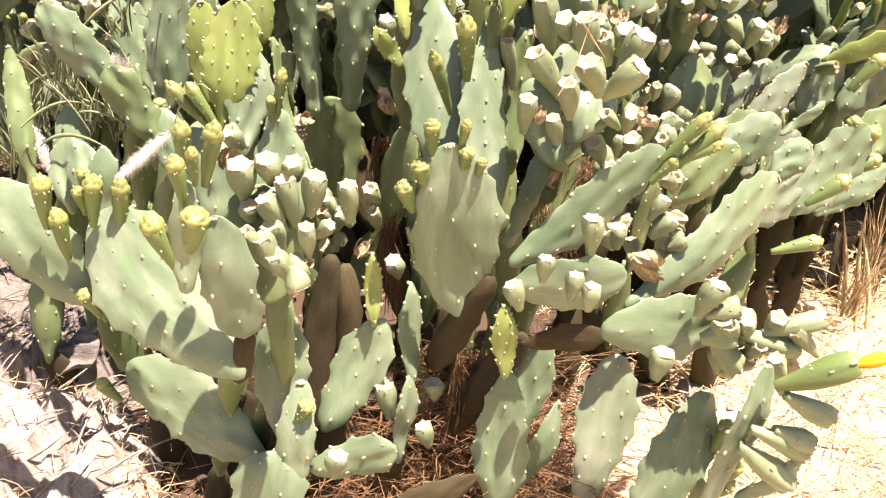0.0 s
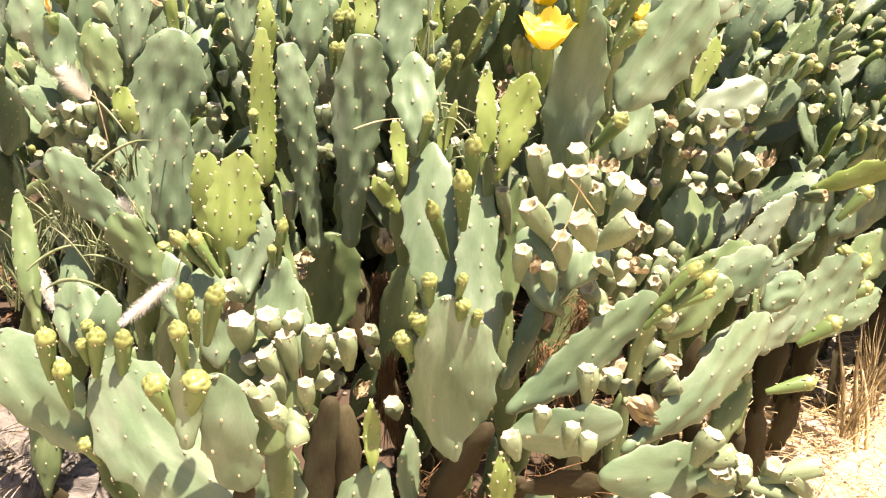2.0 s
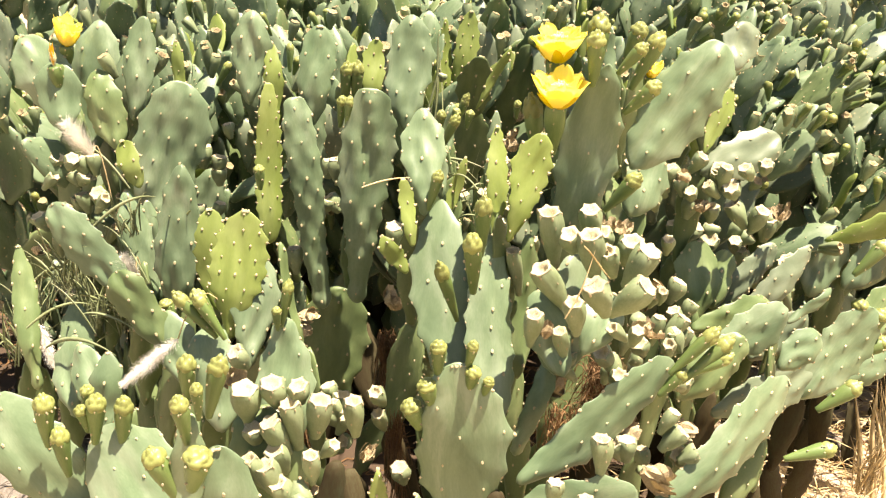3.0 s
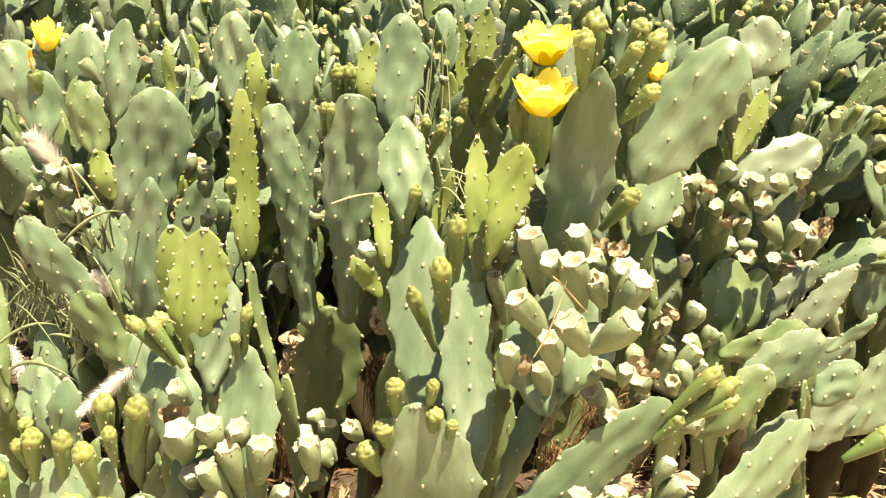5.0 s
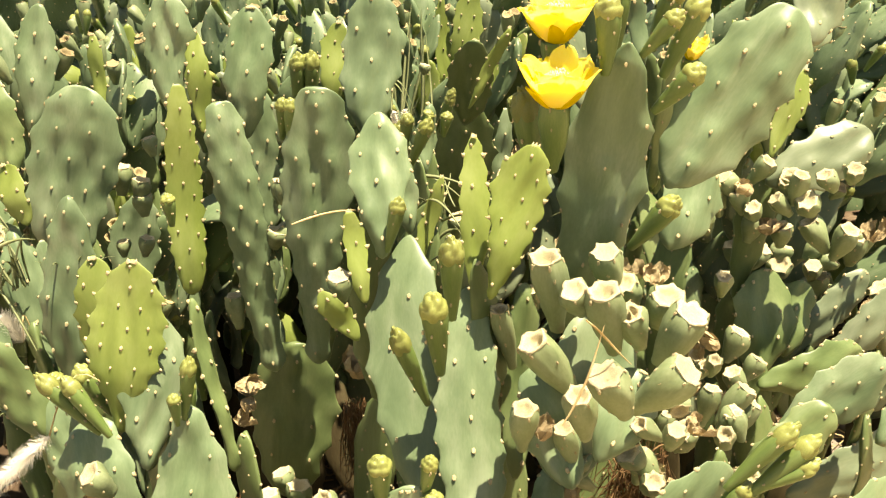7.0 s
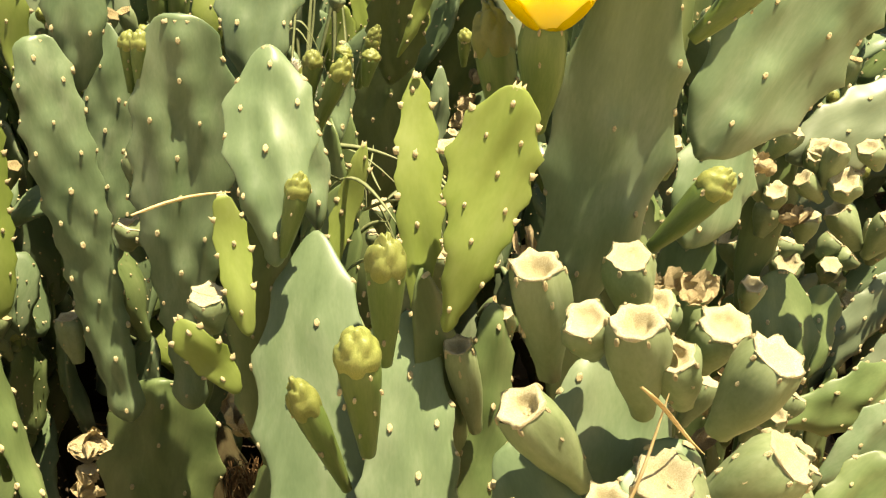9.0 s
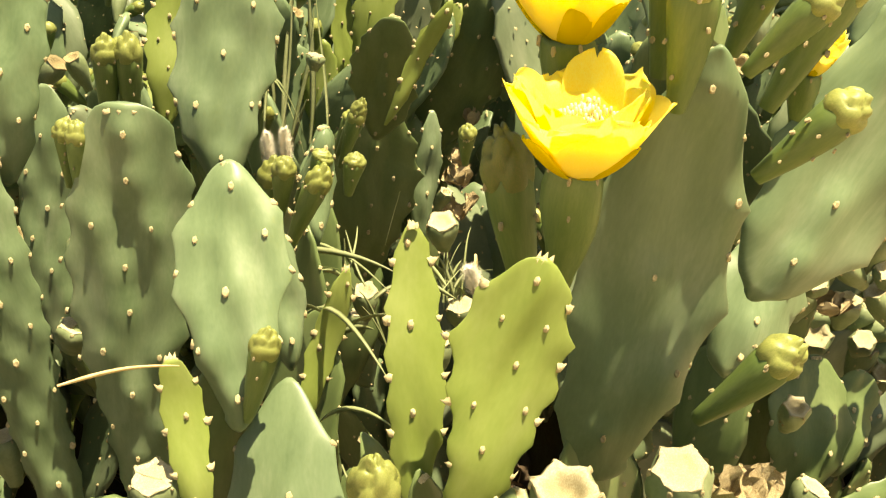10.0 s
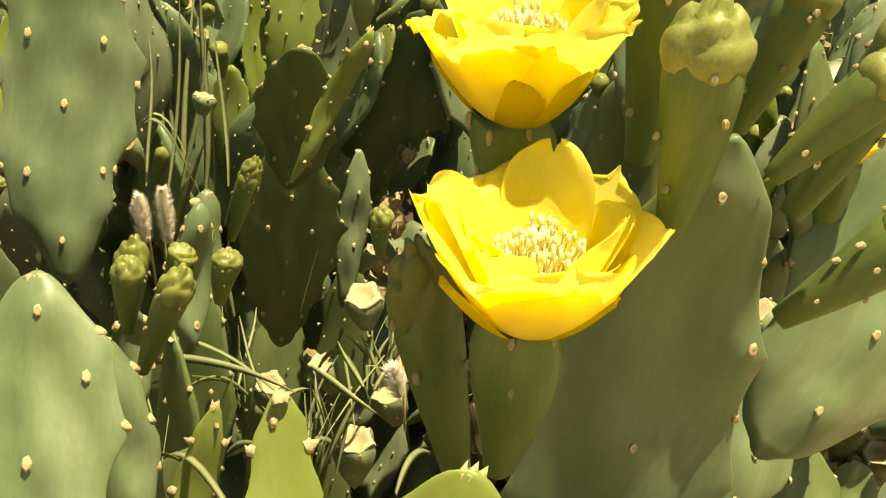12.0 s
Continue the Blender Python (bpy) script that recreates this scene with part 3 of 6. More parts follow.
def make_ground():
    steps = [math.copysign(abs(s) ** 3.2 * 90 + abs(s) * 3.5, s) for s in np.linspace(-1, 1, 181)]
    verts = [(x, y + 1.8, ground_height(x, y + 1.8)) for y in steps for x in steps]
    n = len(steps)
    faces = [(j * n + i, j * n + i + 1, j * n + n + i + 1, j * n + n + i) for j in range(n - 1) for i in range(n - 1)]
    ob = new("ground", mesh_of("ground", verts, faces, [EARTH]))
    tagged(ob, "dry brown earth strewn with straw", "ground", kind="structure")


make_ground()


def make_litter(name, label, mat, count, area, length, width, lift, seed, category="litter"):
    """Loose dry stalks lying over one another on the ground, one mesh."""
    rnd = random.Random(seed)
    verts, faces = [], []
    for i in range(count):
        x, y = rnd.uniform(area[0], area[1]), rnd.uniform(area[2], area[3])
        a, l = rnd.uniform(0, 6.28), length * rnd.uniform(0.3, 1.2)
        z = ground_height(x, y) + rnd.uniform(0.0, lift)
        d = Vector((math.cos(a) * l, math.sin(a) * l, rnd.uniform(-0.2, 0.25) * min(l, lift * 3)))
        side = Vector((-math.sin(a), math.cos(a), 0)) * width * rnd.uniform(0.4, 1.2)
        bow = Vector((0, 0, 1)) * l * rnd.uniform(-0.02, 0.15) + side * rnd.uniform(-8, 8)
        s = len(verts)
        for u in (0, 0.33, 0.67, 1):
            p = Vector((x, y, z + 0.002)) + d * u + bow * (4 * u * (1 - u))
            w = 0.5 if u in (0, 1) else 1
            verts += [p - side * w * 0.5, p + side * w * 0.5, p + Vector((0, 0, width * 0.7 * w))]
        faces += tube((4, 3), True, s)
    ob = new(name, mesh_of(name, verts, faces, [mat], None, False))
    return tagged(ob, label, category, kind="stuff")


make_litter("straw", "pale dry straw lying on open earth", STRAW, 4200, (0.40, 2.0, 0.7, 2.5), 0.10, 0.0022, 0.03, 3)
make_litter("straw", "long bleached grass stalks on bare earth", STRAW, 1300, (0.6, 1.9, 1.2, 2.6), 0.22, 0.003, 0.05, 4)
make_litter("straw", "dry straw between pieces of dead wood", STRAW, 1800, (-1.3, -0.35, 0.9, 1.95), 0.12, 0.0022, 0.06, 7)
make_litter("fibres", "tangled rusty brown fibres at the cactus foot", FIBRE, 3000, (-0.05, 0.44, 1.22, 1.72), 0.15, 0.0018, 0.24, 5)
make_litter("litter", "brown dry litter at the cactus foot", FIBRE, 1500, (-0.55, 0.5, 0.95, 1.55), 0.07, 0.003, 0.03, 8)
make_litter("litter", "dark leaf litter under the pads", FIBRE, 2000, (-1.3, 1.6, 2.25, 3.6), 0.05, 0.006, 0.02, 6)


def rock_mesh(seed, mat, rough=0.25, stretch=(1, 1, 1), cuts=3):
    bm = bmesh.new()
    bmesh.ops.create_icosphere(bm, subdivisions=cuts, radius=1)
    for v in bm.verts:
        p = v.co.copy()
        k = 1 + rough * noise.noise(p * 1.3 + Vector((seed * 3.7, 0, 0))) + 0.5 * rough * noise.noise(p * 3.1 + Vector((seed, 5, 0))) + 0.25 * rough * noise.noise(p * 8 + Vector((0, seed, 5)))
        v.co = Vector((p.x * stretch[0], p.y * stretch[1], p.z * stretch[2])) * k
    me = bpy.data.meshes.new("stone")
    bm.to_mesh(me)
    bm.free()
    me.materials.append(mat)
    me.polygons.foreach_set("use_smooth", [mat != STONE] * len(me.polygons))
    return me


def stone(x, y, size, seed, label="rough grey-brown stone half sunk in straw"):
    me = rock_mesh(seed, STONE, 0.5, (1, 0.8, 0.6))
    ob = new("stone", me)
    ob.matrix_basis = Matrix.Translation((x, y, ground_height(x, y) + 0.25 * size)) @ pose(0, 0, 0, 0, 0, seed * 47) @ Matrix.Scale(size, 4)
    return tagged(ob, label, "stone", "stones on the earth")


def pebbles():
    rnd = random.Random(12)
    base = [rock_mesh(30 + i, STONE, 0.4, (1, 0.8, 0.6), 1) for i in range(4)]
    verts, faces = [], []
    for i in range(520):
        x, y = rnd.uniform(-1.3, 1.9), rnd.uniform(0.7, 3.0)
        size = 0.004 + 0.012 * rnd.random() ** 3
        me, s, turn = base[i % 4], len(verts), Matrix.Rotation(rnd.uniform(0, 6), 3, "Z")
        at = Vector((x, y, ground_height(x, y) + size * 0.3))
        verts += [turn @ v.co * size + at for v in me.vertices]
        faces += [tuple(s + k for k in p.vertices) for p in me.polygons]
    tagged(new("gravel", mesh_of("gravel", verts, faces, [STONE], None, False)), "scattered small stones on dry earth", "gravel", kind="stuff")


pebbles()
stone(0.73, 1.81, 0.06, 1)
stone(1.05, 2.62, 0.09, 2)
stone(1.18, 2.35, 0.05, 3)
stone(-0.93, 1.95, 0.08, 4)
stone(0.95, 1.35, 0.035, 5)


def dead_wood(x, y, z, length, width, yaw, roll, seed, mat, label, name="dead_wood"):
    """A weathered, split, twisted slab of dead stem with ragged ends."""
    rnd = random.Random(seed)
    n, m = 26, 20
    verts = []
    for i in range(n + 1):
        u = i / n
        taper = (0.55 + 0.45 * math.sin(math.pi * (0.1 + 0.8 * u))) * (1 if 0 < i < n else 0.7)
        for j in range(m):
            t = 2 * math.pi * j / m
            p = Vector((math.cos(t), math.sin(t), u * 3))
            k = 1 + 0.4 * noise.noise(p * 1.1 + Vector((seed, 0, 0))) + 0.22 * noise.noise(Vector((p.x * 4, p.y * 4, u * 2 + seed))) + 0.12 * noise.noise(p * 7)
            ragged = (0.05 * noise.noise(Vector((t * 2, seed, 0))) if i in (0, n) else 0)
            verts.append((0.5 * width * taper * k * math.cos(t), 0.28 * width * taper * k * math.sin(t) + 0.12 * width * math.sin(u * 4 + seed), length * (u - 0.5 + ragged)))
    ob = new(name, mesh_of(name, verts, tube((n + 1, m)), [mat]))
    ob.matrix_basis = pose(x, y, z, 90, roll, yaw)
    return tagged(ob, label, "dead wood", "dead stems on the ground")

# ---- the thicket: front row ----

front = thing("prickly_pear", 0.25, 1.42, 0.06, "sprawling grey-green prickly pear with pale spent fruits", "cactus", "prickly pears of the thicket")
pad(front, (0.182, 1.328, 0.602), (0.167, 1.317, 0.899), 0.133, -4, "sage", front=(0, -1, 0), bend=0.0, twist=0.05, widest=0.55, blunt=0.5, neck=0.22, space=0.06, knob=0.0026)
stem(front, (0.140, 1.360, 0.486), (0.228, 1.310, 0.680), 0.053, 0)
pad(front, (0.219, 1.420, 0.690), (0.233, 1.515, 1.013), 0.081, 12, "sage", widest=0.5, blunt=0.55, knob=0.0026)
pad(front, (0.167, 1.500, 0.723), (0.145, 1.630, 1.038), 0.112, -6, "sage", widest=0.56, blunt=0.55, neck=0.5, skew=-0.4, space=0.06, knob=0.0026)
pad(front, (0.254, 1.300, 0.710), (0.507, 1.390, 0.847), 0.089, 10, "sage", widest=0.6, blunt=0.42, neck=0.35, knob=0.0026)
pad(front, (0.435, 1.310, 0.628), (0.741, 1.460, 0.764), 0.107, 10, "sage", widest=0.65, blunt=0.48, neck=0.3, knob=0.0026)
pad(front, (0.257, 1.270, 0.689), (0.421, 1.240, 0.715), 0.092, 0, "sage", widest=0.55, blunt=0.45, neck=0.4, knob=0.0026)
pad(front, (0.276, 1.300, 0.571), (0.403, 1.240, 0.618), 0.050, 0, "old", knob=0.0026)
pad(front, (0.387, 1.240, 0.633), (0.610, 1.240, 0.641), 0.104, 0, "sage", widest=0.5, blunt=0.45, neck=0.45, knob=0.0026)
stem(front, (0.174, 1.400, 0.324), (0.281, 1.310, 0.573), 0.056, 0)
bud(front, (0.113, 1.322, 0.790), (0.097, 1.310, 0.842), 0.032)
bud(front, (0.141, 1.322, 0.874), (0.140, 1.310, 0.935), 0.026)
bud(front, (0.132, 1.322, 0.824), (0.125, 1.310, 0.875), 0.030)
bud(front, (0.181, 1.322, 0.882), (0.191, 1.310, 0.935), 0.018)
bud(front, (0.183, 1.322, 0.850), (0.194, 1.310, 0.895), 0.025)
bud(front, (0.203, 1.322, 0.841), (0.216, 1.310, 0.876), 0.018)
bud(front, (0.486, 1.385, 0.840), (0.549, 1.385, 0.916), 0.025)
bud(front, (0.504, 1.385, 0.826), (0.575, 1.385, 0.897), 0.025)
bud(front, (0.507, 1.385, 0.836), (0.575, 1.385, 0.872), 0.025)
bud(front, (0.472, 1.385, 0.803), (0.511, 1.385, 0.845), 0.025)
bud(front, (0.747, 1.460, 0.729), (0.812, 1.460, 0.775), 0.031)
bud(front, (0.694, 1.430, 0.658), (0.773, 1.430, 0.681), 0.029)
fruit(front, (0.296, 1.225, 0.725), (0.300, 1.225, 0.766), 0.024)
fruit(front, (0.266, 1.225, 0.680), (0.251, 1.225, 0.721), 0.028)
fruit(front, (0.338, 1.225, 0.696), (0.342, 1.225, 0.736), 0.025)
fruit(front, (0.363, 1.225, 0.677), (0.369, 1.225, 0.717), 0.026)
fruit(front, (0.369, 1.270, 0.745), (0.373, 1.270, 0.804), 0.030)
fruit(front, (0.531, 1.220, 0.630), (0.579, 1.220, 0.639), 0.039)
fruit(front, (0.546, 1.220, 0.640), (0.588, 1.220, 0.579), 0.037)
fruit(front, (0.621, 1.220, 0.639), (0.708, 1.220, 0.665), 0.030)
fruit(front, (0.588, 1.220, 0.639), (0.677, 1.220, 0.607), 0.033)
fruit(front, (0.472, 1.220, 0.560), (0.480, 1.220, 0.609), 0.036)
fruit(front, (0.534, 1.220, 0.669), (0.581, 1.220, 0.683), 0.031)
fruit(front, (0.522, 1.220, 0.669), (0.543, 1.220, 0.725), 0.035)
fruit(front, (0.525, 1.423, 0.627), (0.527, 1.406, 0.677), 0.030)
fruit(front, (0.424, 1.380, 0.695), (0.400, 1.359, 0.739), 0.026)
fruit(front, (0.463, 1.401, 0.654), (0.460, 1.408, 0.697), 0.025)
fruit(front, (0.540, 1.401, 0.663), (0.513, 1.389, 0.698), 0.031)
fruit(front, (0.601, 1.260, 0.546), (0.620, 1.255, 0.573), 0.033)
fruit(front, (0.583, 1.236, 0.617), (0.563, 1.201, 0.664), 0.027)
fruit(front, (0.595, 1.212, 0.639), (0.592, 1.206, 0.670), 0.023)
fruit(front, (0.565, 1.224, 0.566), (0.559, 1.226, 0.603), 0.023)
fruit(front, (0.599, 1.264, 0.532), (0.575, 1.233, 0.581), 0.033)
fruit(front, (0.604, 1.268, 0.537), (0.596, 1.245, 0.606), 0.025)
fruit(front, (0.569, 1.240, 0.602), (0.553, 1.210, 0.670), 0.032)
fruit(front, (0.614, 1.253, 0.604), (0.601, 1.247, 0.657), 0.029)
dried(front, (0.329, 1.468, 0.763), (0.334, 1.468, 0.797), 0.025)
dried(front, (0.339, 1.474, 0.755), (0.319, 1.474, 0.787), 0.033)
fruit(front, (0.422, 1.482, 0.768), (0.425, 1.452, 0.800), 0.026)
fruit(front, (0.339, 1.468, 0.794), (0.313, 1.459, 0.827), 0.024)
fruit(front, (0.434, 1.484, 0.775), (0.412, 1.483, 0.820), 0.028)
dried(front, (0.434, 1.481, 0.769), (0.444, 1.481, 0.788), 0.037)
dried(front, (0.420, 1.476, 0.778), (0.436, 1.476, 0.803), 0.035)
fruit(front, (0.414, 1.483, 0.803), (0.395, 1.448, 0.844), 0.031)
fruit(front, (0.347, 1.442, 0.827), (0.341, 1.443, 0.844), 0.025)
fruit(front, (0.358, 1.463, 0.787), (0.330, 1.446, 0.826), 0.021)
fruit(front, (0.520, 1.530, 0.793), (0.507, 1.498, 0.831), 0.023)
fruit(front, (0.551, 1.539, 0.725), (0.525, 1.510, 0.762), 0.029)
fruit(front, (0.544, 1.550, 0.788), (0.535, 1.555, 0.823), 0.024)
fruit(front, (0.563, 1.575, 0.698), (0.550, 1.546, 0.739), 0.029)
fruit(front, (0.419, 1.548, 0.732), (0.429, 1.548, 0.766), 0.026)
fruit(front, (0.481, 1.541, 0.790), (0.468, 1.525, 0.822), 0.030)
fruit(front, (0.521, 1.566, 0.793), (0.540, 1.560, 0.819), 0.029)
dried(front, (0.692, 1.234, 0.535), (0.661, 1.234, 0.600), 0.037)
fruit(front, (0.656, 1.197, 0.548), (0.630, 1.181, 0.620), 0.026)
fruit(front, (0.639, 1.245, 0.615), (0.642, 1.219, 0.668), 0.030)
fruit(front, (0.605, 1.242, 0.579), (0.613, 1.208, 0.628), 0.024)
fruit(front, (0.712, 1.231, 0.591), (0.663, 1.209, 0.652), 0.023)
fruit(front, (0.475, 1.360, 0.724), (0.506, 1.360, 0.758), 0.029)
fruit(front, (0.503, 1.360, 0.704), (0.532, 1.360, 0.719), 0.026)
fruit(front, (0.424, 1.360, 0.705), (0.426, 1.360, 0.744), 0.030)
fruit(front, (0.443, 1.360, 0.690), (0.480, 1.360, 0.674), 0.026)
fruit(front, (0.472, 1.360, 0.753), (0.490, 1.360, 0.791), 0.022)
dried(front, (0.447, 1.340, 0.701), (0.502, 1.340, 0.676), 0.044)
dried(front, (0.494, 1.380, 0.748), (0.535, 1.380, 0.738), 0.038)
dried(front, (0.412, 1.400, 0.724), (0.445, 1.400, 0.753), 0.040)

low = thing("prickly_pear", 0.3, 1.27, 0.06, "low prickly pear of smooth small pads at the thicket's foot", "cactus", "prickly pears of the thicket")
pad(low, (0.243, 1.250, 0.273), (0.259, 1.265, 0.532), 0.088, 0, "sage", widest=0.5, knob=0.0026)
prop(low, (0.243, 1.250, 0.273), 0.07, 0.05)
pad(low, (0.251, 1.262, 0.530), (0.250, 1.258, 0.660), 0.041, 15, "lime", widest=0.55, space=0.02)
pad(low, (0.268, 1.330, 0.331), (0.326, 1.360, 0.541), 0.067, 0, "sage", knob=0.0026)
prop(low, (0.268, 1.330, 0.331), 0.07, 0.05)
pad(low, (0.389, 1.290, 0.233), (0.451, 1.337, 0.509), 0.106, 5, "blue", widest=0.6, blunt=0.5, knob=0.0026)
prop(low, (0.389, 1.290, 0.233), 0.07, 0.05)
pad(low, (0.268, 1.300, 0.258), (0.367, 1.310, 0.423), 0.067, 30, "sage", knob=0.0026)
pad(low, (0.457, 1.200, 0.262), (0.579, 1.250, 0.500), 0.107, 0, "sage", widest=0.5, knob=0.0026)
prop(low, (0.457, 1.200, 0.262), 0.07, 0.05)
bud(low, (0.584, 1.240, 0.402), (0.600, 1.240, 0.464), 0.032)
bud(low, (0.579, 1.220, 0.347), (0.623, 1.220, 0.401), 0.041)
bud(low, (0.568, 1.220, 0.326), (0.619, 1.220, 0.355), 0.036)
pad(low, (0.103, 1.330, 0.462), (0.120, 1.360, 0.642), 0.052, 40, "sage", knob=0.0026)
pad(low, (0.081, 1.290, 0.343), (0.115, 1.290, 0.505), 0.048, 40, "sage", knob=0.0026)
prop(low, (0.081, 1.290, 0.343), 0.05, 0.05)
pad(low, (-0.036, 1.280, 0.417), (0.066, 1.314, 0.601), 0.087, 0, "sage", widest=0.55, blunt=0.5, knob=0.0026)
prop(low, (-0.036, 1.280, 0.417), 0.07, 0.05)
pad(low, (0.050, 1.310, 0.596), (0.053, 1.320, 0.715), 0.031, 10, "lime", space=0.02)
pad(low, (-0.098, 1.270, 0.386), (-0.092, 1.300, 0.629), 0.092, 0, "sage", widest=0.62, blunt=0.5, knob=0.0026)
prop(low, (-0.098, 1.270, 0.386), 0.07, 0.05)
pad(low, (-0.080, 1.220, 0.359), (-0.063, 1.250, 0.530), 0.065, 0, "sage", widest=0.5, blunt=0.45, knob=0.0026)
bud(low, (-0.070, 1.240, 0.472), (-0.048, 1.240, 0.507), 0.029)
pad(low, (-0.126, 1.280, 0.354), (-0.364, 1.340, 0.500), 0.128, 0, "sage", widest=0.6, blunt=0.5, knob=0.0026)
prop(low, (-0.126, 1.280, 0.354), 0.07, 0.05)
bud(low, (-0.374, 1.350, 0.430), (-0.408, 1.350, 0.470), 0.026)
pad(low, (-0.155, 1.180, 0.255), (-0.102, 1.220, 0.422), 0.124, 0, "sage", blunt=0.5, knob=0.0026)
prop(low, (-0.155, 1.180, 0.255), 0.07, 0.05)
pad(low, (-0.059, 1.240, 0.376), (0.082, 1.220, 0.425), 0.073, 0, "sage", blunt=0.45, knob=0.0026)
fruit(low, (-0.014, 1.200, 0.399), (-0.006, 1.200, 0.440), 0.034)
fruit(low, (0.071, 1.300, 0.429), (0.065, 1.300, 0.494), 0.032)
fruit(low, (0.144, 1.360, 0.422), (0.144, 1.360, 0.457), 0.032)
fruit(low, (0.134, 1.300, 0.370), (0.121, 1.300, 0.411), 0.029)
pad(low, (0.026, 1.200, 0.305), (0.213, 1.200, 0.373), 0.053, 0, "old", knob=0.0026)

arm = thing("prickly_pear", 0.72, 1.0, 0.06, "stray arm of prickly pear with an orange flower", "cactus", "prickly pears of the thicket")
pad(arm, (0.532, 1.100, 0.415), (0.602, 1.080, 0.658), 0.055, 20, "sage", widest=0.5, blunt=0.35, neck=0.6, knob=0.0026)
prop(arm, (0.532, 1.100, 0.415), 0.05, 0.0)
fruit(arm, (0.606, 1.070, 0.640), (0.674, 1.070, 0.597), 0.030)
fruit(arm, (0.600, 1.070, 0.583), (0.658, 1.070, 0.558), 0.031)
fruit(arm, (0.558, 1.070, 0.555), (0.636, 1.070, 0.483), 0.036)
fruit(arm, (0.569, 1.070, 0.584), (0.653, 1.070, 0.543), 0.028)
flower(arm, (0.594, 1.080, 0.647), (0.683, 1.060, 0.693), (0.727, 1.060, 0.707), 0.038, 0.035, 4, 0.55, True)
pad(arm, (0.567, 1.080, 0.452), (0.649, 1.050, 0.526), 0.042, 20, "sage", knob=0.0026)

west = thing("prickly_pear", -0.35, 1.4, 0.06, "broad grey-green prickly pear crowded with yellow buds", "cactus", "prickly pears of the thicket")
pad(west, (-0.127, 1.170, 0.605), (-0.385, 1.330, 0.776), 0.159, -5, "sage", widest=0.6, blunt=0.45, neck=0.26, space=0.055, wave=0.004, front=(0, -1, 0.35), knob=0.0026)
prop(west, (-0.127, 1.170, 0.605), 0.05, 0.13)
pad(west, (-0.397, 1.345, 0.620), (-0.521, 1.370, 0.817), 0.110, 0, "sage", widest=0.55, blunt=0.45, space=0.055, wave=0.004, front=(0, -1, 0.35), knob=0.0026)
pad(west, (-0.120, 1.175, 0.669), (-0.146, 1.165, 0.855), 0.085, 0, "sage", widest=0.45, blunt=0.48, neck=0.35, space=0.055, front=(0, -1, 0.35), knob=0.0026)
stem(west, (-0.140, 1.200, 0.584), (-0.119, 1.180, 0.673), 0.036, 0)
bud(west, (-0.427, 1.330, 0.762), (-0.424, 1.322, 0.850), 0.033)
bud(west, (-0.405, 1.330, 0.711), (-0.410, 1.322, 0.796), 0.030)
bud(west, (-0.371, 1.340, 0.780), (-0.371, 1.332, 0.829), 0.022)
bud(west, (-0.361, 1.335, 0.763), (-0.346, 1.327, 0.848), 0.031)
bud(west, (-0.323, 1.340, 0.743), (-0.313, 1.332, 0.840), 0.030)
bud(west, (-0.374, 1.360, 0.798), (-0.366, 1.352, 0.849), 0.022)
bud(west, (-0.374, 1.330, 0.608), (-0.390, 1.322, 0.662), 0.029)
bud(west, (-0.199, 1.165, 0.786), (-0.223, 1.157, 0.866), 0.035)
bud(west, (-0.161, 1.100, 0.847), (-0.140, 1.092, 0.909), 0.039)
bud(west, (-0.164, 1.115, 0.902), (-0.164, 1.107, 0.971), 0.025)
bud(west, (-0.154, 1.190, 0.894), (-0.130, 1.182, 0.981), 0.029)
bud(west, (-0.181, 1.200, 0.909), (-0.173, 1.192, 0.980), 0.027)
bud(west, (-0.159, 1.160, 0.908), (-0.154, 1.152, 0.963), 0.018)
pad(west, (-0.189, 1.160, 0.750), (-0.167, 1.150, 0.912), 0.045, 15, "sage", blunt=0.4, neck=0.5, knob=0.0026)
pad(west, (-0.092, 1.240, 0.682), (-0.103, 1.280, 0.852), 0.112, 0, "green", blunt=0.42, knob=0.0026)
prop(west, (-0.092, 1.240, 0.682), 0.07, 0.05)
fruit(west, (-0.123, 1.280, 0.833), (-0.119, 1.266, 0.894), 0.039)
fruit(west, (-0.082, 1.280, 0.856), (-0.079, 1.266, 0.899), 0.034)
fruit(west, (-0.047, 1.280, 0.862), (-0.051, 1.266, 0.894), 0.029)
fruit(west, (-0.053, 1.265, 0.797), (-0.060, 1.251, 0.875), 0.030)
fruit(west, (-0.031, 1.270, 0.812), (-0.014, 1.256, 0.876), 0.033)
fruit(west, (-0.068, 1.260, 0.791), (-0.091, 1.246, 0.850), 0.032)
fruit(west, (-0.088, 1.215, 0.763), (-0.112, 1.201, 0.823), 0.027)
fruit(west, (-0.074, 1.215, 0.748), (-0.092, 1.201, 0.815), 0.030)
fruit(west, (-0.057, 1.205, 0.744), (-0.071, 1.191, 0.794), 0.029)
fruit(west, (-0.047, 1.200, 0.789), (-0.043, 1.186, 0.760), 0.031)
fruit(west, (-0.048, 1.185, 0.778), (-0.035, 1.171, 0.749), 0.033)
fruit(west, (-0.030, 1.210, 0.777), (-0.024, 1.196, 0.830), 0.024)
fruit(west, (0.017, 1.360, 0.755), (0.019, 1.346, 0.822), 0.030)
fruit(west, (-0.028, 1.560, 0.647), (-0.047, 1.546, 0.686), 0.027)
fruit(west, (-0.031, 1.560, 0.632), (-0.009, 1.546, 0.684), 0.027)
fruit(west, (-0.025, 1.560, 0.598), (-0.050, 1.546, 0.616), 0.028)
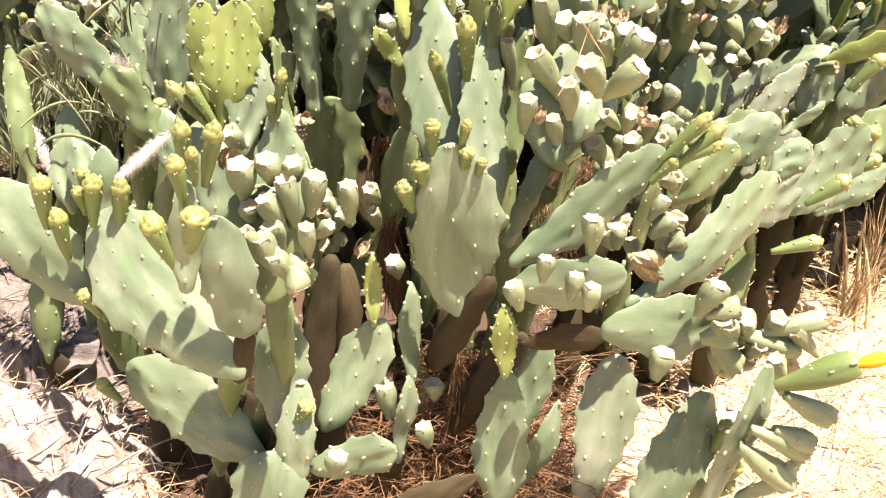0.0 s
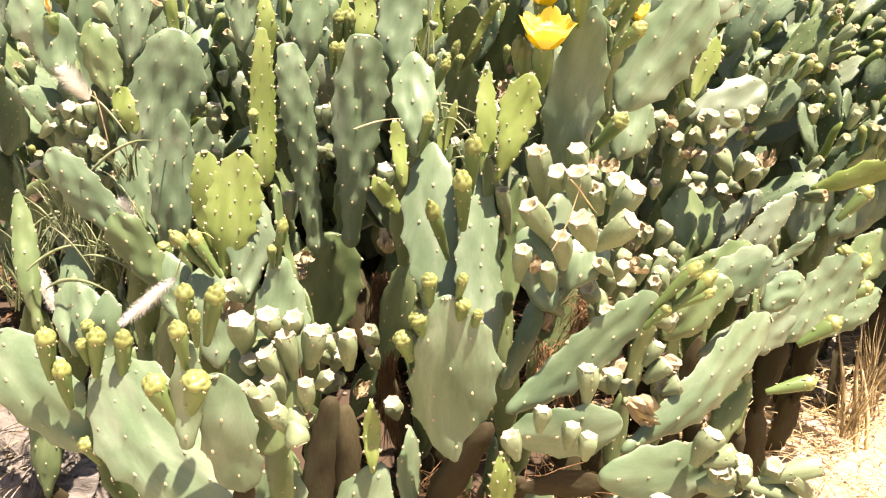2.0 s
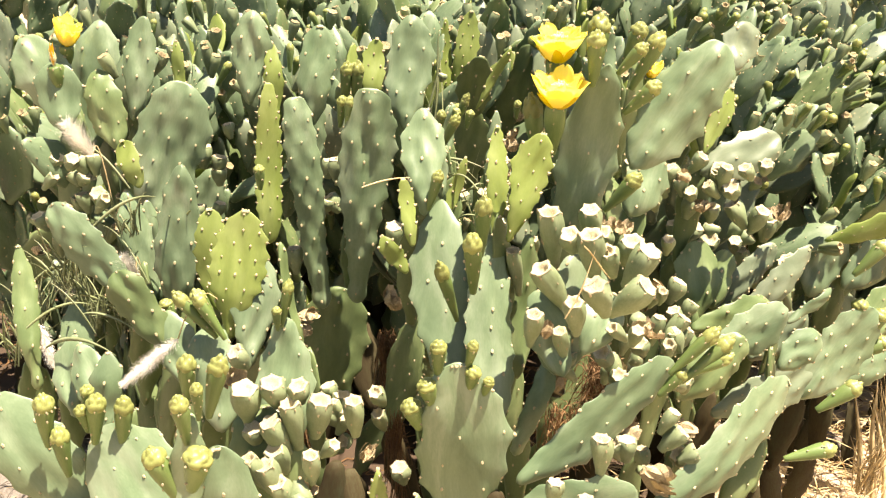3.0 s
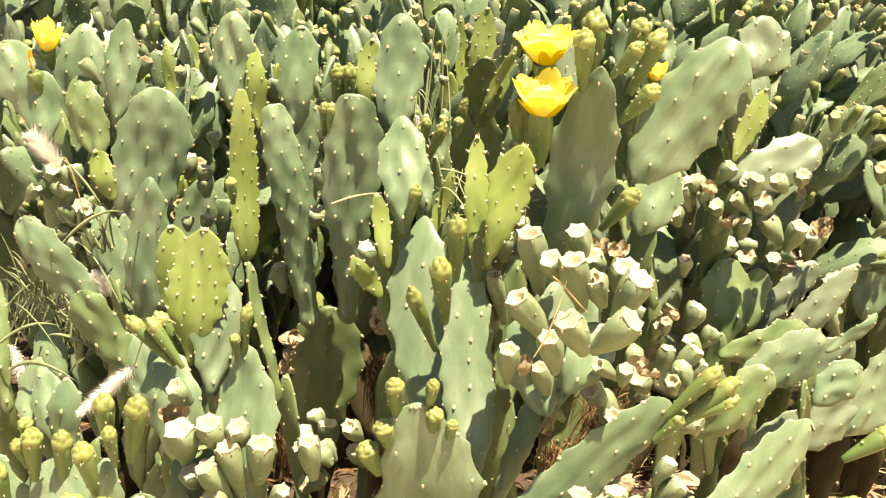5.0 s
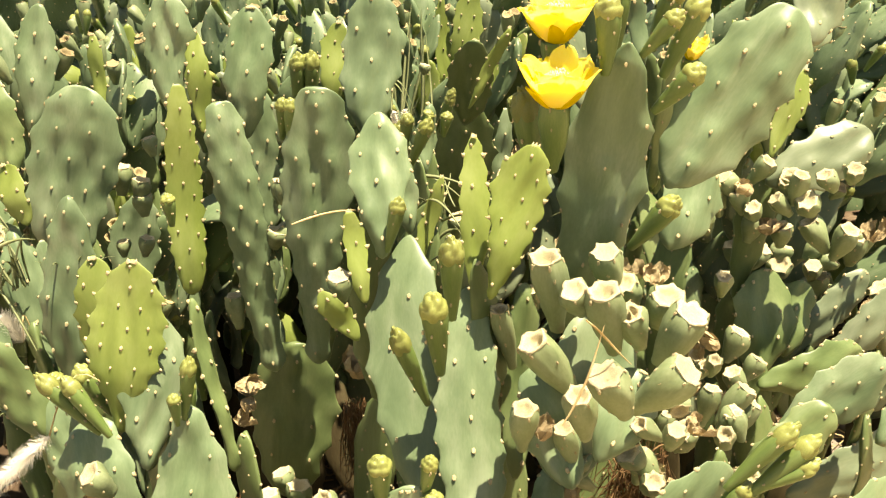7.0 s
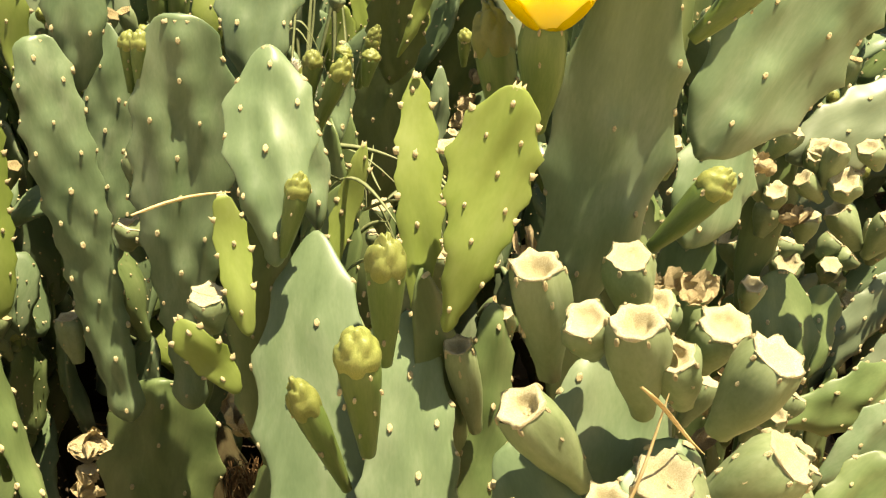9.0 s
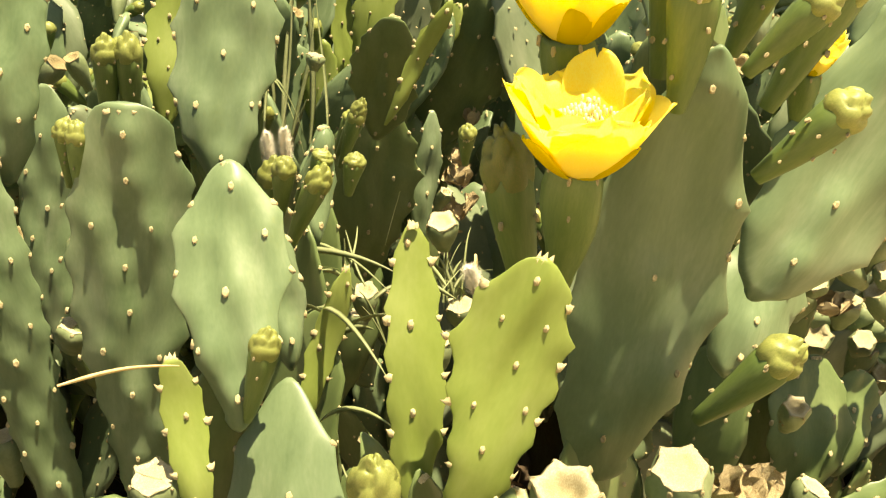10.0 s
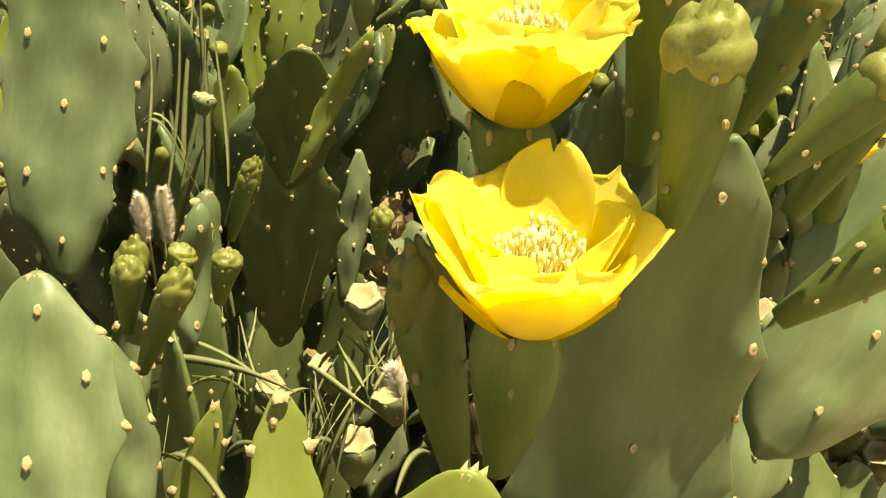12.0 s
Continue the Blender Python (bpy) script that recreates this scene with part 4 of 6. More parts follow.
fruit(west, (-0.010, 1.560, 0.617), (-0.023, 1.546, 0.626), 0.026)
fruit(west, (0.084, 1.460, 0.600), (0.079, 1.446, 0.638), 0.030)
fruit(west, (-0.028, 1.300, 0.760), (-0.005, 1.286, 0.786), 0.021)
fruit(west, (-0.113, 1.280, 0.790), (-0.115, 1.266, 0.832), 0.029)
fruit(west, (-0.070, 1.250, 0.769), (-0.082, 1.236, 0.816), 0.030)
fruit(west, (-0.127, 1.330, 0.890), (-0.144, 1.316, 0.917), 0.028)
dried(west, (0.012, 1.500, 0.616), (0.034, 1.500, 0.649), 0.029)
dried(west, (-0.034, 1.200, 0.760), (-0.036, 1.200, 0.783), 0.023)
dried(west, (-0.155, 1.330, 0.856), (-0.138, 1.330, 0.899), 0.032)
dried(west, (0.067, 1.720, 0.792), (0.066, 1.720, 0.841), 0.045)
stem(west, (-0.082, 1.420, 0.260), (-0.027, 1.460, 0.639), 0.061, 0)
stem(west, (-0.011, 1.440, 0.345), (-0.004, 1.470, 0.617), 0.051, 0)

# ---- the flowering heart ----

heart = thing("prickly_pear", 0.4, 1.66, 0.06, "upright prickly pear with open yellow flowers and swollen buds", "cactus", "prickly pears of the thicket")
pad(heart, (0.357, 1.637, 0.946), (0.409, 1.610, 1.259), 0.101, -6, "sage", front=(0, -1, 0), widest=0.46, blunt=0.66, neck=0.55, step=0.005, space=0.07, bend=0.0, twist=0, knob=0.0042, seed=11)
prop(heart, (0.360, 1.615, 0.968), 0.09, 0.05)
pad(heart, (0.462, 1.655, 1.074), (0.611, 1.688, 1.272), 0.123, 0, "sage", widest=0.58, blunt=0.52, neck=0.2, step=0.005, space=0.052, bend=0.04, twist=0, knob=0.0042, seed=31)
pad(heart, (0.627, 1.705, 1.224), (0.664, 1.745, 1.298), 0.060, 0, "blue", blunt=0.45)
pad(heart, (0.484, 1.740, 0.958), (0.535, 1.780, 1.065), 0.083, 0, "sage", blunt=0.45)
prop(heart, (0.484, 1.740, 0.958), 0.07, 0.05)
bud(heart, (0.381, 1.590, 1.228), (0.388, 1.575, 1.312), 0.032)
bud(heart, (0.421, 1.600, 1.244), (0.459, 1.588, 1.292), 0.024)
bud(heart, (0.436, 1.605, 1.181), (0.485, 1.585, 1.231), 0.029)
bud(heart, (0.451, 1.640, 1.211), (0.493, 1.630, 1.300), 0.031)
bud(heart, (0.447, 1.700, 1.229), (0.472, 1.688, 1.306), 0.032)
bud(heart, (0.399, 1.690, 1.219), (0.407, 1.678, 1.319), 0.039)
bud(heart, (0.412, 1.590, 1.026), (0.461, 1.565, 1.090), 0.030)
bud(heart, (0.314, 1.655, 1.068), (0.293, 1.635, 1.201), 0.035, True)
bud(heart, (0.284, 1.800, 1.123), (0.283, 1.788, 1.158), 0.015)
flower(heart, (0.324, 1.603, 1.118), (0.329, 1.581, 1.197), (0.331, 1.579, 1.251), 0.031, 0.076, 1)
flower(heart, (0.345, 1.672, 1.175), (0.333, 1.646, 1.254), (0.334, 1.644, 1.314), 0.031, 0.078, 2, 0.92)
flower(heart, (0.487, 1.680, 1.185), (0.488, 1.672, 1.222), (0.492, 1.668, 1.252), 0.018, 0.036, 3, 0.8)
pad(heart, (0.250, 1.505, 1.006), (0.304, 1.530, 1.170), 0.061, 0, "lime", widest=0.66, blunt=0.55, neck=0.22, step=0.005, bend=0.04, twist=0, seed=7)
prop(heart, (0.250, 1.505, 1.006), 0.06, 0.05)
pad(heart, (0.233, 1.530, 1.005), (0.239, 1.586, 1.169), 0.035, 8, "lime", widest=0.58, blunt=0.55, neck=0.4, step=0.005, bend=0.04, twist=0, seed=8)
prop(heart, (0.233, 1.530, 1.005), 0.06, 0.05)


mid = thing("prickly_pear", 0.12, 1.6, 0.06, "slender prickly pear with bright young shoots and round buds", "cactus", "prickly pears of the thicket")
pad(mid, (0.121, 1.630, 1.005), (0.121, 1.675, 1.177), 0.070, 0, "sage", step=0.005, blunt=0.56, widest=0.6, space=0.042, seed=5)
prop(mid, (0.121, 1.630, 1.005), 0.07, 0.05)
pad(mid, (0.150, 1.700, 1.007), (0.143, 1.720, 1.117), 0.034, 20, "sage", blunt=0.45, widest=0.55)
prop(mid, (0.150, 1.700, 1.007), 0.07, 0.05)
pad(mid, (0.103, 1.580, 0.970), (0.090, 1.600, 1.077), 0.026, 10, "lime", blunt=0.28, step=0.006, neck=0.5, widest=0.6)
pad(mid, (0.093, 1.565, 0.929), (0.055, 1.560, 0.994), 0.031, 10, "lime", blunt=0.45, step=0.006, neck=0.4)
pad(mid, (0.151, 1.700, 0.953), (0.196, 1.715, 1.076), 0.024, 20, "lime", neck=0.6, blunt=0.5, step=0.006)
bud(mid, (0.127, 1.628, 1.015), (0.150, 1.620, 1.082), 0.022)
bud(mid, (0.208, 1.500, 0.986), (0.212, 1.480, 1.085), 0.030)
bud(mid, (0.195, 1.455, 0.944), (0.196, 1.430, 1.046), 0.032)
bud(mid, (0.173, 1.530, 0.861), (0.146, 1.500, 0.973), 0.025)
bud(mid, (0.145, 1.760, 1.102), (0.151, 1.748, 1.152), 0.019)
bud(mid, (0.149, 1.760, 1.076), (0.178, 1.748, 1.144), 0.021)
bud(mid, (0.181, 1.950, 1.069), (0.200, 1.938, 1.129), 0.018)
fruit(mid, (0.073, 1.600, 0.967), (0.075, 1.588, 1.002), 0.030)
pad(mid, (-0.090, 1.860, 0.492), (-0.048, 1.830, 0.769), 0.144, 0, "green", blunt=0.38, widest=0.6, space=0.06)
prop(mid, (-0.090, 1.860, 0.492), 0.1, 0.05)
pad(mid, (-0.078, 1.830, 0.743), (-0.100, 1.800, 1.156), 0.066, 15, "sage", widest=0.70, blunt=0.27, neck=0.6)
pad(mid, (-0.012, 1.834, 0.752), (0.026, 1.770, 1.170), 0.092, 0, "sage", widest=0.72, blunt=0.28, neck=0.5, skew=0.15, space=0.045)
pad(mid, (-0.119, 2.000, 0.858), (-0.100, 2.000, 1.135), 0.070, 0, "sage", blunt=0.45)
pad(mid, (-0.085, 1.860, 1.096), (-0.062, 1.860, 1.276), 0.072, 0, "sage", blunt=0.5)
pad(mid, (0.088, 1.860, 1.083), (0.101, 1.900, 1.292), 0.087, 0, "sage", blunt=0.48, widest=0.58, space=0.045, step=0.006)
pad(mid, (-0.089, 1.600, 0.725), (-0.110, 1.620, 0.964), 0.034, 68, "green", neck=0.6)
prop(mid, (-0.103, 1.620, 0.713), 0.07, 0.05)
pad(mid, (-0.155, 1.740, 0.914), (-0.138, 1.760, 1.198), 0.049, 25, "lime", neck=0.6, blunt=0.4, widest=0.5)
pad(mid, (-0.206, 1.920, 1.123), (-0.191, 1.930, 1.294), 0.069, 0, "sage", blunt=0.5)
pad(mid, (-0.156, 1.900, 1.095), (-0.156, 1.920, 1.239), 0.038, 10, "lime")
pad(mid, (0.010, 2.020, 1.088), (0.031, 2.050, 1.221), 0.048, 10, "lime")
bud(mid, (-0.038, 2.000, 1.094), (-0.021, 1.988, 1.184), 0.028)
bud(mid, (-0.016, 2.000, 1.093), (-0.003, 1.988, 1.186), 0.028)
bud(mid, (-0.032, 1.850, 1.097), (-0.021, 1.838, 1.156), 0.022)
bud(mid, (0.109, 1.880, 1.018), (0.130, 1.868, 1.106), 0.025)
bud(mid, (0.138, 1.910, 1.034), (0.169, 1.898, 1.105), 0.023)
bud(mid, (0.179, 1.950, 1.080), (0.203, 1.938, 1.135), 0.016)
pad(mid, (0.137, 1.900, 0.952), (0.177, 1.915, 1.117), 0.037, 25, "sage", blunt=0.45)
prop(mid, (0.137, 1.900, 0.952), 0.07, 0.05)
fruit(mid, (-0.077, 1.700, 0.578), (-0.078, 1.700, 0.615), 0.032)
fruit(mid, (-0.041, 1.720, 0.565), (-0.036, 1.720, 0.618), 0.036)
fruit(mid, (-0.056, 1.740, 0.589), (-0.067, 1.740, 0.626), 0.031)
fruit(mid, (-0.045, 1.900, 0.969), (-0.050, 1.900, 1.021), 0.031)
fruit(mid, (-0.045, 1.900, 0.915), (-0.066, 1.900, 0.945), 0.031)
dried(mid, (-0.099, 1.740, 0.770), (-0.076, 1.740, 0.775), 0.025)
dried(mid, (-0.110, 1.740, 0.745), (-0.089, 1.740, 0.738), 0.023)
bud(mid, (-0.016, 1.820, 1.097), (-0.010, 1.820, 1.160), 0.020)
bud(mid, (-0.161, 1.720, 1.022), (-0.160, 1.720, 1.066), 0.021)
bud(mid, (-0.010, 2.000, 1.118), (-0.013, 2.000, 1.182), 0.024)

laden = thing("prickly_pear", 0.37, 1.4, 0.06, "prickly pear pad crowned with pale-topped spent fruits", "cactus", "prickly pears of the thicket")
pad(laden, (0.321, 1.440, 0.810), (0.371, 1.475, 0.992), 0.112, 0, "sage", widest=0.56, blunt=0.42, space=0.05)
pad(laden, (0.262, 1.440, 0.665), (0.323, 1.440, 0.832), 0.034, 0, "sage", neck=0.8, blunt=0.2, label="narrow pale green lower pad")
prop(laden, (0.262, 1.440, 0.665), 0.05, 0.05)
pad(laden, (0.333, 1.420, 0.818), (0.291, 1.450, 0.947), 0.066, 0, "sage", blunt=0.45)
pad(laden, (0.355, 1.400, 0.866), (0.414, 1.440, 0.947), 0.064, 0, "sage", blunt=0.45)
pad(laden, (0.272, 1.530, 0.753), (0.293, 1.570, 0.992), 0.052, 20, "green", blunt=0.5)
prop(laden, (0.272, 1.530, 0.753), 0.07, 0.05)
fruit(laden, (0.323, 1.505, 0.968), (0.313, 1.483, 1.064), 0.038)
fruit(laden, (0.383, 1.520, 1.000), (0.376, 1.498, 1.061), 0.033)
fruit(laden, (0.347, 1.470, 1.004), (0.333, 1.448, 1.041), 0.031)
fruit(laden, (0.379, 1.460, 0.963), (0.362, 1.438, 1.047), 0.038)
fruit(laden, (0.407, 1.465, 0.965), (0.393, 1.443, 1.018), 0.032)
fruit(laden, (0.408, 1.520, 0.988), (0.394, 1.498, 1.026), 0.029)
fruit(laden, (0.432, 1.510, 0.967), (0.434, 1.488, 1.014), 0.038)
fruit(laden, (0.423, 1.440, 0.959), (0.450, 1.418, 1.023), 0.040)
fruit(laden, (0.336, 1.440, 0.922), (0.293, 1.418, 0.999), 0.036)
fruit(laden, (0.375, 1.335, 0.963), (0.356, 1.313, 1.021), 0.036)
fruit(laden, (0.341, 1.370, 0.916), (0.335, 1.348, 0.976), 0.030)
fruit(laden, (0.388, 1.370, 0.947), (0.434, 1.348, 0.999), 0.038)
fruit(laden, (0.279, 1.410, 0.878), (0.279, 1.388, 0.939), 0.028)
fruit(laden, (0.273, 1.545, 0.899), (0.263, 1.523, 0.985), 0.023)
fruit(laden, (0.504, 1.560, 0.873), (0.505, 1.538, 0.907), 0.018)
fruit(laden, (0.492, 1.570, 0.862), (0.494, 1.548, 0.893), 0.016)
fruit(laden, (0.454, 1.500, 0.886), (0.456, 1.478, 0.878), 0.025)
fruit(laden, (0.430, 1.400, 0.881), (0.430, 1.378, 0.918), 0.021)
fruit(laden, (0.425, 1.420, 0.879), (0.398, 1.398, 0.912), 0.020)
fruit(laden, (0.334, 1.430, 0.843), (0.323, 1.408, 0.900), 0.023)
fruit(laden, (0.569, 1.800, 0.862), (0.569, 1.778, 0.901), 0.024)
fruit(laden, (0.304, 1.600, 0.947), (0.299, 1.578, 0.983), 0.015)
dried(laden, (0.409, 1.530, 1.014), (0.408, 1.530, 1.037), 0.025)
dried(laden, (0.425, 1.530, 1.008), (0.435, 1.530, 1.031), 0.027)
dried(laden, (0.396, 1.450, 1.001), (0.386, 1.450, 1.022), 0.025)
dried(laden, (0.299, 1.400, 0.895), (0.305, 1.400, 0.922), 0.025)
dried(laden, (0.455, 1.420, 0.885), (0.468, 1.420, 0.903), 0.028)
dried(laden, (-0.117, 1.750, 0.765), (-0.077, 1.750, 0.763), 0.027)
fruit(laden, (0.510, 1.620, 0.766), (0.523, 1.620, 0.820), 0.025)
fruit(laden, (0.530, 1.620, 0.766), (0.564, 1.620, 0.820), 0.028)
fruit(laden, (0.539, 1.620, 0.739), (0.578, 1.620, 0.794), 0.025)
fruit(laden, (0.456, 1.620, 0.846), (0.473, 1.620, 0.890), 0.025)
fruit(laden, (0.461, 1.620, 0.747), (0.467, 1.620, 0.784), 0.020)
fruit(laden, (0.477, 1.620, 0.729), (0.496, 1.620, 0.743), 0.024)


# ---- left of the path ----

lime = thing("prickly_pear", -0.2, 1.6, 0.06, "prickly pear with two bright lime young pads", "cactus", "prickly pears of the thicket")
pad(lime, (-0.193, 1.520, 0.838), (-0.157, 1.552, 1.045), 0.088, 0, "lime", bend=0.03, twist=0, widest=0.6, blunt=0.6, step=0.006)
prop(lime, (-0.193, 1.520, 0.838), 0.07, 0.05)
pad(lime, (-0.224, 1.590, 0.855), (-0.226, 1.605, 1.028), 0.062, 12, "lime", bend=0.04, widest=0.6, blunt=0.5)
pad(lime, (-0.106, 1.450, 0.682), (-0.098, 1.490, 0.887), 0.090, 0, "sage", blunt=0.55, widest=0.42, space=0.05)
prop(lime, (-0.106, 1.450, 0.682), 0.07, 0.05)
bud(lime, (-0.103, 1.490, 0.873), (-0.085, 1.490, 0.951), 0.020)
bud(lime, (-0.108, 1.480, 0.871), (-0.108, 1.480, 0.912), 0.017)
pad(lime, (-0.205, 1.460, 0.700), (-0.223, 1.500, 0.867), 0.097, 0, "sage", blunt=0.5)
prop(lime, (-0.205, 1.460, 0.700), 0.07, 0.05)
bud(lime, (-0.208, 1.500, 0.850), (-0.268, 1.500, 0.927), 0.025)
bud(lime, (-0.193, 1.490, 0.852), (-0.234, 1.490, 0.929), 0.023)
pad(lime, (-0.161, 1.500, 0.798), (-0.134, 1.560, 0.970), 0.078, 30, "sage")
fruit(lime, (-0.026, 1.550, 0.665), (-0.035, 1.550, 0.703), 0.022)
fruit(lime, (0.006, 1.550, 0.654), (-0.008, 1.550, 0.690), 0.023)
fruit(lime, (0.048, 1.556, 0.690), (0.039, 1.524, 0.733), 0.027)
fruit(lime, (0.048, 1.562, 0.638), (0.039, 1.529, 0.689), 0.024)
fruit(lime, (0.004, 1.529, 0.660), (-0.011, 1.529, 0.688), 0.026)

left = thing("prickly_pear", -0.5, 1.8, 0.06, "leaning prickly pear with long bare pads over grass", "cactus", "prickly pears of the thicket")
pad(left, (-0.405, 1.700, 0.842), (-0.537, 1.718, 0.994), 0.085, 0, "sage", blunt=0.42, neck=0.3)
prop(left, (-0.405, 1.700, 0.842), 0.07, 0.05)
pad(left, (-0.316, 1.590, 0.792), (-0.396, 1.607, 0.916), 0.077, 0, "green", blunt=0.45)
prop(left, (-0.316, 1.590, 0.792), 0.07, 0.05)
pad(left, (-0.378, 1.750, 0.784), (-0.405, 1.780, 1.003), 0.063, 30, "sage")
prop(left, (-0.378, 1.750, 0.784), 0.07, 0.05)
pad(left, (-0.380, 1.800, 0.778), (-0.389, 1.820, 0.969), 0.048, 20, "sage")
pad(left, (-0.326, 1.700, 0.791), (-0.295, 1.700, 1.067), 0.087, 0, "sage", widest=0.55)
prop(left, (-0.326, 1.700, 0.791), 0.07, 0.05)
pad(left, (-0.378, 1.500, 0.667), (-0.454, 1.550, 0.814), 0.068, 10, "sage")
prop(left, (-0.378, 1.500, 0.667), 0.07, 0.05)
pad(left, (-0.515, 1.700, 0.657), (-0.515, 1.720, 0.810), 0.064, 0, "sage")
prop(left, (-0.515, 1.700, 0.657), 0.07, 0.05)
pad(left, (-0.572, 1.650, 0.672), (-0.588, 1.700, 0.928), 0.047, 20, "green", neck=0.5)
prop(left, (-0.572, 1.650, 0.672), 0.07, 0.05)
pad(left, (-0.472, 1.550, 0.676), (-0.479, 1.600, 0.806), 0.077, 0, "sage")
pad(left, (-0.404, 1.500, 0.679), (-0.395, 1.520, 0.811), 0.056, 0, "sage")
pad(left, (-0.273, 1.550, 0.727), (-0.315, 1.600, 0.850), 0.067, 0, "sage")
bud(left, (-0.314, 1.650, 0.800), (-0.327, 1.650, 0.847), 0.029)
bud(left, (-0.225, 1.580, 0.827), (-0.259, 1.580, 0.895), 0.031)
bud(left, (-0.135, 1.600, 0.804), (-0.136, 1.600, 0.857), 0.025)
bud(left, (-0.122, 1.620, 0.821), (-0.117, 1.620, 0.890), 0.023)

back_left = thing("prickly_pear", -0.55, 2.05, 0.06, "tall pale prickly pear with a single yellow flower", "cactus", "prickly pears of the thicket")
pad(back_left, (-0.548, 2.020, 0.990), (-0.516, 2.040, 1.261), 0.106, 0, "sage", blunt=0.5)
prop(back_left, (-0.548, 2.020, 0.990), 0.06, 0.03)
pad(back_left, (-0.440, 1.970, 1.080), (-0.408, 1.990, 1.276), 0.060, 0, "sage", blunt=0.5)
prop(back_left, (-0.440, 1.970, 1.080), 0.06, 0.03)
pad(back_left, (-0.470, 1.950, 1.027), (-0.507, 1.970, 1.180), 0.083, 0, "green", blunt=0.5)
prop(back_left, (-0.470, 1.950, 1.027), 0.06, 0.03)
pad(back_left, (-0.392, 1.880, 0.904), (-0.325, 1.891, 1.172), 0.138, 0, "sage", blunt=0.42, space=0.05)
prop(back_left, (-0.392, 1.880, 0.904), 0.06, 0.03)
pad(back_left, (-0.392, 2.380, 0.871), (-0.465, 2.400, 1.102), 0.120, 20, "sage", blunt=0.5)
prop(back_left, (-0.392, 2.380, 0.871), 0.06, 0.03)
pad(back_left, (-0.392, 1.800, 1.000), (-0.423, 1.820, 1.083), 0.047, 0, "lime", blunt=0.5)
pad(back_left, (-0.562, 1.950, 1.063), (-0.589, 1.970, 1.194), 0.094, 0, "sage", blunt=0.5)
prop(back_left, (-0.562, 1.950, 1.063), 0.06, 0.03)
pad(back_left, (-0.422, 2.300, 0.873), (-0.381, 2.320, 1.092), 0.106, 30, "sage", blunt=0.5)
prop(back_left, (-0.422, 2.300, 0.873), 0.06, 0.03)
pad(back_left, (-0.377, 2.100, 1.079), (-0.383, 2.120, 1.207), 0.026, 0, "lime", blunt=0.5)
pad(back_left, (-0.353, 2.000, 0.790), (-0.310, 2.020, 0.966), 0.081, 0, "sage", blunt=0.5)
prop(back_left, (-0.353, 2.000, 0.790), 0.06, 0.03)
pad(back_left, (-0.558, 1.970, 1.077), (-0.651, 1.990, 1.241), 0.112, 0, "sage")
prop(back_left, (-0.558, 1.970, 1.077), 0.07, 0.05)
flower(back_left, (-0.567, 2.020, 1.182), (-0.559, 2.000, 1.220), (-0.549, 2.000, 1.273), 0.025, 0.053, 5, 0.9)
flower(back_left, (-0.574, 1.980, 1.124), (-0.577, 1.970, 1.184), (-0.578, 1.970, 1.226), 0.028, 0.028, 6, 0.3, True)
fruit(back_left, (-0.311, 1.950, 0.990), (-0.303, 1.950, 1.035), 0.032)
fruit(back_left, (-0.286, 1.950, 0.974), (-0.276, 1.950, 1.014), 0.028)
fruit(back_left, (-0.282, 1.950, 0.954), (-0.280, 1.950, 0.990), 0.029)
fruit(back_left, (-0.540, 1.950, 0.972), (-0.547, 1.950, 1.013), 0.027)
fruit(back_left, (-0.519, 1.950, 0.977), (-0.522, 1.950, 1.018), 0.027)
fruit(back_left, (-0.544, 1.950, 0.899), (-0.551, 1.950, 0.942), 0.029)
fruit(back_left, (-0.582, 1.950, 0.862), (-0.566, 1.950, 0.894), 0.030)
fruit(back_left, (-0.293, 1.950, 0.887), (-0.284, 1.950, 0.918), 0.023)
fruit(back_left, (-0.325, 1.950, 0.887), (-0.325, 1.950, 0.913), 0.021)
fruit(back_left, (-0.252, 1.950, 1.049), (-0.258, 1.950, 1.078), 0.022)

# ---- right of the path ----

right = thing("prickly_pear", 0.9, 2.0, 0.06, "spreading bluish prickly pear on bare straw-strewn earth", "cactus", "prickly pears of the thicket")
pad(right, (0.672, 1.960, 0.631), (0.691, 1.990, 0.811), 0.098, 0, "green", blunt=0.5)
prop(right, (0.672, 1.960, 0.631), 0.06, 0.03)
pad(right, (0.718, 1.980, 0.662), (0.749, 2.000, 0.785), 0.064, 0, "green", blunt=0.45)
prop(right, (0.718, 1.980, 0.662), 0.06, 0.03)
pad(right, (0.709, 2.000, 0.626), (0.859, 2.020, 0.788), 0.064, 0, "blue", blunt=0.45)
prop(right, (0.709, 2.000, 0.626), 0.06, 0.03)
pad(right, (0.658, 1.900, 0.656), (0.840, 1.920, 0.686), 0.087, 0, "green", blunt=0.5)
prop(right, (0.658, 1.900, 0.656), 0.06, 0.03)
pad(right, (0.812, 1.980, 0.540), (0.943, 2.000, 0.632), 0.085, 0, "blue", blunt=0.5)
prop(right, (0.812, 1.980, 0.540), 0.06, 0.03)
pad(right, (0.579, 1.680, 0.622), (0.706, 1.700, 0.734), 0.083, 0, "green", blunt=0.5)
prop(right, (0.579, 1.680, 0.622), 0.06, 0.03)
pad(right, (0.659, 1.780, 0.650), (0.827, 1.810, 0.736), 0.101, 0, "sage", blunt=0.5)
prop(right, (0.659, 1.780, 0.650), 0.06, 0.03)
pad(right, (0.699, 1.840, 0.489), (0.942, 1.870, 0.570), 0.107, 0, "blue", blunt=0.5)
prop(right, (0.699, 1.840, 0.489), 0.06, 0.03)
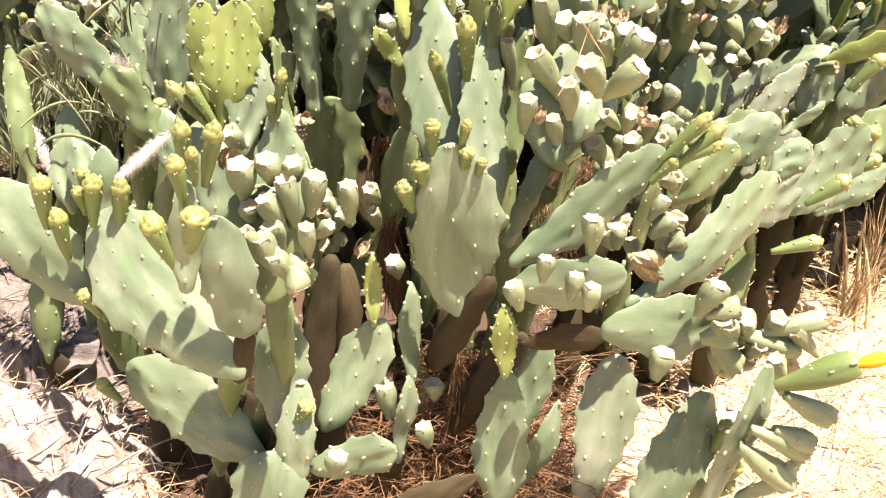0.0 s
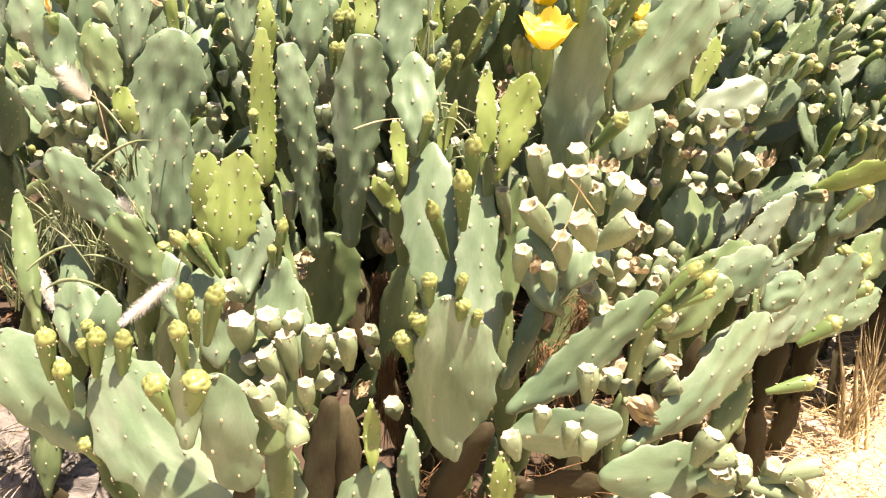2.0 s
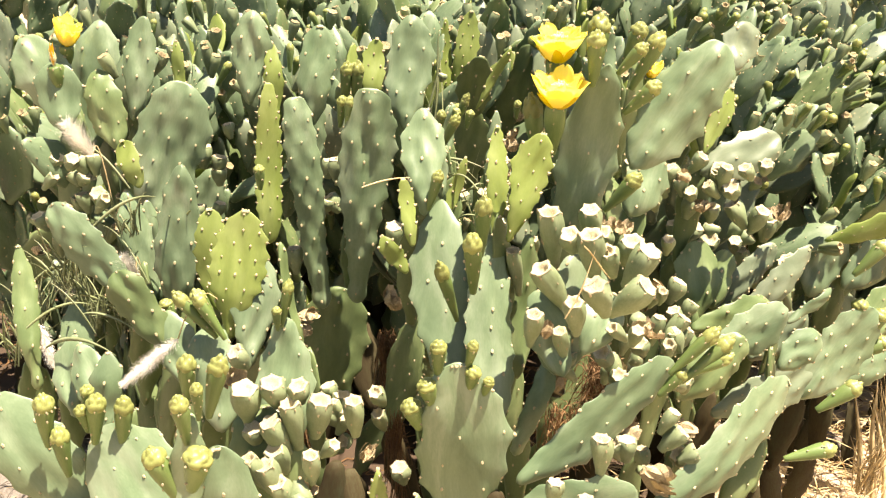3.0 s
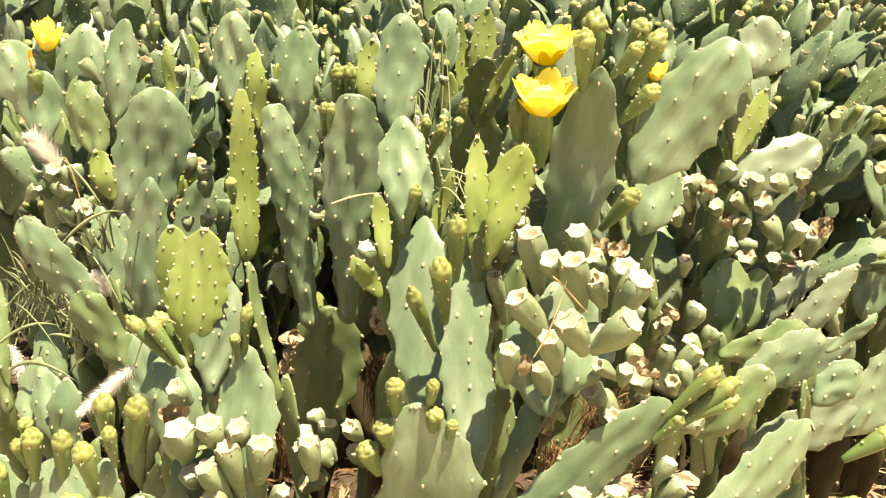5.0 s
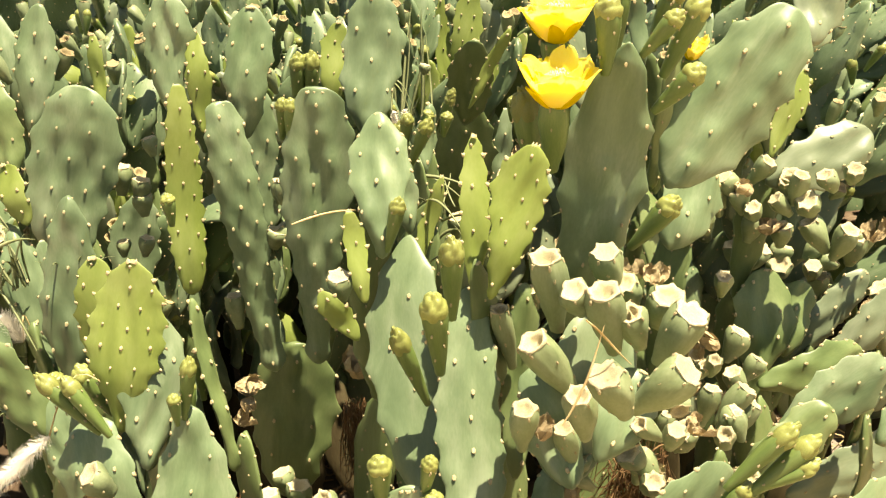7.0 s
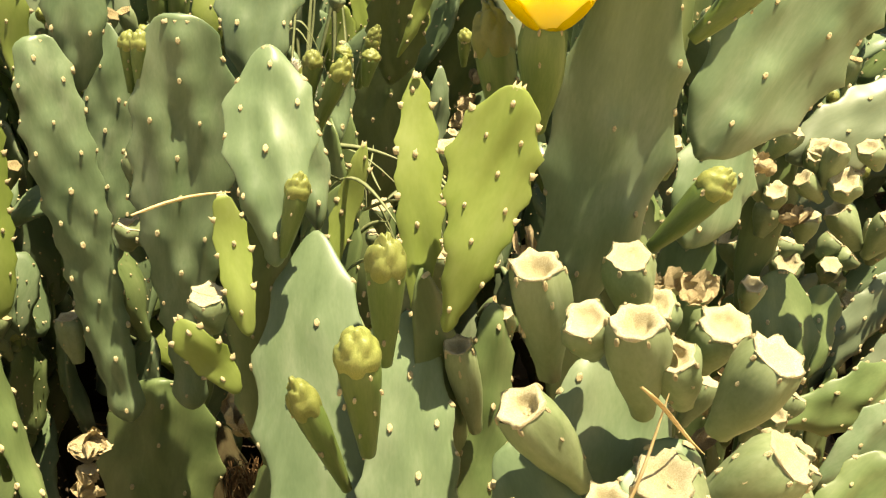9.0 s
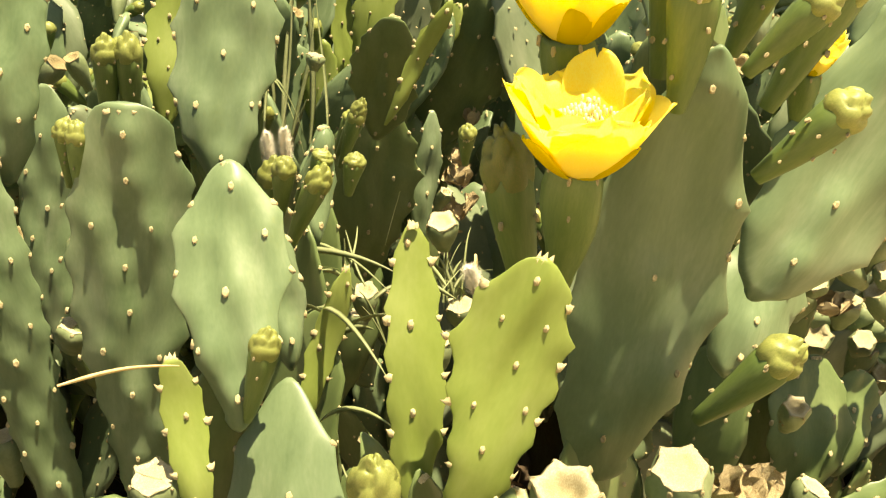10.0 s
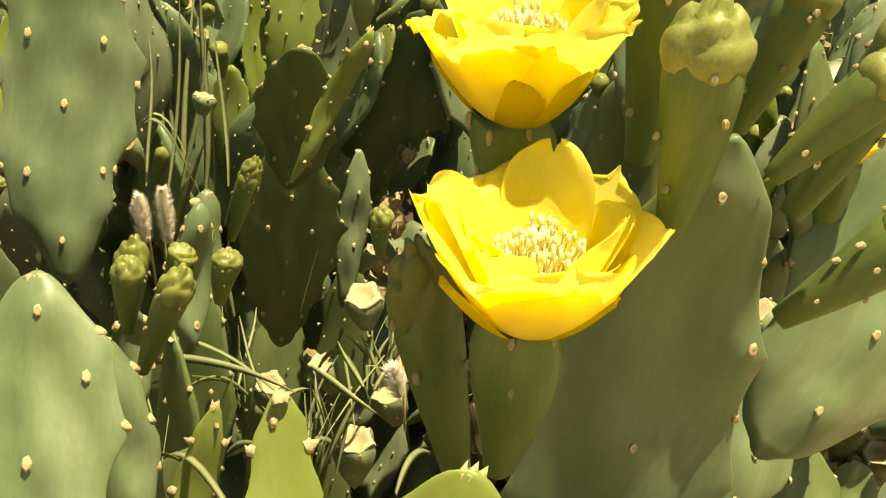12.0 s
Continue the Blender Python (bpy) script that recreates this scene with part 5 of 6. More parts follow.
pad(right, (0.788, 1.750, 0.645), (0.876, 1.780, 0.702), 0.072, 0, "sage", blunt=0.5)
prop(right, (0.788, 1.750, 0.645), 0.06, 0.03)
pad(right, (0.894, 1.900, 0.490), (1.055, 1.930, 0.676), 0.130, 0, "sage", blunt=0.5)
prop(right, (0.894, 1.900, 0.490), 0.06, 0.03)
pad(right, (1.014, 2.200, 0.584), (1.068, 2.230, 0.764), 0.115, 0, "sage", blunt=0.5)
prop(right, (1.014, 2.200, 0.584), 0.06, 0.03)
pad(right, (1.090, 2.200, 0.604), (1.205, 2.230, 0.717), 0.092, 0, "sage", blunt=0.5)
prop(right, (1.090, 2.200, 0.604), 0.06, 0.03)
pad(right, (0.772, 1.970, 0.636), (0.942, 2.000, 0.787), 0.064, 0, "blue", blunt=0.5)
prop(right, (0.772, 1.970, 0.636), 0.06, 0.03)
pad(right, (1.205, 2.250, 0.010), (1.212, 2.280, 0.265), 0.065, 30, "old", blunt=0.5)
prop(right, (1.205, 2.250, 0.010), 0.06, 0.03)
pad(right, (1.099, 2.100, 0.505), (1.211, 2.130, 0.644), 0.103, 0, "green", blunt=0.5)
prop(right, (1.099, 2.100, 0.505), 0.06, 0.03)
pad(right, (0.834, 1.850, 0.691), (0.936, 1.880, 0.744), 0.031, 20, "sage", blunt=0.5)
prop(right, (0.834, 1.850, 0.691), 0.06, 0.03)
pad(right, (0.998, 2.000, 0.439), (1.180, 2.030, 0.535), 0.076, 0, "sage", blunt=0.5)
prop(right, (0.998, 2.000, 0.439), 0.06, 0.03)
bud(right, (1.027, 1.950, 0.585), (1.076, 1.950, 0.668), 0.038)
bud(right, (1.020, 1.950, 0.559), (1.097, 1.950, 0.597), 0.038)
bud(right, (1.020, 1.950, 0.624), (1.024, 1.950, 0.693), 0.038)
bud(right, (1.010, 1.950, 0.611), (1.014, 1.950, 0.656), 0.038)
bud(right, (0.996, 1.950, 0.749), (1.060, 1.950, 0.820), 0.036)
pad(right, (0.675, 2.000, 0.953), (0.843, 2.020, 1.026), 0.092, 0, "blue", blunt=0.4, front=(0, -0.9, 0.45))
prop(right, (0.675, 2.000, 0.953), 0.07, 0.05)
pad(right, (0.678, 2.000, 0.995), (0.746, 2.050, 1.119), 0.045, 10, "lime")
pad(right, (0.719, 2.100, 1.127), (0.790, 2.120, 1.207), 0.076, 0, "sage")
prop(right, (0.719, 2.100, 1.127), 0.07, 0.05)
fruit(right, (0.518, 1.958, 0.952), (0.519, 1.934, 1.001), 0.026)
fruit(right, (0.586, 1.982, 0.884), (0.568, 1.947, 0.922), 0.031)
fruit(right, (0.576, 1.962, 0.969), (0.543, 1.929, 1.012), 0.028)
fruit(right, (0.604, 2.007, 0.925), (0.597, 2.006, 0.963), 0.036)
fruit(right, (0.789, 2.002, 0.824), (0.804, 1.976, 0.880), 0.034)
fruit(right, (0.763, 1.952, 0.956), (0.749, 1.943, 0.985), 0.029)
fruit(right, (0.782, 2.010, 0.832), (0.750, 2.010, 0.885), 0.036)
fruit(right, (0.737, 1.962, 0.916), (0.719, 1.940, 0.946), 0.036)
fruit(right, (0.587, 2.009, 0.899), (0.556, 1.983, 0.950), 0.028)
dried(right, (0.673, 1.956, 0.889), (0.668, 1.956, 0.912), 0.038)
fruit(right, (0.602, 1.979, 0.912), (0.586, 1.975, 0.960), 0.032)
fruit(right, (0.652, 1.957, 0.912), (0.638, 1.935, 0.941), 0.026)
dried(right, (0.848, 2.009, 0.848), (0.857, 2.009, 0.893), 0.030)
dried(right, (0.624, 1.957, 0.951), (0.641, 1.957, 0.972), 0.036)
fruit(right, (0.706, 1.968, 0.931), (0.714, 1.946, 0.983), 0.027)
fruit(right, (0.702, 1.993, 0.852), (0.701, 1.981, 0.894), 0.032)
fruit(right, (0.590, 2.007, 0.931), (0.571, 2.007, 0.974), 0.035)
fruit(right, (0.795, 1.973, 0.960), (0.789, 1.950, 0.991), 0.028)
fruit(right, (0.725, 2.000, 0.918), (0.697, 1.969, 0.972), 0.025)
fruit(right, (0.627, 1.974, 0.944), (0.606, 1.974, 0.976), 0.035)
fruit(right, (0.611, 1.996, 0.919), (0.593, 1.977, 0.958), 0.026)
fruit(right, (0.705, 1.961, 0.916), (0.676, 1.956, 0.946), 0.025)
fruit(right, (0.653, 1.995, 0.960), (0.675, 1.979, 0.996), 0.029)
fruit(right, (0.652, 2.001, 0.857), (0.666, 2.005, 0.895), 0.033)
fruit(right, (0.713, 2.006, 0.928), (0.709, 1.978, 0.975), 0.034)
fruit(right, (0.635, 1.963, 0.920), (0.621, 1.961, 0.958), 0.030)
dried(right, (0.523, 1.750, 0.768), (0.531, 1.750, 0.815), 0.031)
dried(right, (0.585, 1.773, 0.666), (0.581, 1.773, 0.717), 0.028)
fruit(right, (0.573, 1.771, 0.774), (0.596, 1.770, 0.817), 0.033)
dried(right, (0.553, 1.730, 0.816), (0.526, 1.730, 0.837), 0.023)
fruit(right, (0.516, 1.776, 0.754), (0.528, 1.752, 0.795), 0.025)
fruit(right, (0.592, 1.734, 0.738), (0.573, 1.725, 0.780), 0.027)
fruit(right, (0.599, 1.769, 0.742), (0.621, 1.773, 0.775), 0.029)
dried(right, (0.508, 1.743, 0.729), (0.531, 1.743, 0.759), 0.025)
fruit(right, (0.864, 2.159, 0.656), (0.835, 2.159, 0.691), 0.044)
fruit(right, (0.865, 2.152, 0.635), (0.849, 2.132, 0.703), 0.037)
fruit(right, (0.754, 2.156, 0.726), (0.743, 2.128, 0.761), 0.041)
fruit(right, (0.938, 2.123, 0.689), (0.920, 2.122, 0.717), 0.045)
dried(right, (0.900, 2.135, 0.641), (0.922, 2.135, 0.677), 0.035)
fruit(right, (0.800, 2.127, 0.732), (0.796, 2.102, 0.770), 0.030)
fruit(right, (0.791, 2.139, 0.763), (0.813, 2.138, 0.790), 0.031)
fruit(right, (0.726, 2.141, 0.652), (0.723, 2.136, 0.696), 0.038)
dried(right, (0.680, 2.127, 0.678), (0.683, 2.127, 0.731), 0.043)
fruit(right, (0.818, 2.162, 0.667), (0.818, 2.144, 0.731), 0.033)
fruit(right, (0.683, 2.148, 0.745), (0.670, 2.145, 0.796), 0.036)
fruit(right, (0.929, 2.144, 0.609), (0.927, 2.147, 0.633), 0.043)
fruit(right, (0.741, 2.157, 0.642), (0.720, 2.130, 0.687), 0.042)
fruit(right, (0.843, 2.165, 0.596), (0.794, 2.136, 0.666), 0.039)
fruit(right, (0.829, 2.136, 0.655), (0.845, 2.136, 0.683), 0.039)
fruit(right, (0.712, 2.166, 0.567), (0.731, 2.145, 0.637), 0.040)
dried(right, (0.685, 2.169, 0.569), (0.685, 2.169, 0.630), 0.033)
fruit(right, (0.700, 2.127, 0.643), (0.669, 2.103, 0.684), 0.035)
fruit(right, (0.943, 2.121, 0.584), (0.908, 2.102, 0.648), 0.030)
fruit(right, (0.745, 2.150, 0.751), (0.754, 2.154, 0.785), 0.037)
fruit(right, (0.688, 2.128, 0.755), (0.709, 2.116, 0.797), 0.041)
fruit(right, (0.807, 2.140, 0.744), (0.836, 2.135, 0.771), 0.035)
fruit(right, (0.886, 2.137, 0.774), (0.886, 2.143, 0.809), 0.040)
fruit(right, (0.724, 2.178, 0.589), (0.731, 2.172, 0.621), 0.041)
fruit(right, (0.872, 2.151, 0.748), (0.873, 2.121, 0.810), 0.041)
fruit(right, (0.680, 2.173, 0.657), (0.699, 2.169, 0.690), 0.037)
fruit(back_left, (-0.563, 1.973, 0.886), (-0.567, 1.963, 0.929), 0.026)
fruit(back_left, (-0.565, 1.936, 0.995), (-0.549, 1.912, 1.021), 0.027)
fruit(back_left, (-0.622, 1.970, 0.979), (-0.594, 1.953, 1.014), 0.030)
fruit(back_left, (-0.553, 1.952, 0.958), (-0.536, 1.943, 0.981), 0.028)
fruit(back_left, (-0.560, 1.965, 0.951), (-0.571, 1.968, 0.980), 0.031)
fruit(back_left, (-0.598, 1.967, 0.849), (-0.609, 1.971, 0.874), 0.026)
fruit(back_left, (-0.546, 1.928, 0.852), (-0.534, 1.923, 0.882), 0.025)
fruit(back_left, (-0.624, 1.944, 0.952), (-0.596, 1.939, 0.982), 0.024)
dried(back_left, (-0.568, 1.957, 0.841), (-0.573, 1.957, 0.882), 0.032)
fruit(back_left, (-0.552, 1.965, 0.932), (-0.535, 1.961, 0.968), 0.026)
fruit(back_left, (-0.519, 1.923, 0.910), (-0.485, 1.890, 0.951), 0.024)
fruit(back_left, (-0.519, 1.962, 0.913), (-0.512, 1.930, 0.946), 0.032)
fruit(left, (-0.605, 1.987, 0.675), (-0.602, 1.963, 0.729), 0.033)
fruit(left, (-0.603, 2.013, 0.635), (-0.582, 2.005, 0.668), 0.030)
dried(left, (-0.486, 1.972, 0.872), (-0.493, 1.972, 0.899), 0.029)
dried(left, (-0.675, 1.974, 0.805), (-0.652, 1.974, 0.827), 0.031)
fruit(left, (-0.658, 2.019, 0.838), (-0.670, 2.010, 0.874), 0.033)
fruit(left, (-0.631, 2.000, 0.787), (-0.617, 1.973, 0.841), 0.030)
fruit(left, (-0.617, 2.021, 0.728), (-0.588, 2.018, 0.759), 0.028)
dried(left, (-0.567, 1.971, 0.812), (-0.576, 1.971, 0.852), 0.029)
fruit(left, (-0.539, 2.007, 0.808), (-0.503, 1.979, 0.859), 0.022)
fruit(left, (-0.712, 1.994, 0.686), (-0.688, 1.979, 0.723), 0.023)
fruit(mid, (-0.126, 1.840, 0.812), (-0.130, 1.840, 0.866), 0.029)
fruit(mid, (-0.075, 1.900, 0.914), (-0.065, 1.900, 0.943), 0.034)
fruit(mid, (-0.070, 1.950, 0.967), (-0.065, 1.950, 1.003), 0.027)
dried(mid, (-0.121, 1.800, 0.733), (-0.100, 1.800, 0.735), 0.030)
dried(mid, (-0.132, 1.800, 0.668), (-0.122, 1.800, 0.690), 0.029)

# ---- behind the flowers ----

shade = thing("prickly_pear", 0.25, 2.3, 0.06, "shaded dark green prickly pear behind the flowers", "cactus", "prickly pears of the thicket")
pad(shade, (0.212, 2.195, 1.015), (0.236, 2.085, 1.169), 0.074, 0, "green", blunt=0.5)
pad(shade, (0.223, 2.020, 1.085), (0.291, 2.020, 1.204), 0.021, 20, "lime", blunt=0.5)
pad(shade, (0.185, 2.290, 0.781), (0.217, 2.180, 1.036), 0.112, 0, "green", blunt=0.5)
prop(shade, (0.185, 2.290, 0.781), 0.07, 0.03)
pad(shade, (0.274, 2.470, 0.887), (0.371, 2.360, 1.137), 0.111, 0, "green", blunt=0.5)
prop(shade, (0.274, 2.470, 0.887), 0.07, 0.03)
pad(shade, (0.258, 2.300, 0.819), (0.289, 2.300, 1.007), 0.039, 20, "sage", blunt=0.5)
prop(shade, (0.258, 2.300, 0.819), 0.07, 0.03)
pad(shade, (0.167, 2.420, 0.988), (0.175, 2.420, 1.197), 0.031, 20, "lime", blunt=0.5)
pad(shade, (0.195, 2.380, 1.035), (0.229, 2.380, 1.220), 0.056, 0, "lime", blunt=0.5)
pad(shade, (0.109, 2.620, 0.864), (0.131, 2.620, 1.175), 0.057, 20, "blue", blunt=0.5)
prop(shade, (0.109, 2.620, 0.864), 0.07, 0.03)
pad(shade, (0.260, 2.550, 1.031), (0.295, 2.440, 1.230), 0.080, 0, "green", blunt=0.5)
prop(shade, (0.260, 2.550, 1.031), 0.07, 0.03)
pad(shade, (0.523, 2.300, 0.970), (0.551, 2.300, 1.079), 0.053, 0, "sage", blunt=0.5)
prop(shade, (0.523, 2.300, 0.970), 0.07, 0.03)
pad(shade, (0.474, 1.950, 1.147), (0.464, 1.950, 1.262), 0.031, 0, "sage", blunt=0.5)
prop(shade, (0.474, 1.950, 1.147), 0.07, 0.03)
pad(shade, (0.537, 1.900, 1.177), (0.535, 1.900, 1.268), 0.033, 0, "sage", blunt=0.5)
prop(shade, (0.537, 1.900, 1.177), 0.07, 0.03)
pad(shade, (0.020, 1.850, 1.080), (0.020, 1.850, 1.143), 0.035, 0, "sage", blunt=0.5)
prop(shade, (0.020, 1.850, 1.080), 0.07, 0.03)
pad(shade, (0.141, 1.780, 1.040), (0.142, 1.780, 1.106), 0.023, 20, "sage", blunt=0.5)
prop(shade, (0.141, 1.780, 1.040), 0.07, 0.03)
pad(shade, (0.158, 1.850, 1.035), (0.179, 1.850, 1.136), 0.032, 30, "sage", blunt=0.5)
prop(shade, (0.158, 1.850, 1.035), 0.07, 0.03)
fruit(shade, (0.155, 2.050, 1.134), (0.159, 2.050, 1.149), 0.018)
fruit(shade, (0.187, 2.050, 0.836), (0.184, 2.050, 0.863), 0.024)
bud(shade, (0.316, 2.430, 0.971), (0.316, 2.418, 1.029), 0.020)
fruit(shade, (0.281, 2.050, 0.936), (0.277, 2.035, 0.975), 0.033)
fruit(shade, (0.246, 2.050, 0.870), (0.242, 2.035, 0.909), 0.025)
fruit(shade, (0.265, 2.000, 0.805), (0.263, 1.985, 0.860), 0.035)
fruit(shade, (0.305, 2.050, 0.832), (0.299, 2.035, 0.876), 0.032)
fruit(shade, (0.196, 2.000, 0.882), (0.196, 1.985, 0.920), 0.026)
fruit(shade, (0.112, 2.500, 1.003), (0.116, 2.485, 1.039), 0.028)
fruit(shade, (0.280, 2.200, 0.915), (0.292, 2.185, 0.948), 0.017)
dried(shade, (0.318, 2.250, 0.930), (0.310, 2.250, 0.960), 0.039)
dried(shade, (0.311, 2.250, 0.882), (0.305, 2.250, 0.917), 0.041)
dried(shade, (0.319, 2.250, 0.963), (0.307, 2.250, 0.979), 0.029)
dried(shade, (0.294, 2.200, 0.885), (0.296, 2.200, 0.903), 0.026)
dried(shade, (0.341, 2.400, 0.958), (0.340, 2.400, 0.983), 0.023)
dried(shade, (0.378, 2.000, 0.828), (0.366, 2.000, 0.878), 0.025)
bud(shade, (0.195, 1.760, 1.117), (0.201, 1.760, 1.149), 0.018)
bud(shade, (0.167, 1.760, 1.126), (0.183, 1.760, 1.150), 0.018)
bud(shade, (0.170, 2.100, 1.032), (0.191, 2.100, 1.075), 0.020)
bud(shade, (-0.042, 2.100, 1.039), (-0.027, 2.100, 1.067), 0.016)
bud(shade, (-0.045, 2.100, 1.090), (-0.033, 2.100, 1.142), 0.030)


# ---- dead wood on the ground ----
def dead_pad(x, y, length, width, yaw, lean, seed, mat, label):
    """A dry, crumpled, fallen pad."""
    skin, felt = pad_meshes(length, width, "old", 0.016, 0.5, 0.35, 0.6, 0.12, 0.004, 0.5, 0.007, 0.03, seed)
    bpy.data.meshes.remove(felt)
    skin.materials.clear()
    skin.materials.append(mat)
    for v in skin.vertices:
        p = v.co * 11 + Vector((seed * 3, 0, 0))
        fold = 1 - abs(noise.noise(Vector((p.x * 1.6, seed, p.z * 0.5)))) * 2
        shred = noise.noise(Vector((p.x * 6, p.y, p.z * 1.2)))
        v.co += Vector((0.02 * noise.noise(p), 0.035 * noise.noise(p + Vector((0, 9, 0))) + 0.03 * fold + 0.012 * shred, 0.03 * noise.noise(Vector((p.x * 3, 4, seed)))))
    low = min((pose(0, 0, 0, 90 + lean, 0, yaw) @ v.co).z for v in skin.vertices)
    ob = new("dead_pad", skin)
    ob.matrix_basis = pose(x, y, ground_height(x, y) - low - 0.012, 90 + lean, 0, yaw)
    return tagged(ob, label, "dead wood", "dead stems on the ground")


def dead_heap(x0, x1, y0, y1, tall, seed, mat, label):
    """A crumpled, fibrous mass of rotted cactus wood, folded and torn, with loose shreds."""
    rnd = random.Random(seed)
    ob = thing("dead_wood_heap", 0.5 * (x0 + x1), 0.5 * (y0 + y1), 0.05, label, "dead wood", "dead stems on the ground")
    n, m = 150, 190
    verts = []
    for i in range(n):
        for j in range(m):
            x, y = x0 + (x1 - x0) * j / (m - 1), y0 + (y1 - y0) * i / (n - 1)
            rim = min(1, 5 * j / (m - 1), 5 * (1 - j / (m - 1))) * min(1, 5 * i / (n - 1), 5 * (1 - i / (n - 1)))
            bend = 0.25 * noise.noise((x * 3, y * 3, seed))
            p = Vector((x * 7 + 2.5 * bend, y * 3 + bend, seed))
            lump = 0.5 + noise.noise(p * 0.7)
            fold = (1 - abs(noise.noise(p * 1.5)) * 2.2) + 0.5 * (1 - abs(noise.noise(p * 3.7)) * 2.2)
            torn = 0.35 * noise.noise(Vector((p.x * 6, p.y * 2, 3))) + 0.2 * noise.noise(Vector((p.x * 14, p.y * 4, 8)))
            z = ground_height(x, y) - 0.02 + rim * tall * (0.25 + 0.5 * lump + 0.5 * fold + 0.2 * torn)
            side = 0.025 * noise.noise(p * 2 + Vector((0, 0, 5)))
            verts.append((x + side, y + 0.03 * noise.noise(p * 2.4) - 0.05 * rim * fold * tall, z))
    faces = [(i * m + j, i * m + j + 1, i * m + m + j + 1, i * m + m + j) for i in range(n - 1) for j in range(m - 1)]
    part("wood_mass", mesh_of("wood_mass", verts, faces, [mat]), ob, Matrix())
    strips, quads = [], []
    for k in range(260):
        i, j = rnd.randrange(15, n - 15), rnd.randrange(18, m - 18)
        a = Vector(verts[i * m + j]) + Vector((0, 0, 0.004))
        t, l = rnd.gauss(1.3, 0.7), rnd.uniform(0.03, 0.12)
        blade(strips, quads, a, a + Vector((math.cos(t) * l, math.sin(t) * l, rnd.uniform(-0.01, 0.025))), rnd.uniform(0.002, 0.009), rnd.uniform(0, 0.012), seed * 300 + k, 5)
    part("shred_mat", mesh_of("shred_mat", strips, quads, [mat]), ob, Matrix(), "torn dry fibres", "stuff")


PALE = "sun-bleached crumpled dead cactus pad lying on straw"
GREY = "grey cracked dead cactus pad on the ground"
dead_heap(-1.05, -0.36, 1.18, 1.75, 0.11, 3, BLEACHED, "heap of white sun-bleached fibrous cactus wood on straw")
dead_heap(-1.25, -0.44, 1.66, 2.25, 0.10, 8, GREYWOOD, "heap of grey cracked rotting cactus wood beside grass")
rnd = random.Random(5)
for k in range(4):
    x, y = rnd.uniform(-0.92, -0.5), rnd.uniform(1.35, 1.7)
    dead_pad(x, y, rnd.uniform(0.2, 0.3), rnd.uniform(0.10, 0.16), rnd.uniform(0, 360), rnd.uniform(-16, 12), 40 + k, BLEACHED, PALE)
for k in range(4):
    x, y = rnd.uniform(-1.0, -0.56), rnd.uniform(1.75, 2.1)
    dead_pad(x, y, rnd.uniform(0.2, 0.3), rnd.uniform(0.10, 0.14), rnd.uniform(0, 360), rnd.uniform(-18, 12), 80 + k, GREYWOOD, GREY)
dead_wood(1.75, 3.05, 0.50, 1.3, 0.16, -80, 0, 21, LOG, "dark brown fallen cactus trunk propped among pads", "fallen_trunk")
dead_wood(1.25, 2.85, 0.20, 0.9, 0.14, 60, 0, 22, LOG, "dark brown fallen cactus trunk on the earth", "fallen_trunk")


# ---- the thicket behind, grown by rule ----
def joined(*meshes):
    """One mesh of several, each with its own material."""
    verts, faces, which, mats = [], [], [], []
    for k, me in enumerate(meshes):
        s = len(verts)
        verts += [v.co.copy() for v in me.vertices]
        faces += [tuple(s + i for i in p.vertices) for p in me.polygons]
        which += [k] * len(me.polygons)
        mats.append(me.materials[0])
    return mesh_of(meshes[0].name, verts, faces, mats, which)


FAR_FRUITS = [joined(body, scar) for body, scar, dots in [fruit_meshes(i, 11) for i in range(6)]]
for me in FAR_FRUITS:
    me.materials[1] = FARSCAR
FAR_BUDS = [joined(body, head) for body, head, dots in [bud_meshes(i, BUDHEAD, 7, 10) for i in range(5)]]
CROP_FRUITS = [joined(body, scar) for body, scar, dots in [fruit_meshes(i, 7) for i in range(5)]]
STOCK = []
for k in range(14):
    rnd = random.Random(300 + k)
    tone = ("sage", "sage", "green", "sage", "blue", "sage", "lime")[k % 7]
    STOCK.append((tone, pad_meshes(0.24, 0.12 if tone != "lime" else 0.07, tone, 0.018, rnd.uniform(0.5, 0.66), rnd.uniform(0.48, 0.62), 0.3, rnd.uniform(0.04, 0.28), 0.005, rnd.uniform(-0.3, 0.3), 0.026, 0.036, 900 + k, 0.0, False, True)))
    STOCK[-1] = (tone, joined(*STOCK[-1][1]))


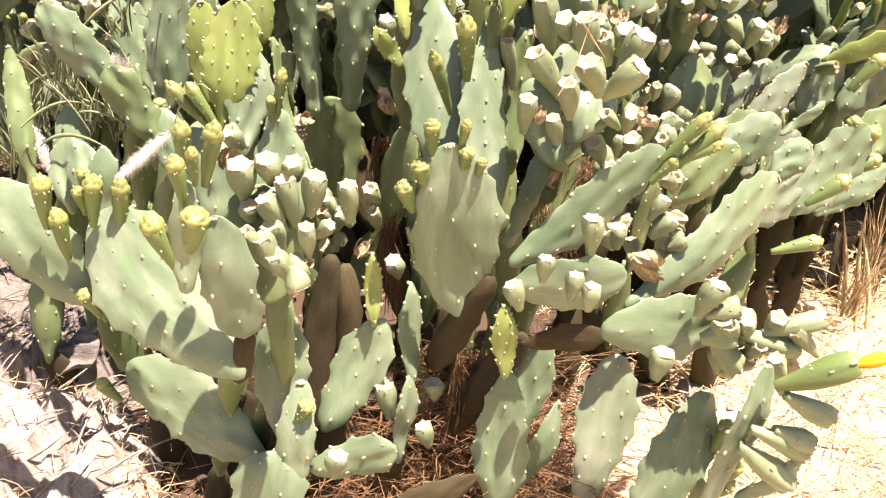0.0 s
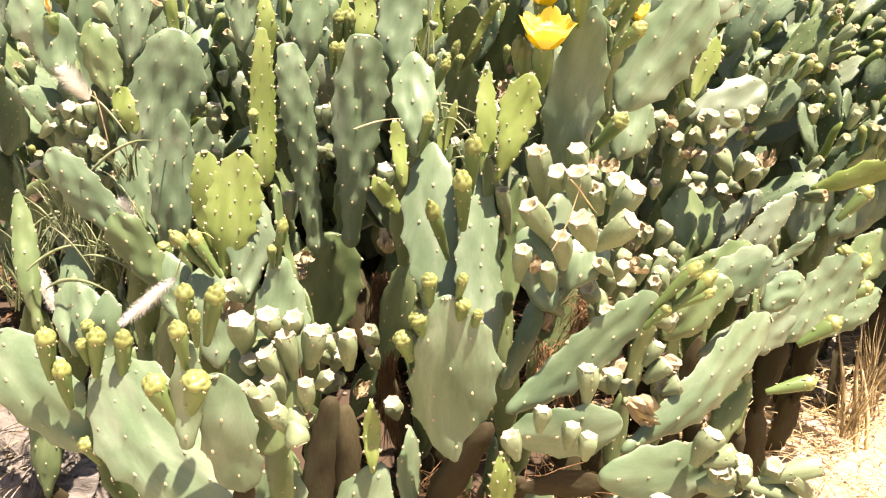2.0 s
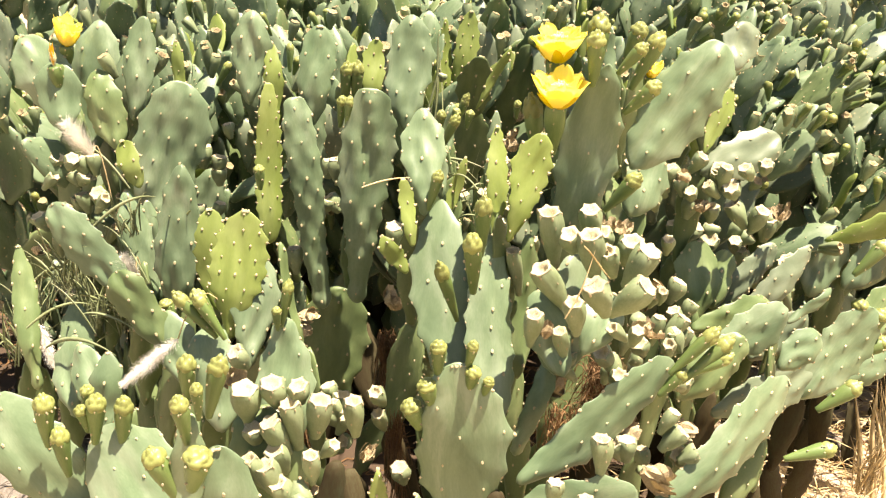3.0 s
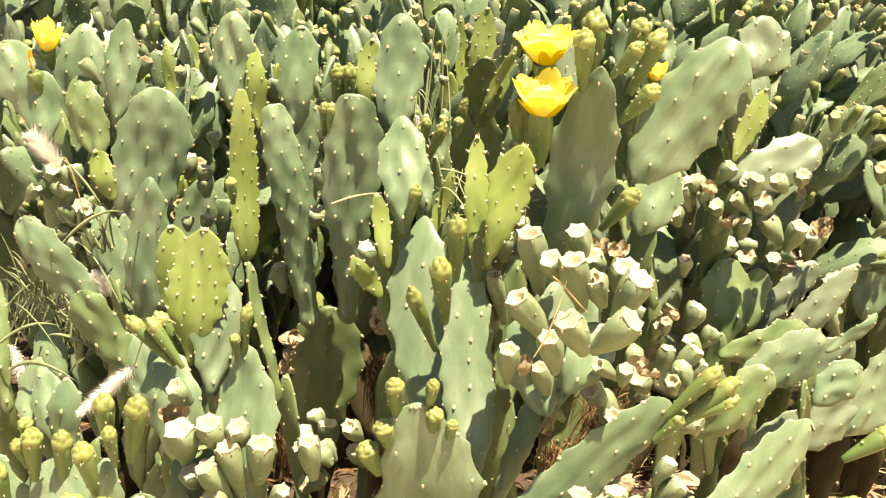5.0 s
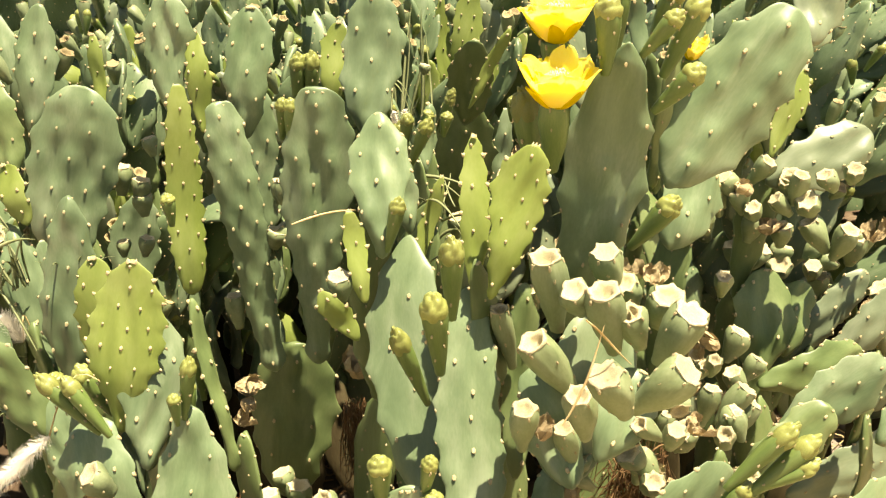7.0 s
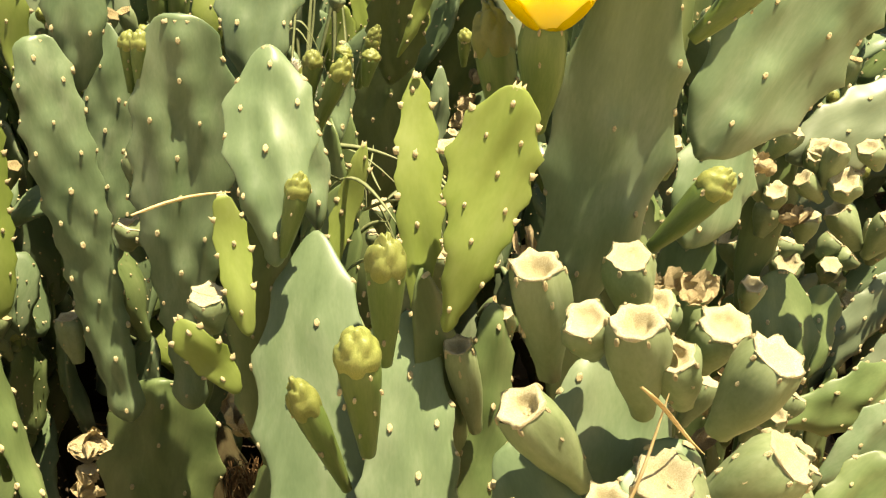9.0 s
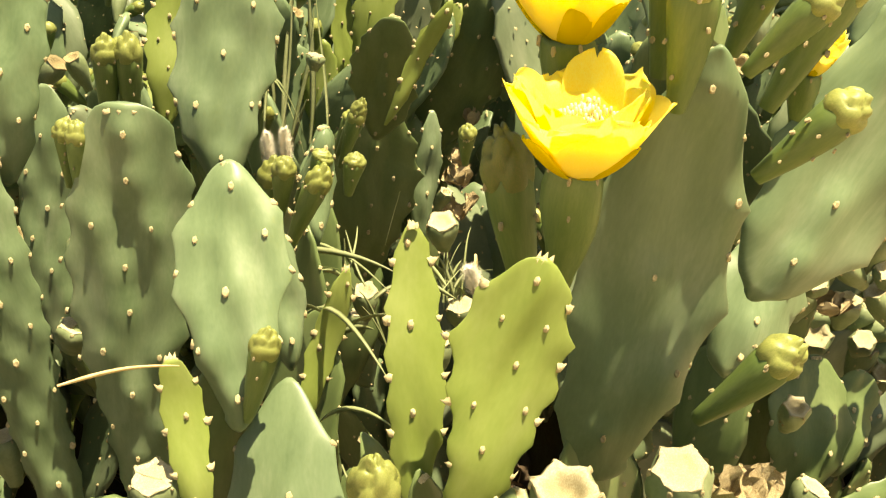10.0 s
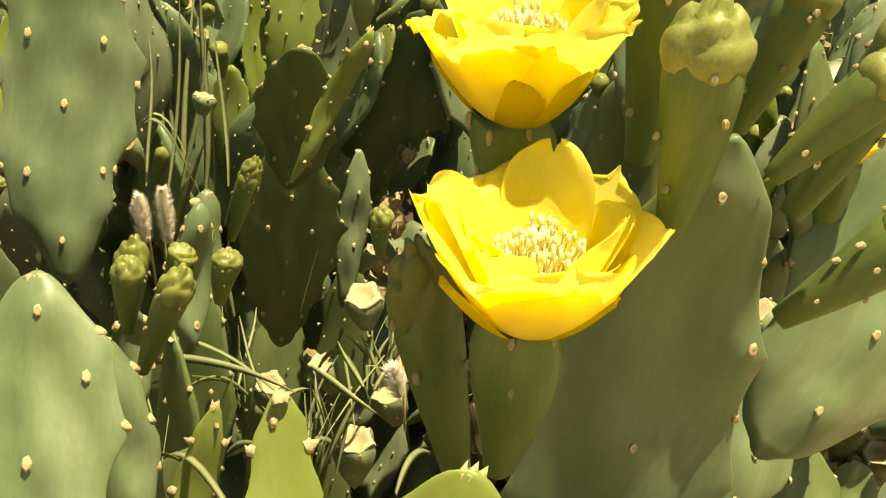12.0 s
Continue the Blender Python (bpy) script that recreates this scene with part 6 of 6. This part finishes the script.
def grow(plant, base, axis, size, depth, rnd, fruity, crop=None):
    """A pad, then one to three younger ones from its upper rim, and fruits or buds on the rest."""
    tone, skin = rnd.choice(STOCK if depth > 1 else STOCK[:6])
    tip = base + axis * size
    m = frame_of(base, tip, rnd.uniform(-75, 75), (size / 0.24 * rnd.uniform(0.75, 1.15), 1.0, size / 0.24), (rnd.uniform(-0.3, 0.3), -1, 0.5))
    part("pad", skin, plant, m)
    side, out = m.col[0].to_3d().normalized(), axis
    kids = 0 if depth >= 3 or base.z > 1.05 else rnd.choice((1, 2, 2)) if depth else rnd.choice((2, 2, 3))
    for k in range(kids):
        s = rnd.uniform(-0.35, 0.35)
        foot = base + axis * size * (0.97 - 0.3 * abs(s)) + side * s * size * 0.5
        lean = (axis + side * s * 1.6 + Vector((rnd.uniform(-0.35, 0.35) + (0.45 if fruity > 0.6 else 0), rnd.uniform(-0.35, 0.3), 0.25))).normalized()
        grow(plant, foot, lean, size * rnd.uniform(0.7, 1.0) if depth else rnd.uniform(0.2, 0.28), depth + 1, rnd, fruity, crop)
    if depth >= 2:
        for k in range(rnd.choice((2, 3, 4, 5)) if rnd.random() < fruity else rnd.choice((0, 0, 1, 2))):
            s = rnd.uniform(-0.42, 0.42)
            foot = base + axis * size * (0.97 - 0.45 * abs(s)) + side * s * size * 0.5
            lean = (axis + side * s * 2.2 + Vector((rnd.uniform(-0.4, 0.4), rnd.uniform(-0.6, 0.2), 0.4))).normalized()
            l = rnd.uniform(0.04, 0.065)
            if crop is not None:
                w = rnd.uniform(0.018, 0.027)
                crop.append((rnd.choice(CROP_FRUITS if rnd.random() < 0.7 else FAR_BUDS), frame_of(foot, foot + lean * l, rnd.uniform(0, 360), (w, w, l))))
            elif rnd.random() < 0.7:
                w = rnd.uniform(0.018, 0.027)
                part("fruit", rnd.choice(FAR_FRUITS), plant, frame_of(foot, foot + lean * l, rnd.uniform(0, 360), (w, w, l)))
            else:
                w = rnd.uniform(0.018, 0.026)
                part("bud", rnd.choice(FAR_BUDS), plant, frame_of(foot, foot + lean * l, rnd.uniform(0, 360), (w, w, l)))


def bush(x, y, tall, seed, fruity, label):
    rnd = random.Random(seed)
    plant = thing("prickly_pear", x, y, 0.06, label, "cactus", "prickly pears of the thicket")
    crop = [] if y > 3.0 else None
    for k in range(rnd.choice((2, 3))):
        foot = Vector((x + rnd.uniform(-0.12, 0.12), y + rnd.uniform(-0.12, 0.12), 0.02))
        first = Vector((rnd.uniform(-0.25, 0.25), rnd.uniform(-0.25, 0.25), 1)).normalized()
        length = tall * rnd.uniform(0.3, 0.42)
        stem(plant, foot, foot + first * length, 0.08)
        grow(plant, foot + first * length * 0.95, (first + Vector((rnd.uniform(-0.4, 0.4), rnd.uniform(-0.4, 0.2), 0))).normalized(), 0.26, 0, rnd, fruity, crop)
    if crop:
        verts, faces, which = [], [], []
        for me, m in crop:
            s = len(verts)
            verts += [m @ v.co for v in me.vertices]
            faces += [tuple(s + i for i in p.vertices) for p in me.polygons]
            which += [p.material_index + (2 if me in FAR_BUDS else 0) for p in me.polygons]
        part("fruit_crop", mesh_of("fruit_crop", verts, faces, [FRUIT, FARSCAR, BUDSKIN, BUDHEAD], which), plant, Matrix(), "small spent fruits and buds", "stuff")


rnd = random.Random(77)
for row, (y, x0, x1, gap, tall) in enumerate(((2.35, -1.15, -0.5, 0.3, 0.95), (2.4, 0.75, 1.5, 0.3, 0.85), (2.75, -1.3, 1.7, 0.32, 1.0), (3.15, -1.5, 1.9, 0.42, 1.1), (3.7, -1.8, 2.3, 0.55, 1.15), (4.4, -2.2, 2.8, 0.6, 1.25), (5.2, -2.6, 3.2, 0.45, 1.5), (6.2, -3.2, 3.8, 0.55, 1.7))):
    x = x0
    while x < x1:
        fruity = 0.95 if x > 0.45 else 0.25
        bush(x + rnd.uniform(-0.08, 0.08), y + rnd.uniform(-0.1, 0.1), tall * rnd.uniform(0.85, 1.1), rnd.randrange(9999), fruity,
             "dense prickly pear covered in pale spent fruits" if fruity > 0.6 else "dense grey-green prickly pear behind the flowers")
        x += gap


for k in range(6):
    bush(-0.5 + 0.25 * k + rnd.uniform(-0.05, 0.05), 2.5 + rnd.uniform(-0.08, 0.08), rnd.uniform(0.75, 0.95), 700 + k, 0.1, "dense grey-green prickly pear behind the flowers")

for x, y, tall in ((0.35, 3.1, 1.05), (0.62, 3.35, 1.1), (0.1, 3.4, 1.1), (0.85, 3.0, 0.95), (0.5, 3.9, 1.2), (-0.2, 3.05, 1.05), (-0.6, 3.0, 1.0), (0.2, 4.4, 1.3), (0.8, 4.5, 1.3), (-0.5, 4.0, 1.2)):
    bush(x, y, tall, int(900 + 37 * x + 11 * y), 0.35, "dense grey-green prickly pear behind the flowers")

# fruit-laden growth at the right
far = random.Random(31)
for k in range(9):
    bush(1.2 + 0.08 * k + far.uniform(-0.05, 0.05), 2.7 + 0.1 * (k % 4) + far.uniform(-0.05, 0.05), far.uniform(0.5, 0.7), 800 + k, 1.0, "dense prickly pear covered in pale spent fruits")

# low growth deep in the thicket
for k in range(20):
    x, y = rnd.uniform(-0.75, 0.95), rnd.uniform(2.1, 2.6)
    if -0.45 < x < 0.12:
        y += 0.45
    plant = thing("prickly_pear", x, y, 0.06, "low shaded prickly pear deep in the thicket", "cactus", "prickly pears of the thicket")
    low = random.Random(500 + k)
    for i in range(3):
        foot = Vector((x + low.uniform(-0.08, 0.08), y + low.uniform(-0.08, 0.08), 0.02))
        up = Vector((low.uniform(-0.35, 0.35), low.uniform(-0.3, 0.3), 1)).normalized()
        stem(plant, foot, foot + up * 0.16, 0.07)
        grow(plant, foot + up * 0.15, up, low.uniform(0.2, 0.26), 1, low, 0.2)


# ---- grasses ----
def grass_tuft(x, y, z, count, height, spread, seed, mat=GRASS, label="loose tuft of narrow green grass among pads", width=0.007):
    rnd = random.Random(seed)
    verts, faces = [], []
    for i in range(count):
        a, r = rnd.uniform(0, 6.28), spread * rnd.random()
        foot = Vector((rnd.uniform(-0.02, 0.02), rnd.uniform(-0.02, 0.02), 0))
        top = Vector((math.cos(a) * r, math.sin(a) * r, height * rnd.uniform(0.5, 1.1)))
        blade(verts, faces, foot, top, width * rnd.uniform(0.5, 1.2), 0.25 * r, seed * 100 + i)
    ob = new("grass_tuft", mesh_of("grass_tuft", verts, faces, [mat]))
    ob.location = (x, y, z)
    return tagged(ob, label, "grass", "grass tufts in the thicket", "stuff")


def bent_blade(points, width, seed, mat=GRASS, label="single long grass blade caught across the pads"):
    verts, faces = [], []
    a, b, sag = points
    blade(verts, faces, Vector((0, 0, 0)), Vector(b) - Vector(a), width, sag, seed, 10)
    ob = new("long_grass", mesh_of("long_grass", verts, faces, [mat]))
    ob.location = a
    return tagged(ob, label, "grass", "grass tufts in the thicket")


def seed_head(base, tip, stalk_foot, radius, seed):
    """A bristly white grass spike on its bent stalk."""
    rnd = random.Random(seed)
    base, tip, foot = Vector(base), Vector(tip), Vector(stalk_foot)
    ob = thing("grass_seed_head", foot.x, foot.y, foot.z, "fluffy white bristly grass seed head on a thin stalk", "grass")
    verts, faces = [], []
    s = 0
    for i in range(9):
        u = i / 8
        p = foot.lerp(base, u) + Vector((0, 0, 0.06 * math.sin(math.pi * u)))
        verts += [p + Vector((0.0011 * math.cos(k * 1.571), 0.0011 * math.sin(k * 1.571), 0)) - foot for k in range(4)]
    faces = tube((9, 4))
    part("stalk", mesh_of("stalk", verts, faces, [STRAW]), ob, Matrix.Translation(foot), "thin straw-coloured stalk")
    verts, faces = [], []
    axis = tip - base
    a = axis.orthogonal().normalized()
    b = axis.normalized().cross(a)
    for i in range(900):
        u, t = rnd.random(), rnd.uniform(0, 6.28)
        out = a * math.cos(t) + b * math.sin(t)
        r = 1.25 * radius * (0.35 + 0.65 * math.sin(math.pi * min(1, 0.12 + 0.85 * u)) ** 0.7) * rnd.uniform(0.6, 1.25)
        p = base + axis * u - base
        q = p + out * r + axis.normalized() * r * rnd.uniform(0.3, 1.1)
        w = axis.normalized().cross(out) * 0.0005
        s = len(verts)
        verts += [p - w, p + w, p + out * 0.0006, q]
        faces += [(s, s + 1, s + 3), (s + 1, s + 2, s + 3), (s + 2, s, s + 3)]
    part("spike", mesh_of("spike", verts, faces, [PLUME], None, False), ob, Matrix.Translation(base), "white bristles", "stuff")


def fibre_clump(top, wide, tall, count, seed):
    """Dead brown fibres that hang from a crook of the stems."""
    rnd = random.Random(seed)
    verts, faces = [], []
    for i in range(count):
        a = Vector((rnd.uniform(-0.5, 0.5) * wide, rnd.uniform(-0.5, 0.5) * wide, rnd.uniform(-0.1, 0.15) * tall))
        b = Vector((rnd.uniform(-0.9, 0.9) * wide, rnd.uniform(-0.6, 0.6) * wide, -tall * rnd.uniform(0.3, 1.0)))
        blade(verts, faces, a, b, 0.0022 * rnd.uniform(0.4, 1.2), rnd.uniform(-0.04, 0.04), seed * 50 + i, 5)
    ob = new("fibre_clump", mesh_of("fibre_clump", verts, faces, [FIBRE]))
    ob.location = top
    return tagged(ob, "hanging clump of dead brown fibres on the stems", "dry fibres", "dry fibre clumps", "stuff")
bent_blade(((0.113, 1.900, 1.011), (0.226, 1.850, 0.982), 0.03), 0.0071, 591, GRASS)
bent_blade(((0.114, 1.880, 0.992), (0.172, 1.900, 0.979), 0.02), 0.0061, 592, GRASS)
bent_blade(((0.170, 1.900, 0.912), (0.207, 1.850, 0.956), 0.01), 0.0056, 593, GRASS)
bent_blade(((0.188, 1.900, 0.965), (0.139, 1.800, 1.008), 0.02), 0.0037, 594, GRASS)
bent_blade(((0.255, 2.050, 0.918), (0.269, 1.950, 0.883), 0.01), 0.0077, 595, GRASS)
bent_blade(((0.237, 2.000, 0.926), (0.281, 1.950, 0.917), 0.03), 0.0073, 596, GRASS)
bent_blade(((0.294, 2.000, 0.934), (0.240, 1.900, 0.918), 0.0), 0.0047, 597, GRASS)
bent_blade(((0.059, 2.300, 0.861), (0.085, 2.400, 1.183), 0.0), 0.0081, 598, GRASS)
bent_blade(((0.069, 2.300, 0.868), (0.088, 2.350, 1.122), 0.0), 0.0061, 599, GRASS)
bent_blade(((0.085, 2.300, 0.860), (0.118, 2.400, 1.188), 0.0), 0.0136, 600, GRASS)
bent_blade(((0.030, 2.350, 0.847), (0.111, 2.400, 1.149), 0.0), 0.0056, 601, GRASS)
bent_blade(((0.122, 2.350, 0.865), (0.137, 2.200, 1.097), 0.02), 0.0071, 602, GRASS)
bent_blade(((0.072, 2.200, 1.072), (0.127, 2.200, 0.985), 0.05), 0.0040, 603, GRASS)
bent_blade(((0.092, 2.200, 0.941), (0.131, 2.200, 1.061), 0.0), 0.0134, 604, GRASS)
bent_blade(((0.218, 2.150, 0.897), (0.236, 2.150, 0.962), 0.0), 0.0030, 605, GRASS)
bent_blade(((0.022, 1.600, 1.066), (0.101, 1.580, 1.085), 0.0), 0.0021, 606, STRAW)
bent_blade(((0.142, 1.720, 1.046), (0.181, 1.720, 1.034), 0.01), 0.0044, 607, GRASS)
bent_blade(((0.146, 1.750, 1.016), (0.226, 1.650, 1.028), 0.03), 0.0046, 608, GRASS)
bent_blade(((0.165, 1.700, 0.957), (0.225, 1.650, 0.988), 0.02), 0.0035, 609, GRASS)
bent_blade(((0.311, 1.300, 0.976), (0.353, 1.310, 1.069), 0.0), 0.0017, 610, STRAW)
bent_blade(((0.331, 1.300, 1.079), (0.382, 1.330, 1.021), 0.0), 0.0021, 611, STRAW)
bent_blade(((0.183, 1.700, 0.922), (0.205, 1.650, 0.858), 0.0), 0.0030, 612, GRASS)
bent_blade(((0.123, 1.840, 1.043), (0.229, 1.800, 1.027), 0.004), 0.0053, 700, GRASS)
bent_blade(((0.117, 1.860, 1.001), (0.180, 1.840, 1.018), 0.006), 0.0060, 701, GRASS)
bent_blade(((0.184, 1.800, 0.987), (0.225, 1.800, 0.992), 0.004), 0.0043, 702, GRASS)
bent_blade(((0.235, 1.900, 0.986), (0.282, 1.850, 0.981), 0.003), 0.0056, 703, GRASS)
bent_blade(((0.108, 2.100, 1.038), (0.133, 2.150, 1.214), 0), 0.0058, 704, GRASS)
bent_blade(((0.132, 2.120, 1.035), (0.158, 2.150, 1.218), 0), 0.0069, 705, GRASS)
bent_blade(((0.128, 2.100, 1.048), (0.149, 2.120, 1.182), 0), 0.0043, 706, GRASS)
bent_blade(((0.097, 2.100, 1.108), (0.136, 2.100, 1.053), 0.03), 0.0039, 707, GRASS)
bent_blade(((0.154, 2.150, 1.033), (0.156, 2.200, 1.174), 0), 0.0052, 708, GRASS)
bent_blade(((0.100, 2.100, 1.055), (0.096, 2.150, 1.176), 0), 0.0034, 709, GRASS)
bent_blade(((0.134, 1.820, 0.991), (0.158, 1.800, 0.974), 0), 0.0043, 710, GRASS)
bent_blade(((0.121, 1.880, 1.029), (0.131, 1.840, 0.991), 0), 0.0030, 711, GRASS)
bent_blade(((0.272, 1.900, 0.966), (0.257, 1.950, 0.981), 0), 0.0043, 712, GRASS)
bent_blade(((0.281, 1.900, 0.965), (0.300, 1.950, 0.958), 0), 0.0039, 713, GRASS)
bent_blade(((0.202, 1.900, 0.970), (0.180, 1.950, 1.005), 0), 0.0030, 714, GRASS)
bent_blade(((0.186, 1.900, 0.971), (0.188, 1.980, 0.996), 0), 0.0026, 715, GRASS)
bent_blade(((0.173, 1.920, 0.983), (0.165, 1.980, 0.999), 0), 0.0026, 716, GRASS)
bent_blade(((0.207, 1.880, 0.968), (0.234, 1.900, 0.968), 0.006), 0.0041, 717, GRASS)
bent_blade(((0.340, 1.900, 0.949), (0.361, 1.900, 0.960), 0.0), 0.0030, 718, GRASS)
bent_blade(((0.150, 1.750, 0.997), (0.153, 1.800, 1.025), 0), 0.0030, 719, GRASS)
bent_blade(((0.289, 1.750, 0.986), (0.314, 1.800, 0.981), 0.01), 0.0064, 720, GRASS)
bent_blade(((0.239, 1.850, 0.958), (0.255, 1.900, 0.962), 0), 0.0033, 721, GRASS)
bent_blade(((-0.525, 1.600, 0.778), (-0.387, 1.550, 0.797), 0.03), 0.0070, 722, GRASS)
bent_blade(((-0.488, 1.750, 0.928), (-0.336, 1.700, 1.015), 0.03), 0.0064, 723, GRASS)
bent_blade(((-0.574, 1.650, 0.802), (-0.452, 1.650, 0.832), 0.02), 0.0055, 724, GRASS)
bent_blade(((-0.446, 1.620, 0.797), (-0.518, 1.650, 0.883), 0.02), 0.0054, 725, GRASS)
bent_blade(((-0.394, 1.750, 1.017), (-0.480, 1.800, 1.080), 0.02), 0.0056, 726, GRASS)
bent_blade(((-0.528, 1.700, 0.859), (-0.578, 1.750, 0.970), 0.02), 0.0075, 727, GRASS)
bent_blade(((-0.364, 1.700, 0.857), (-0.455, 1.750, 0.948), 0.02), 0.0056, 728, GRASS)
bent_blade(((-0.473, 1.650, 0.822), (-0.361, 1.600, 0.808), 0.02), 0.0054, 729, GRASS)
bent_blade(((-0.587, 1.750, 0.729), (-0.409, 1.750, 0.795), 0.02), 0.0073, 730, GRASS)
bent_blade(((-0.568, 1.800, 0.749), (-0.489, 1.850, 0.860), 0.03), 0.0075, 731, GRASS)
bent_blade(((-0.547, 1.900, 0.798), (-0.671, 1.850, 0.748), 0.03), 0.0088, 732, GRASS)
bent_blade(((-0.443, 1.800, 0.799), (-0.461, 1.850, 0.903), 0.02), 0.0063, 733, GRASS)
bent_blade(((1.189, 2.100, 0.038), (1.207, 2.150, 0.363), 0.0), 0.0139, 734, STRAW)
bent_blade(((1.239, 2.100, 0.003), (1.178, 2.150, 0.333), 0.0), 0.0126, 735, STRAW)
bent_blade(((1.148, 2.100, 0.106), (1.142, 2.150, 0.379), 0), 0.0124, 736, STRAW)
grass_tuft(0.164, 1.950, 0.937, 14, 0.054, 0.029, 613, GRASS, width=0.005)
grass_tuft(0.289, 2.050, 0.868, 16, 0.067, 0.050, 614, GRASS, width=0.005)
grass_tuft(0.141, 2.100, 0.927, 16, 0.096, 0.034, 615, GRASS, width=0.005)
grass_tuft(0.238, 1.950, 0.861, 16, 0.076, 0.051, 616, GRASS, width=0.005)
grass_tuft(-0.519, 1.800, 0.720, 18, 0.119, 0.097, 617, GRASS, width=0.005)
grass_tuft(-0.548, 1.800, 0.799, 18, 0.095, 0.095, 618, GRASS, width=0.005)
grass_tuft(-0.613, 1.800, 0.732, 18, 0.129, 0.097, 619, GRASS, width=0.005)
grass_tuft(-0.446, 1.800, 0.708, 18, 0.087, 0.097, 620, GRASS, width=0.005)
grass_tuft(-0.662, 1.800, 0.650, 18, 0.132, 0.099, 621, GRASS, width=0.005)
grass_tuft(-0.559, 1.800, 0.613, 18, 0.100, 0.100, 622, GRASS, width=0.005)
grass_tuft(-0.403, 1.750, 0.931, 14, 0.078, 0.069, 623, GRASS, width=0.005)
grass_tuft(-0.520, 1.750, 0.844, 14, 0.080, 0.071, 624, GRASS, width=0.005)
grass_tuft(-0.530, 1.750, 0.701, 14, 0.074, 0.074, 625, GRASS, width=0.005)
grass_tuft(-0.461, 1.750, 0.764, 14, 0.072, 0.072, 626, GRASS, width=0.005)
grass_tuft(-0.324, 1.750, 0.921, 14, 0.078, 0.069, 627, GRASS, width=0.005)
grass_tuft(1.264, 2.200, 0.110, 60, 0.247, 0.102, 628, STRAW, "dry yellow grass clump at the thicket edge", width=0.005)
grass_tuft(1.176, 2.100, 0.105, 40, 0.183, 0.084, 629, STRAW, "dry yellow grass clump at the thicket edge", width=0.004)
seed_head((-0.270, 1.500, 0.848), (-0.367, 1.500, 0.765), (-0.188, 1.530, 0.872), 0.0127, 630)
seed_head((-0.451, 1.750, 1.077), (-0.489, 1.750, 1.134), (-0.437, 1.780, 0.966), 0.0201, 631)
seed_head((0.113, 1.980, 1.054), (0.112, 1.980, 1.094), (0.111, 2.010, 1.003), 0.0061, 632)
seed_head((0.126, 2.000, 1.045), (0.127, 2.000, 1.091), (0.117, 2.030, 0.988), 0.0063, 633)
seed_head((-0.394, 1.720, 0.859), (-0.414, 1.720, 0.897), (-0.389, 1.750, 0.804), 0.0173, 634)
seed_head((0.300, 1.900, 0.957), (0.296, 1.900, 0.984), (0.306, 1.930, 0.905), 0.0083, 635)
seed_head((-0.571, 1.700, 0.777), (-0.561, 1.700, 0.694), (-0.596, 1.730, 0.803), 0.0122, 636)
fibre_clump((0.050, 1.760, 0.709), 0.036, 0.135, 110, 637)
fibre_clump((0.062, 1.800, 0.681), 0.033, 0.131, 70, 638)
fibre_clump((0.066, 1.600, 0.624), 0.030, 0.202, 90, 639)
fibre_clump((0.206, 1.380, 0.482), 0.056, 0.160, 150, 640)
fibre_clump((0.359, 1.600, 0.644), 0.060, 0.111, 110, 641)
fibre_clump((-0.111, 1.700, 0.599), 0.027, 0.099, 60, 642)
fibre_clump((0.429, 1.600, 0.734), 0.075, 0.110, 160, 643)
fibre_clump((0.143, 1.740, 0.739), 0.023, 0.079, 60, 644)
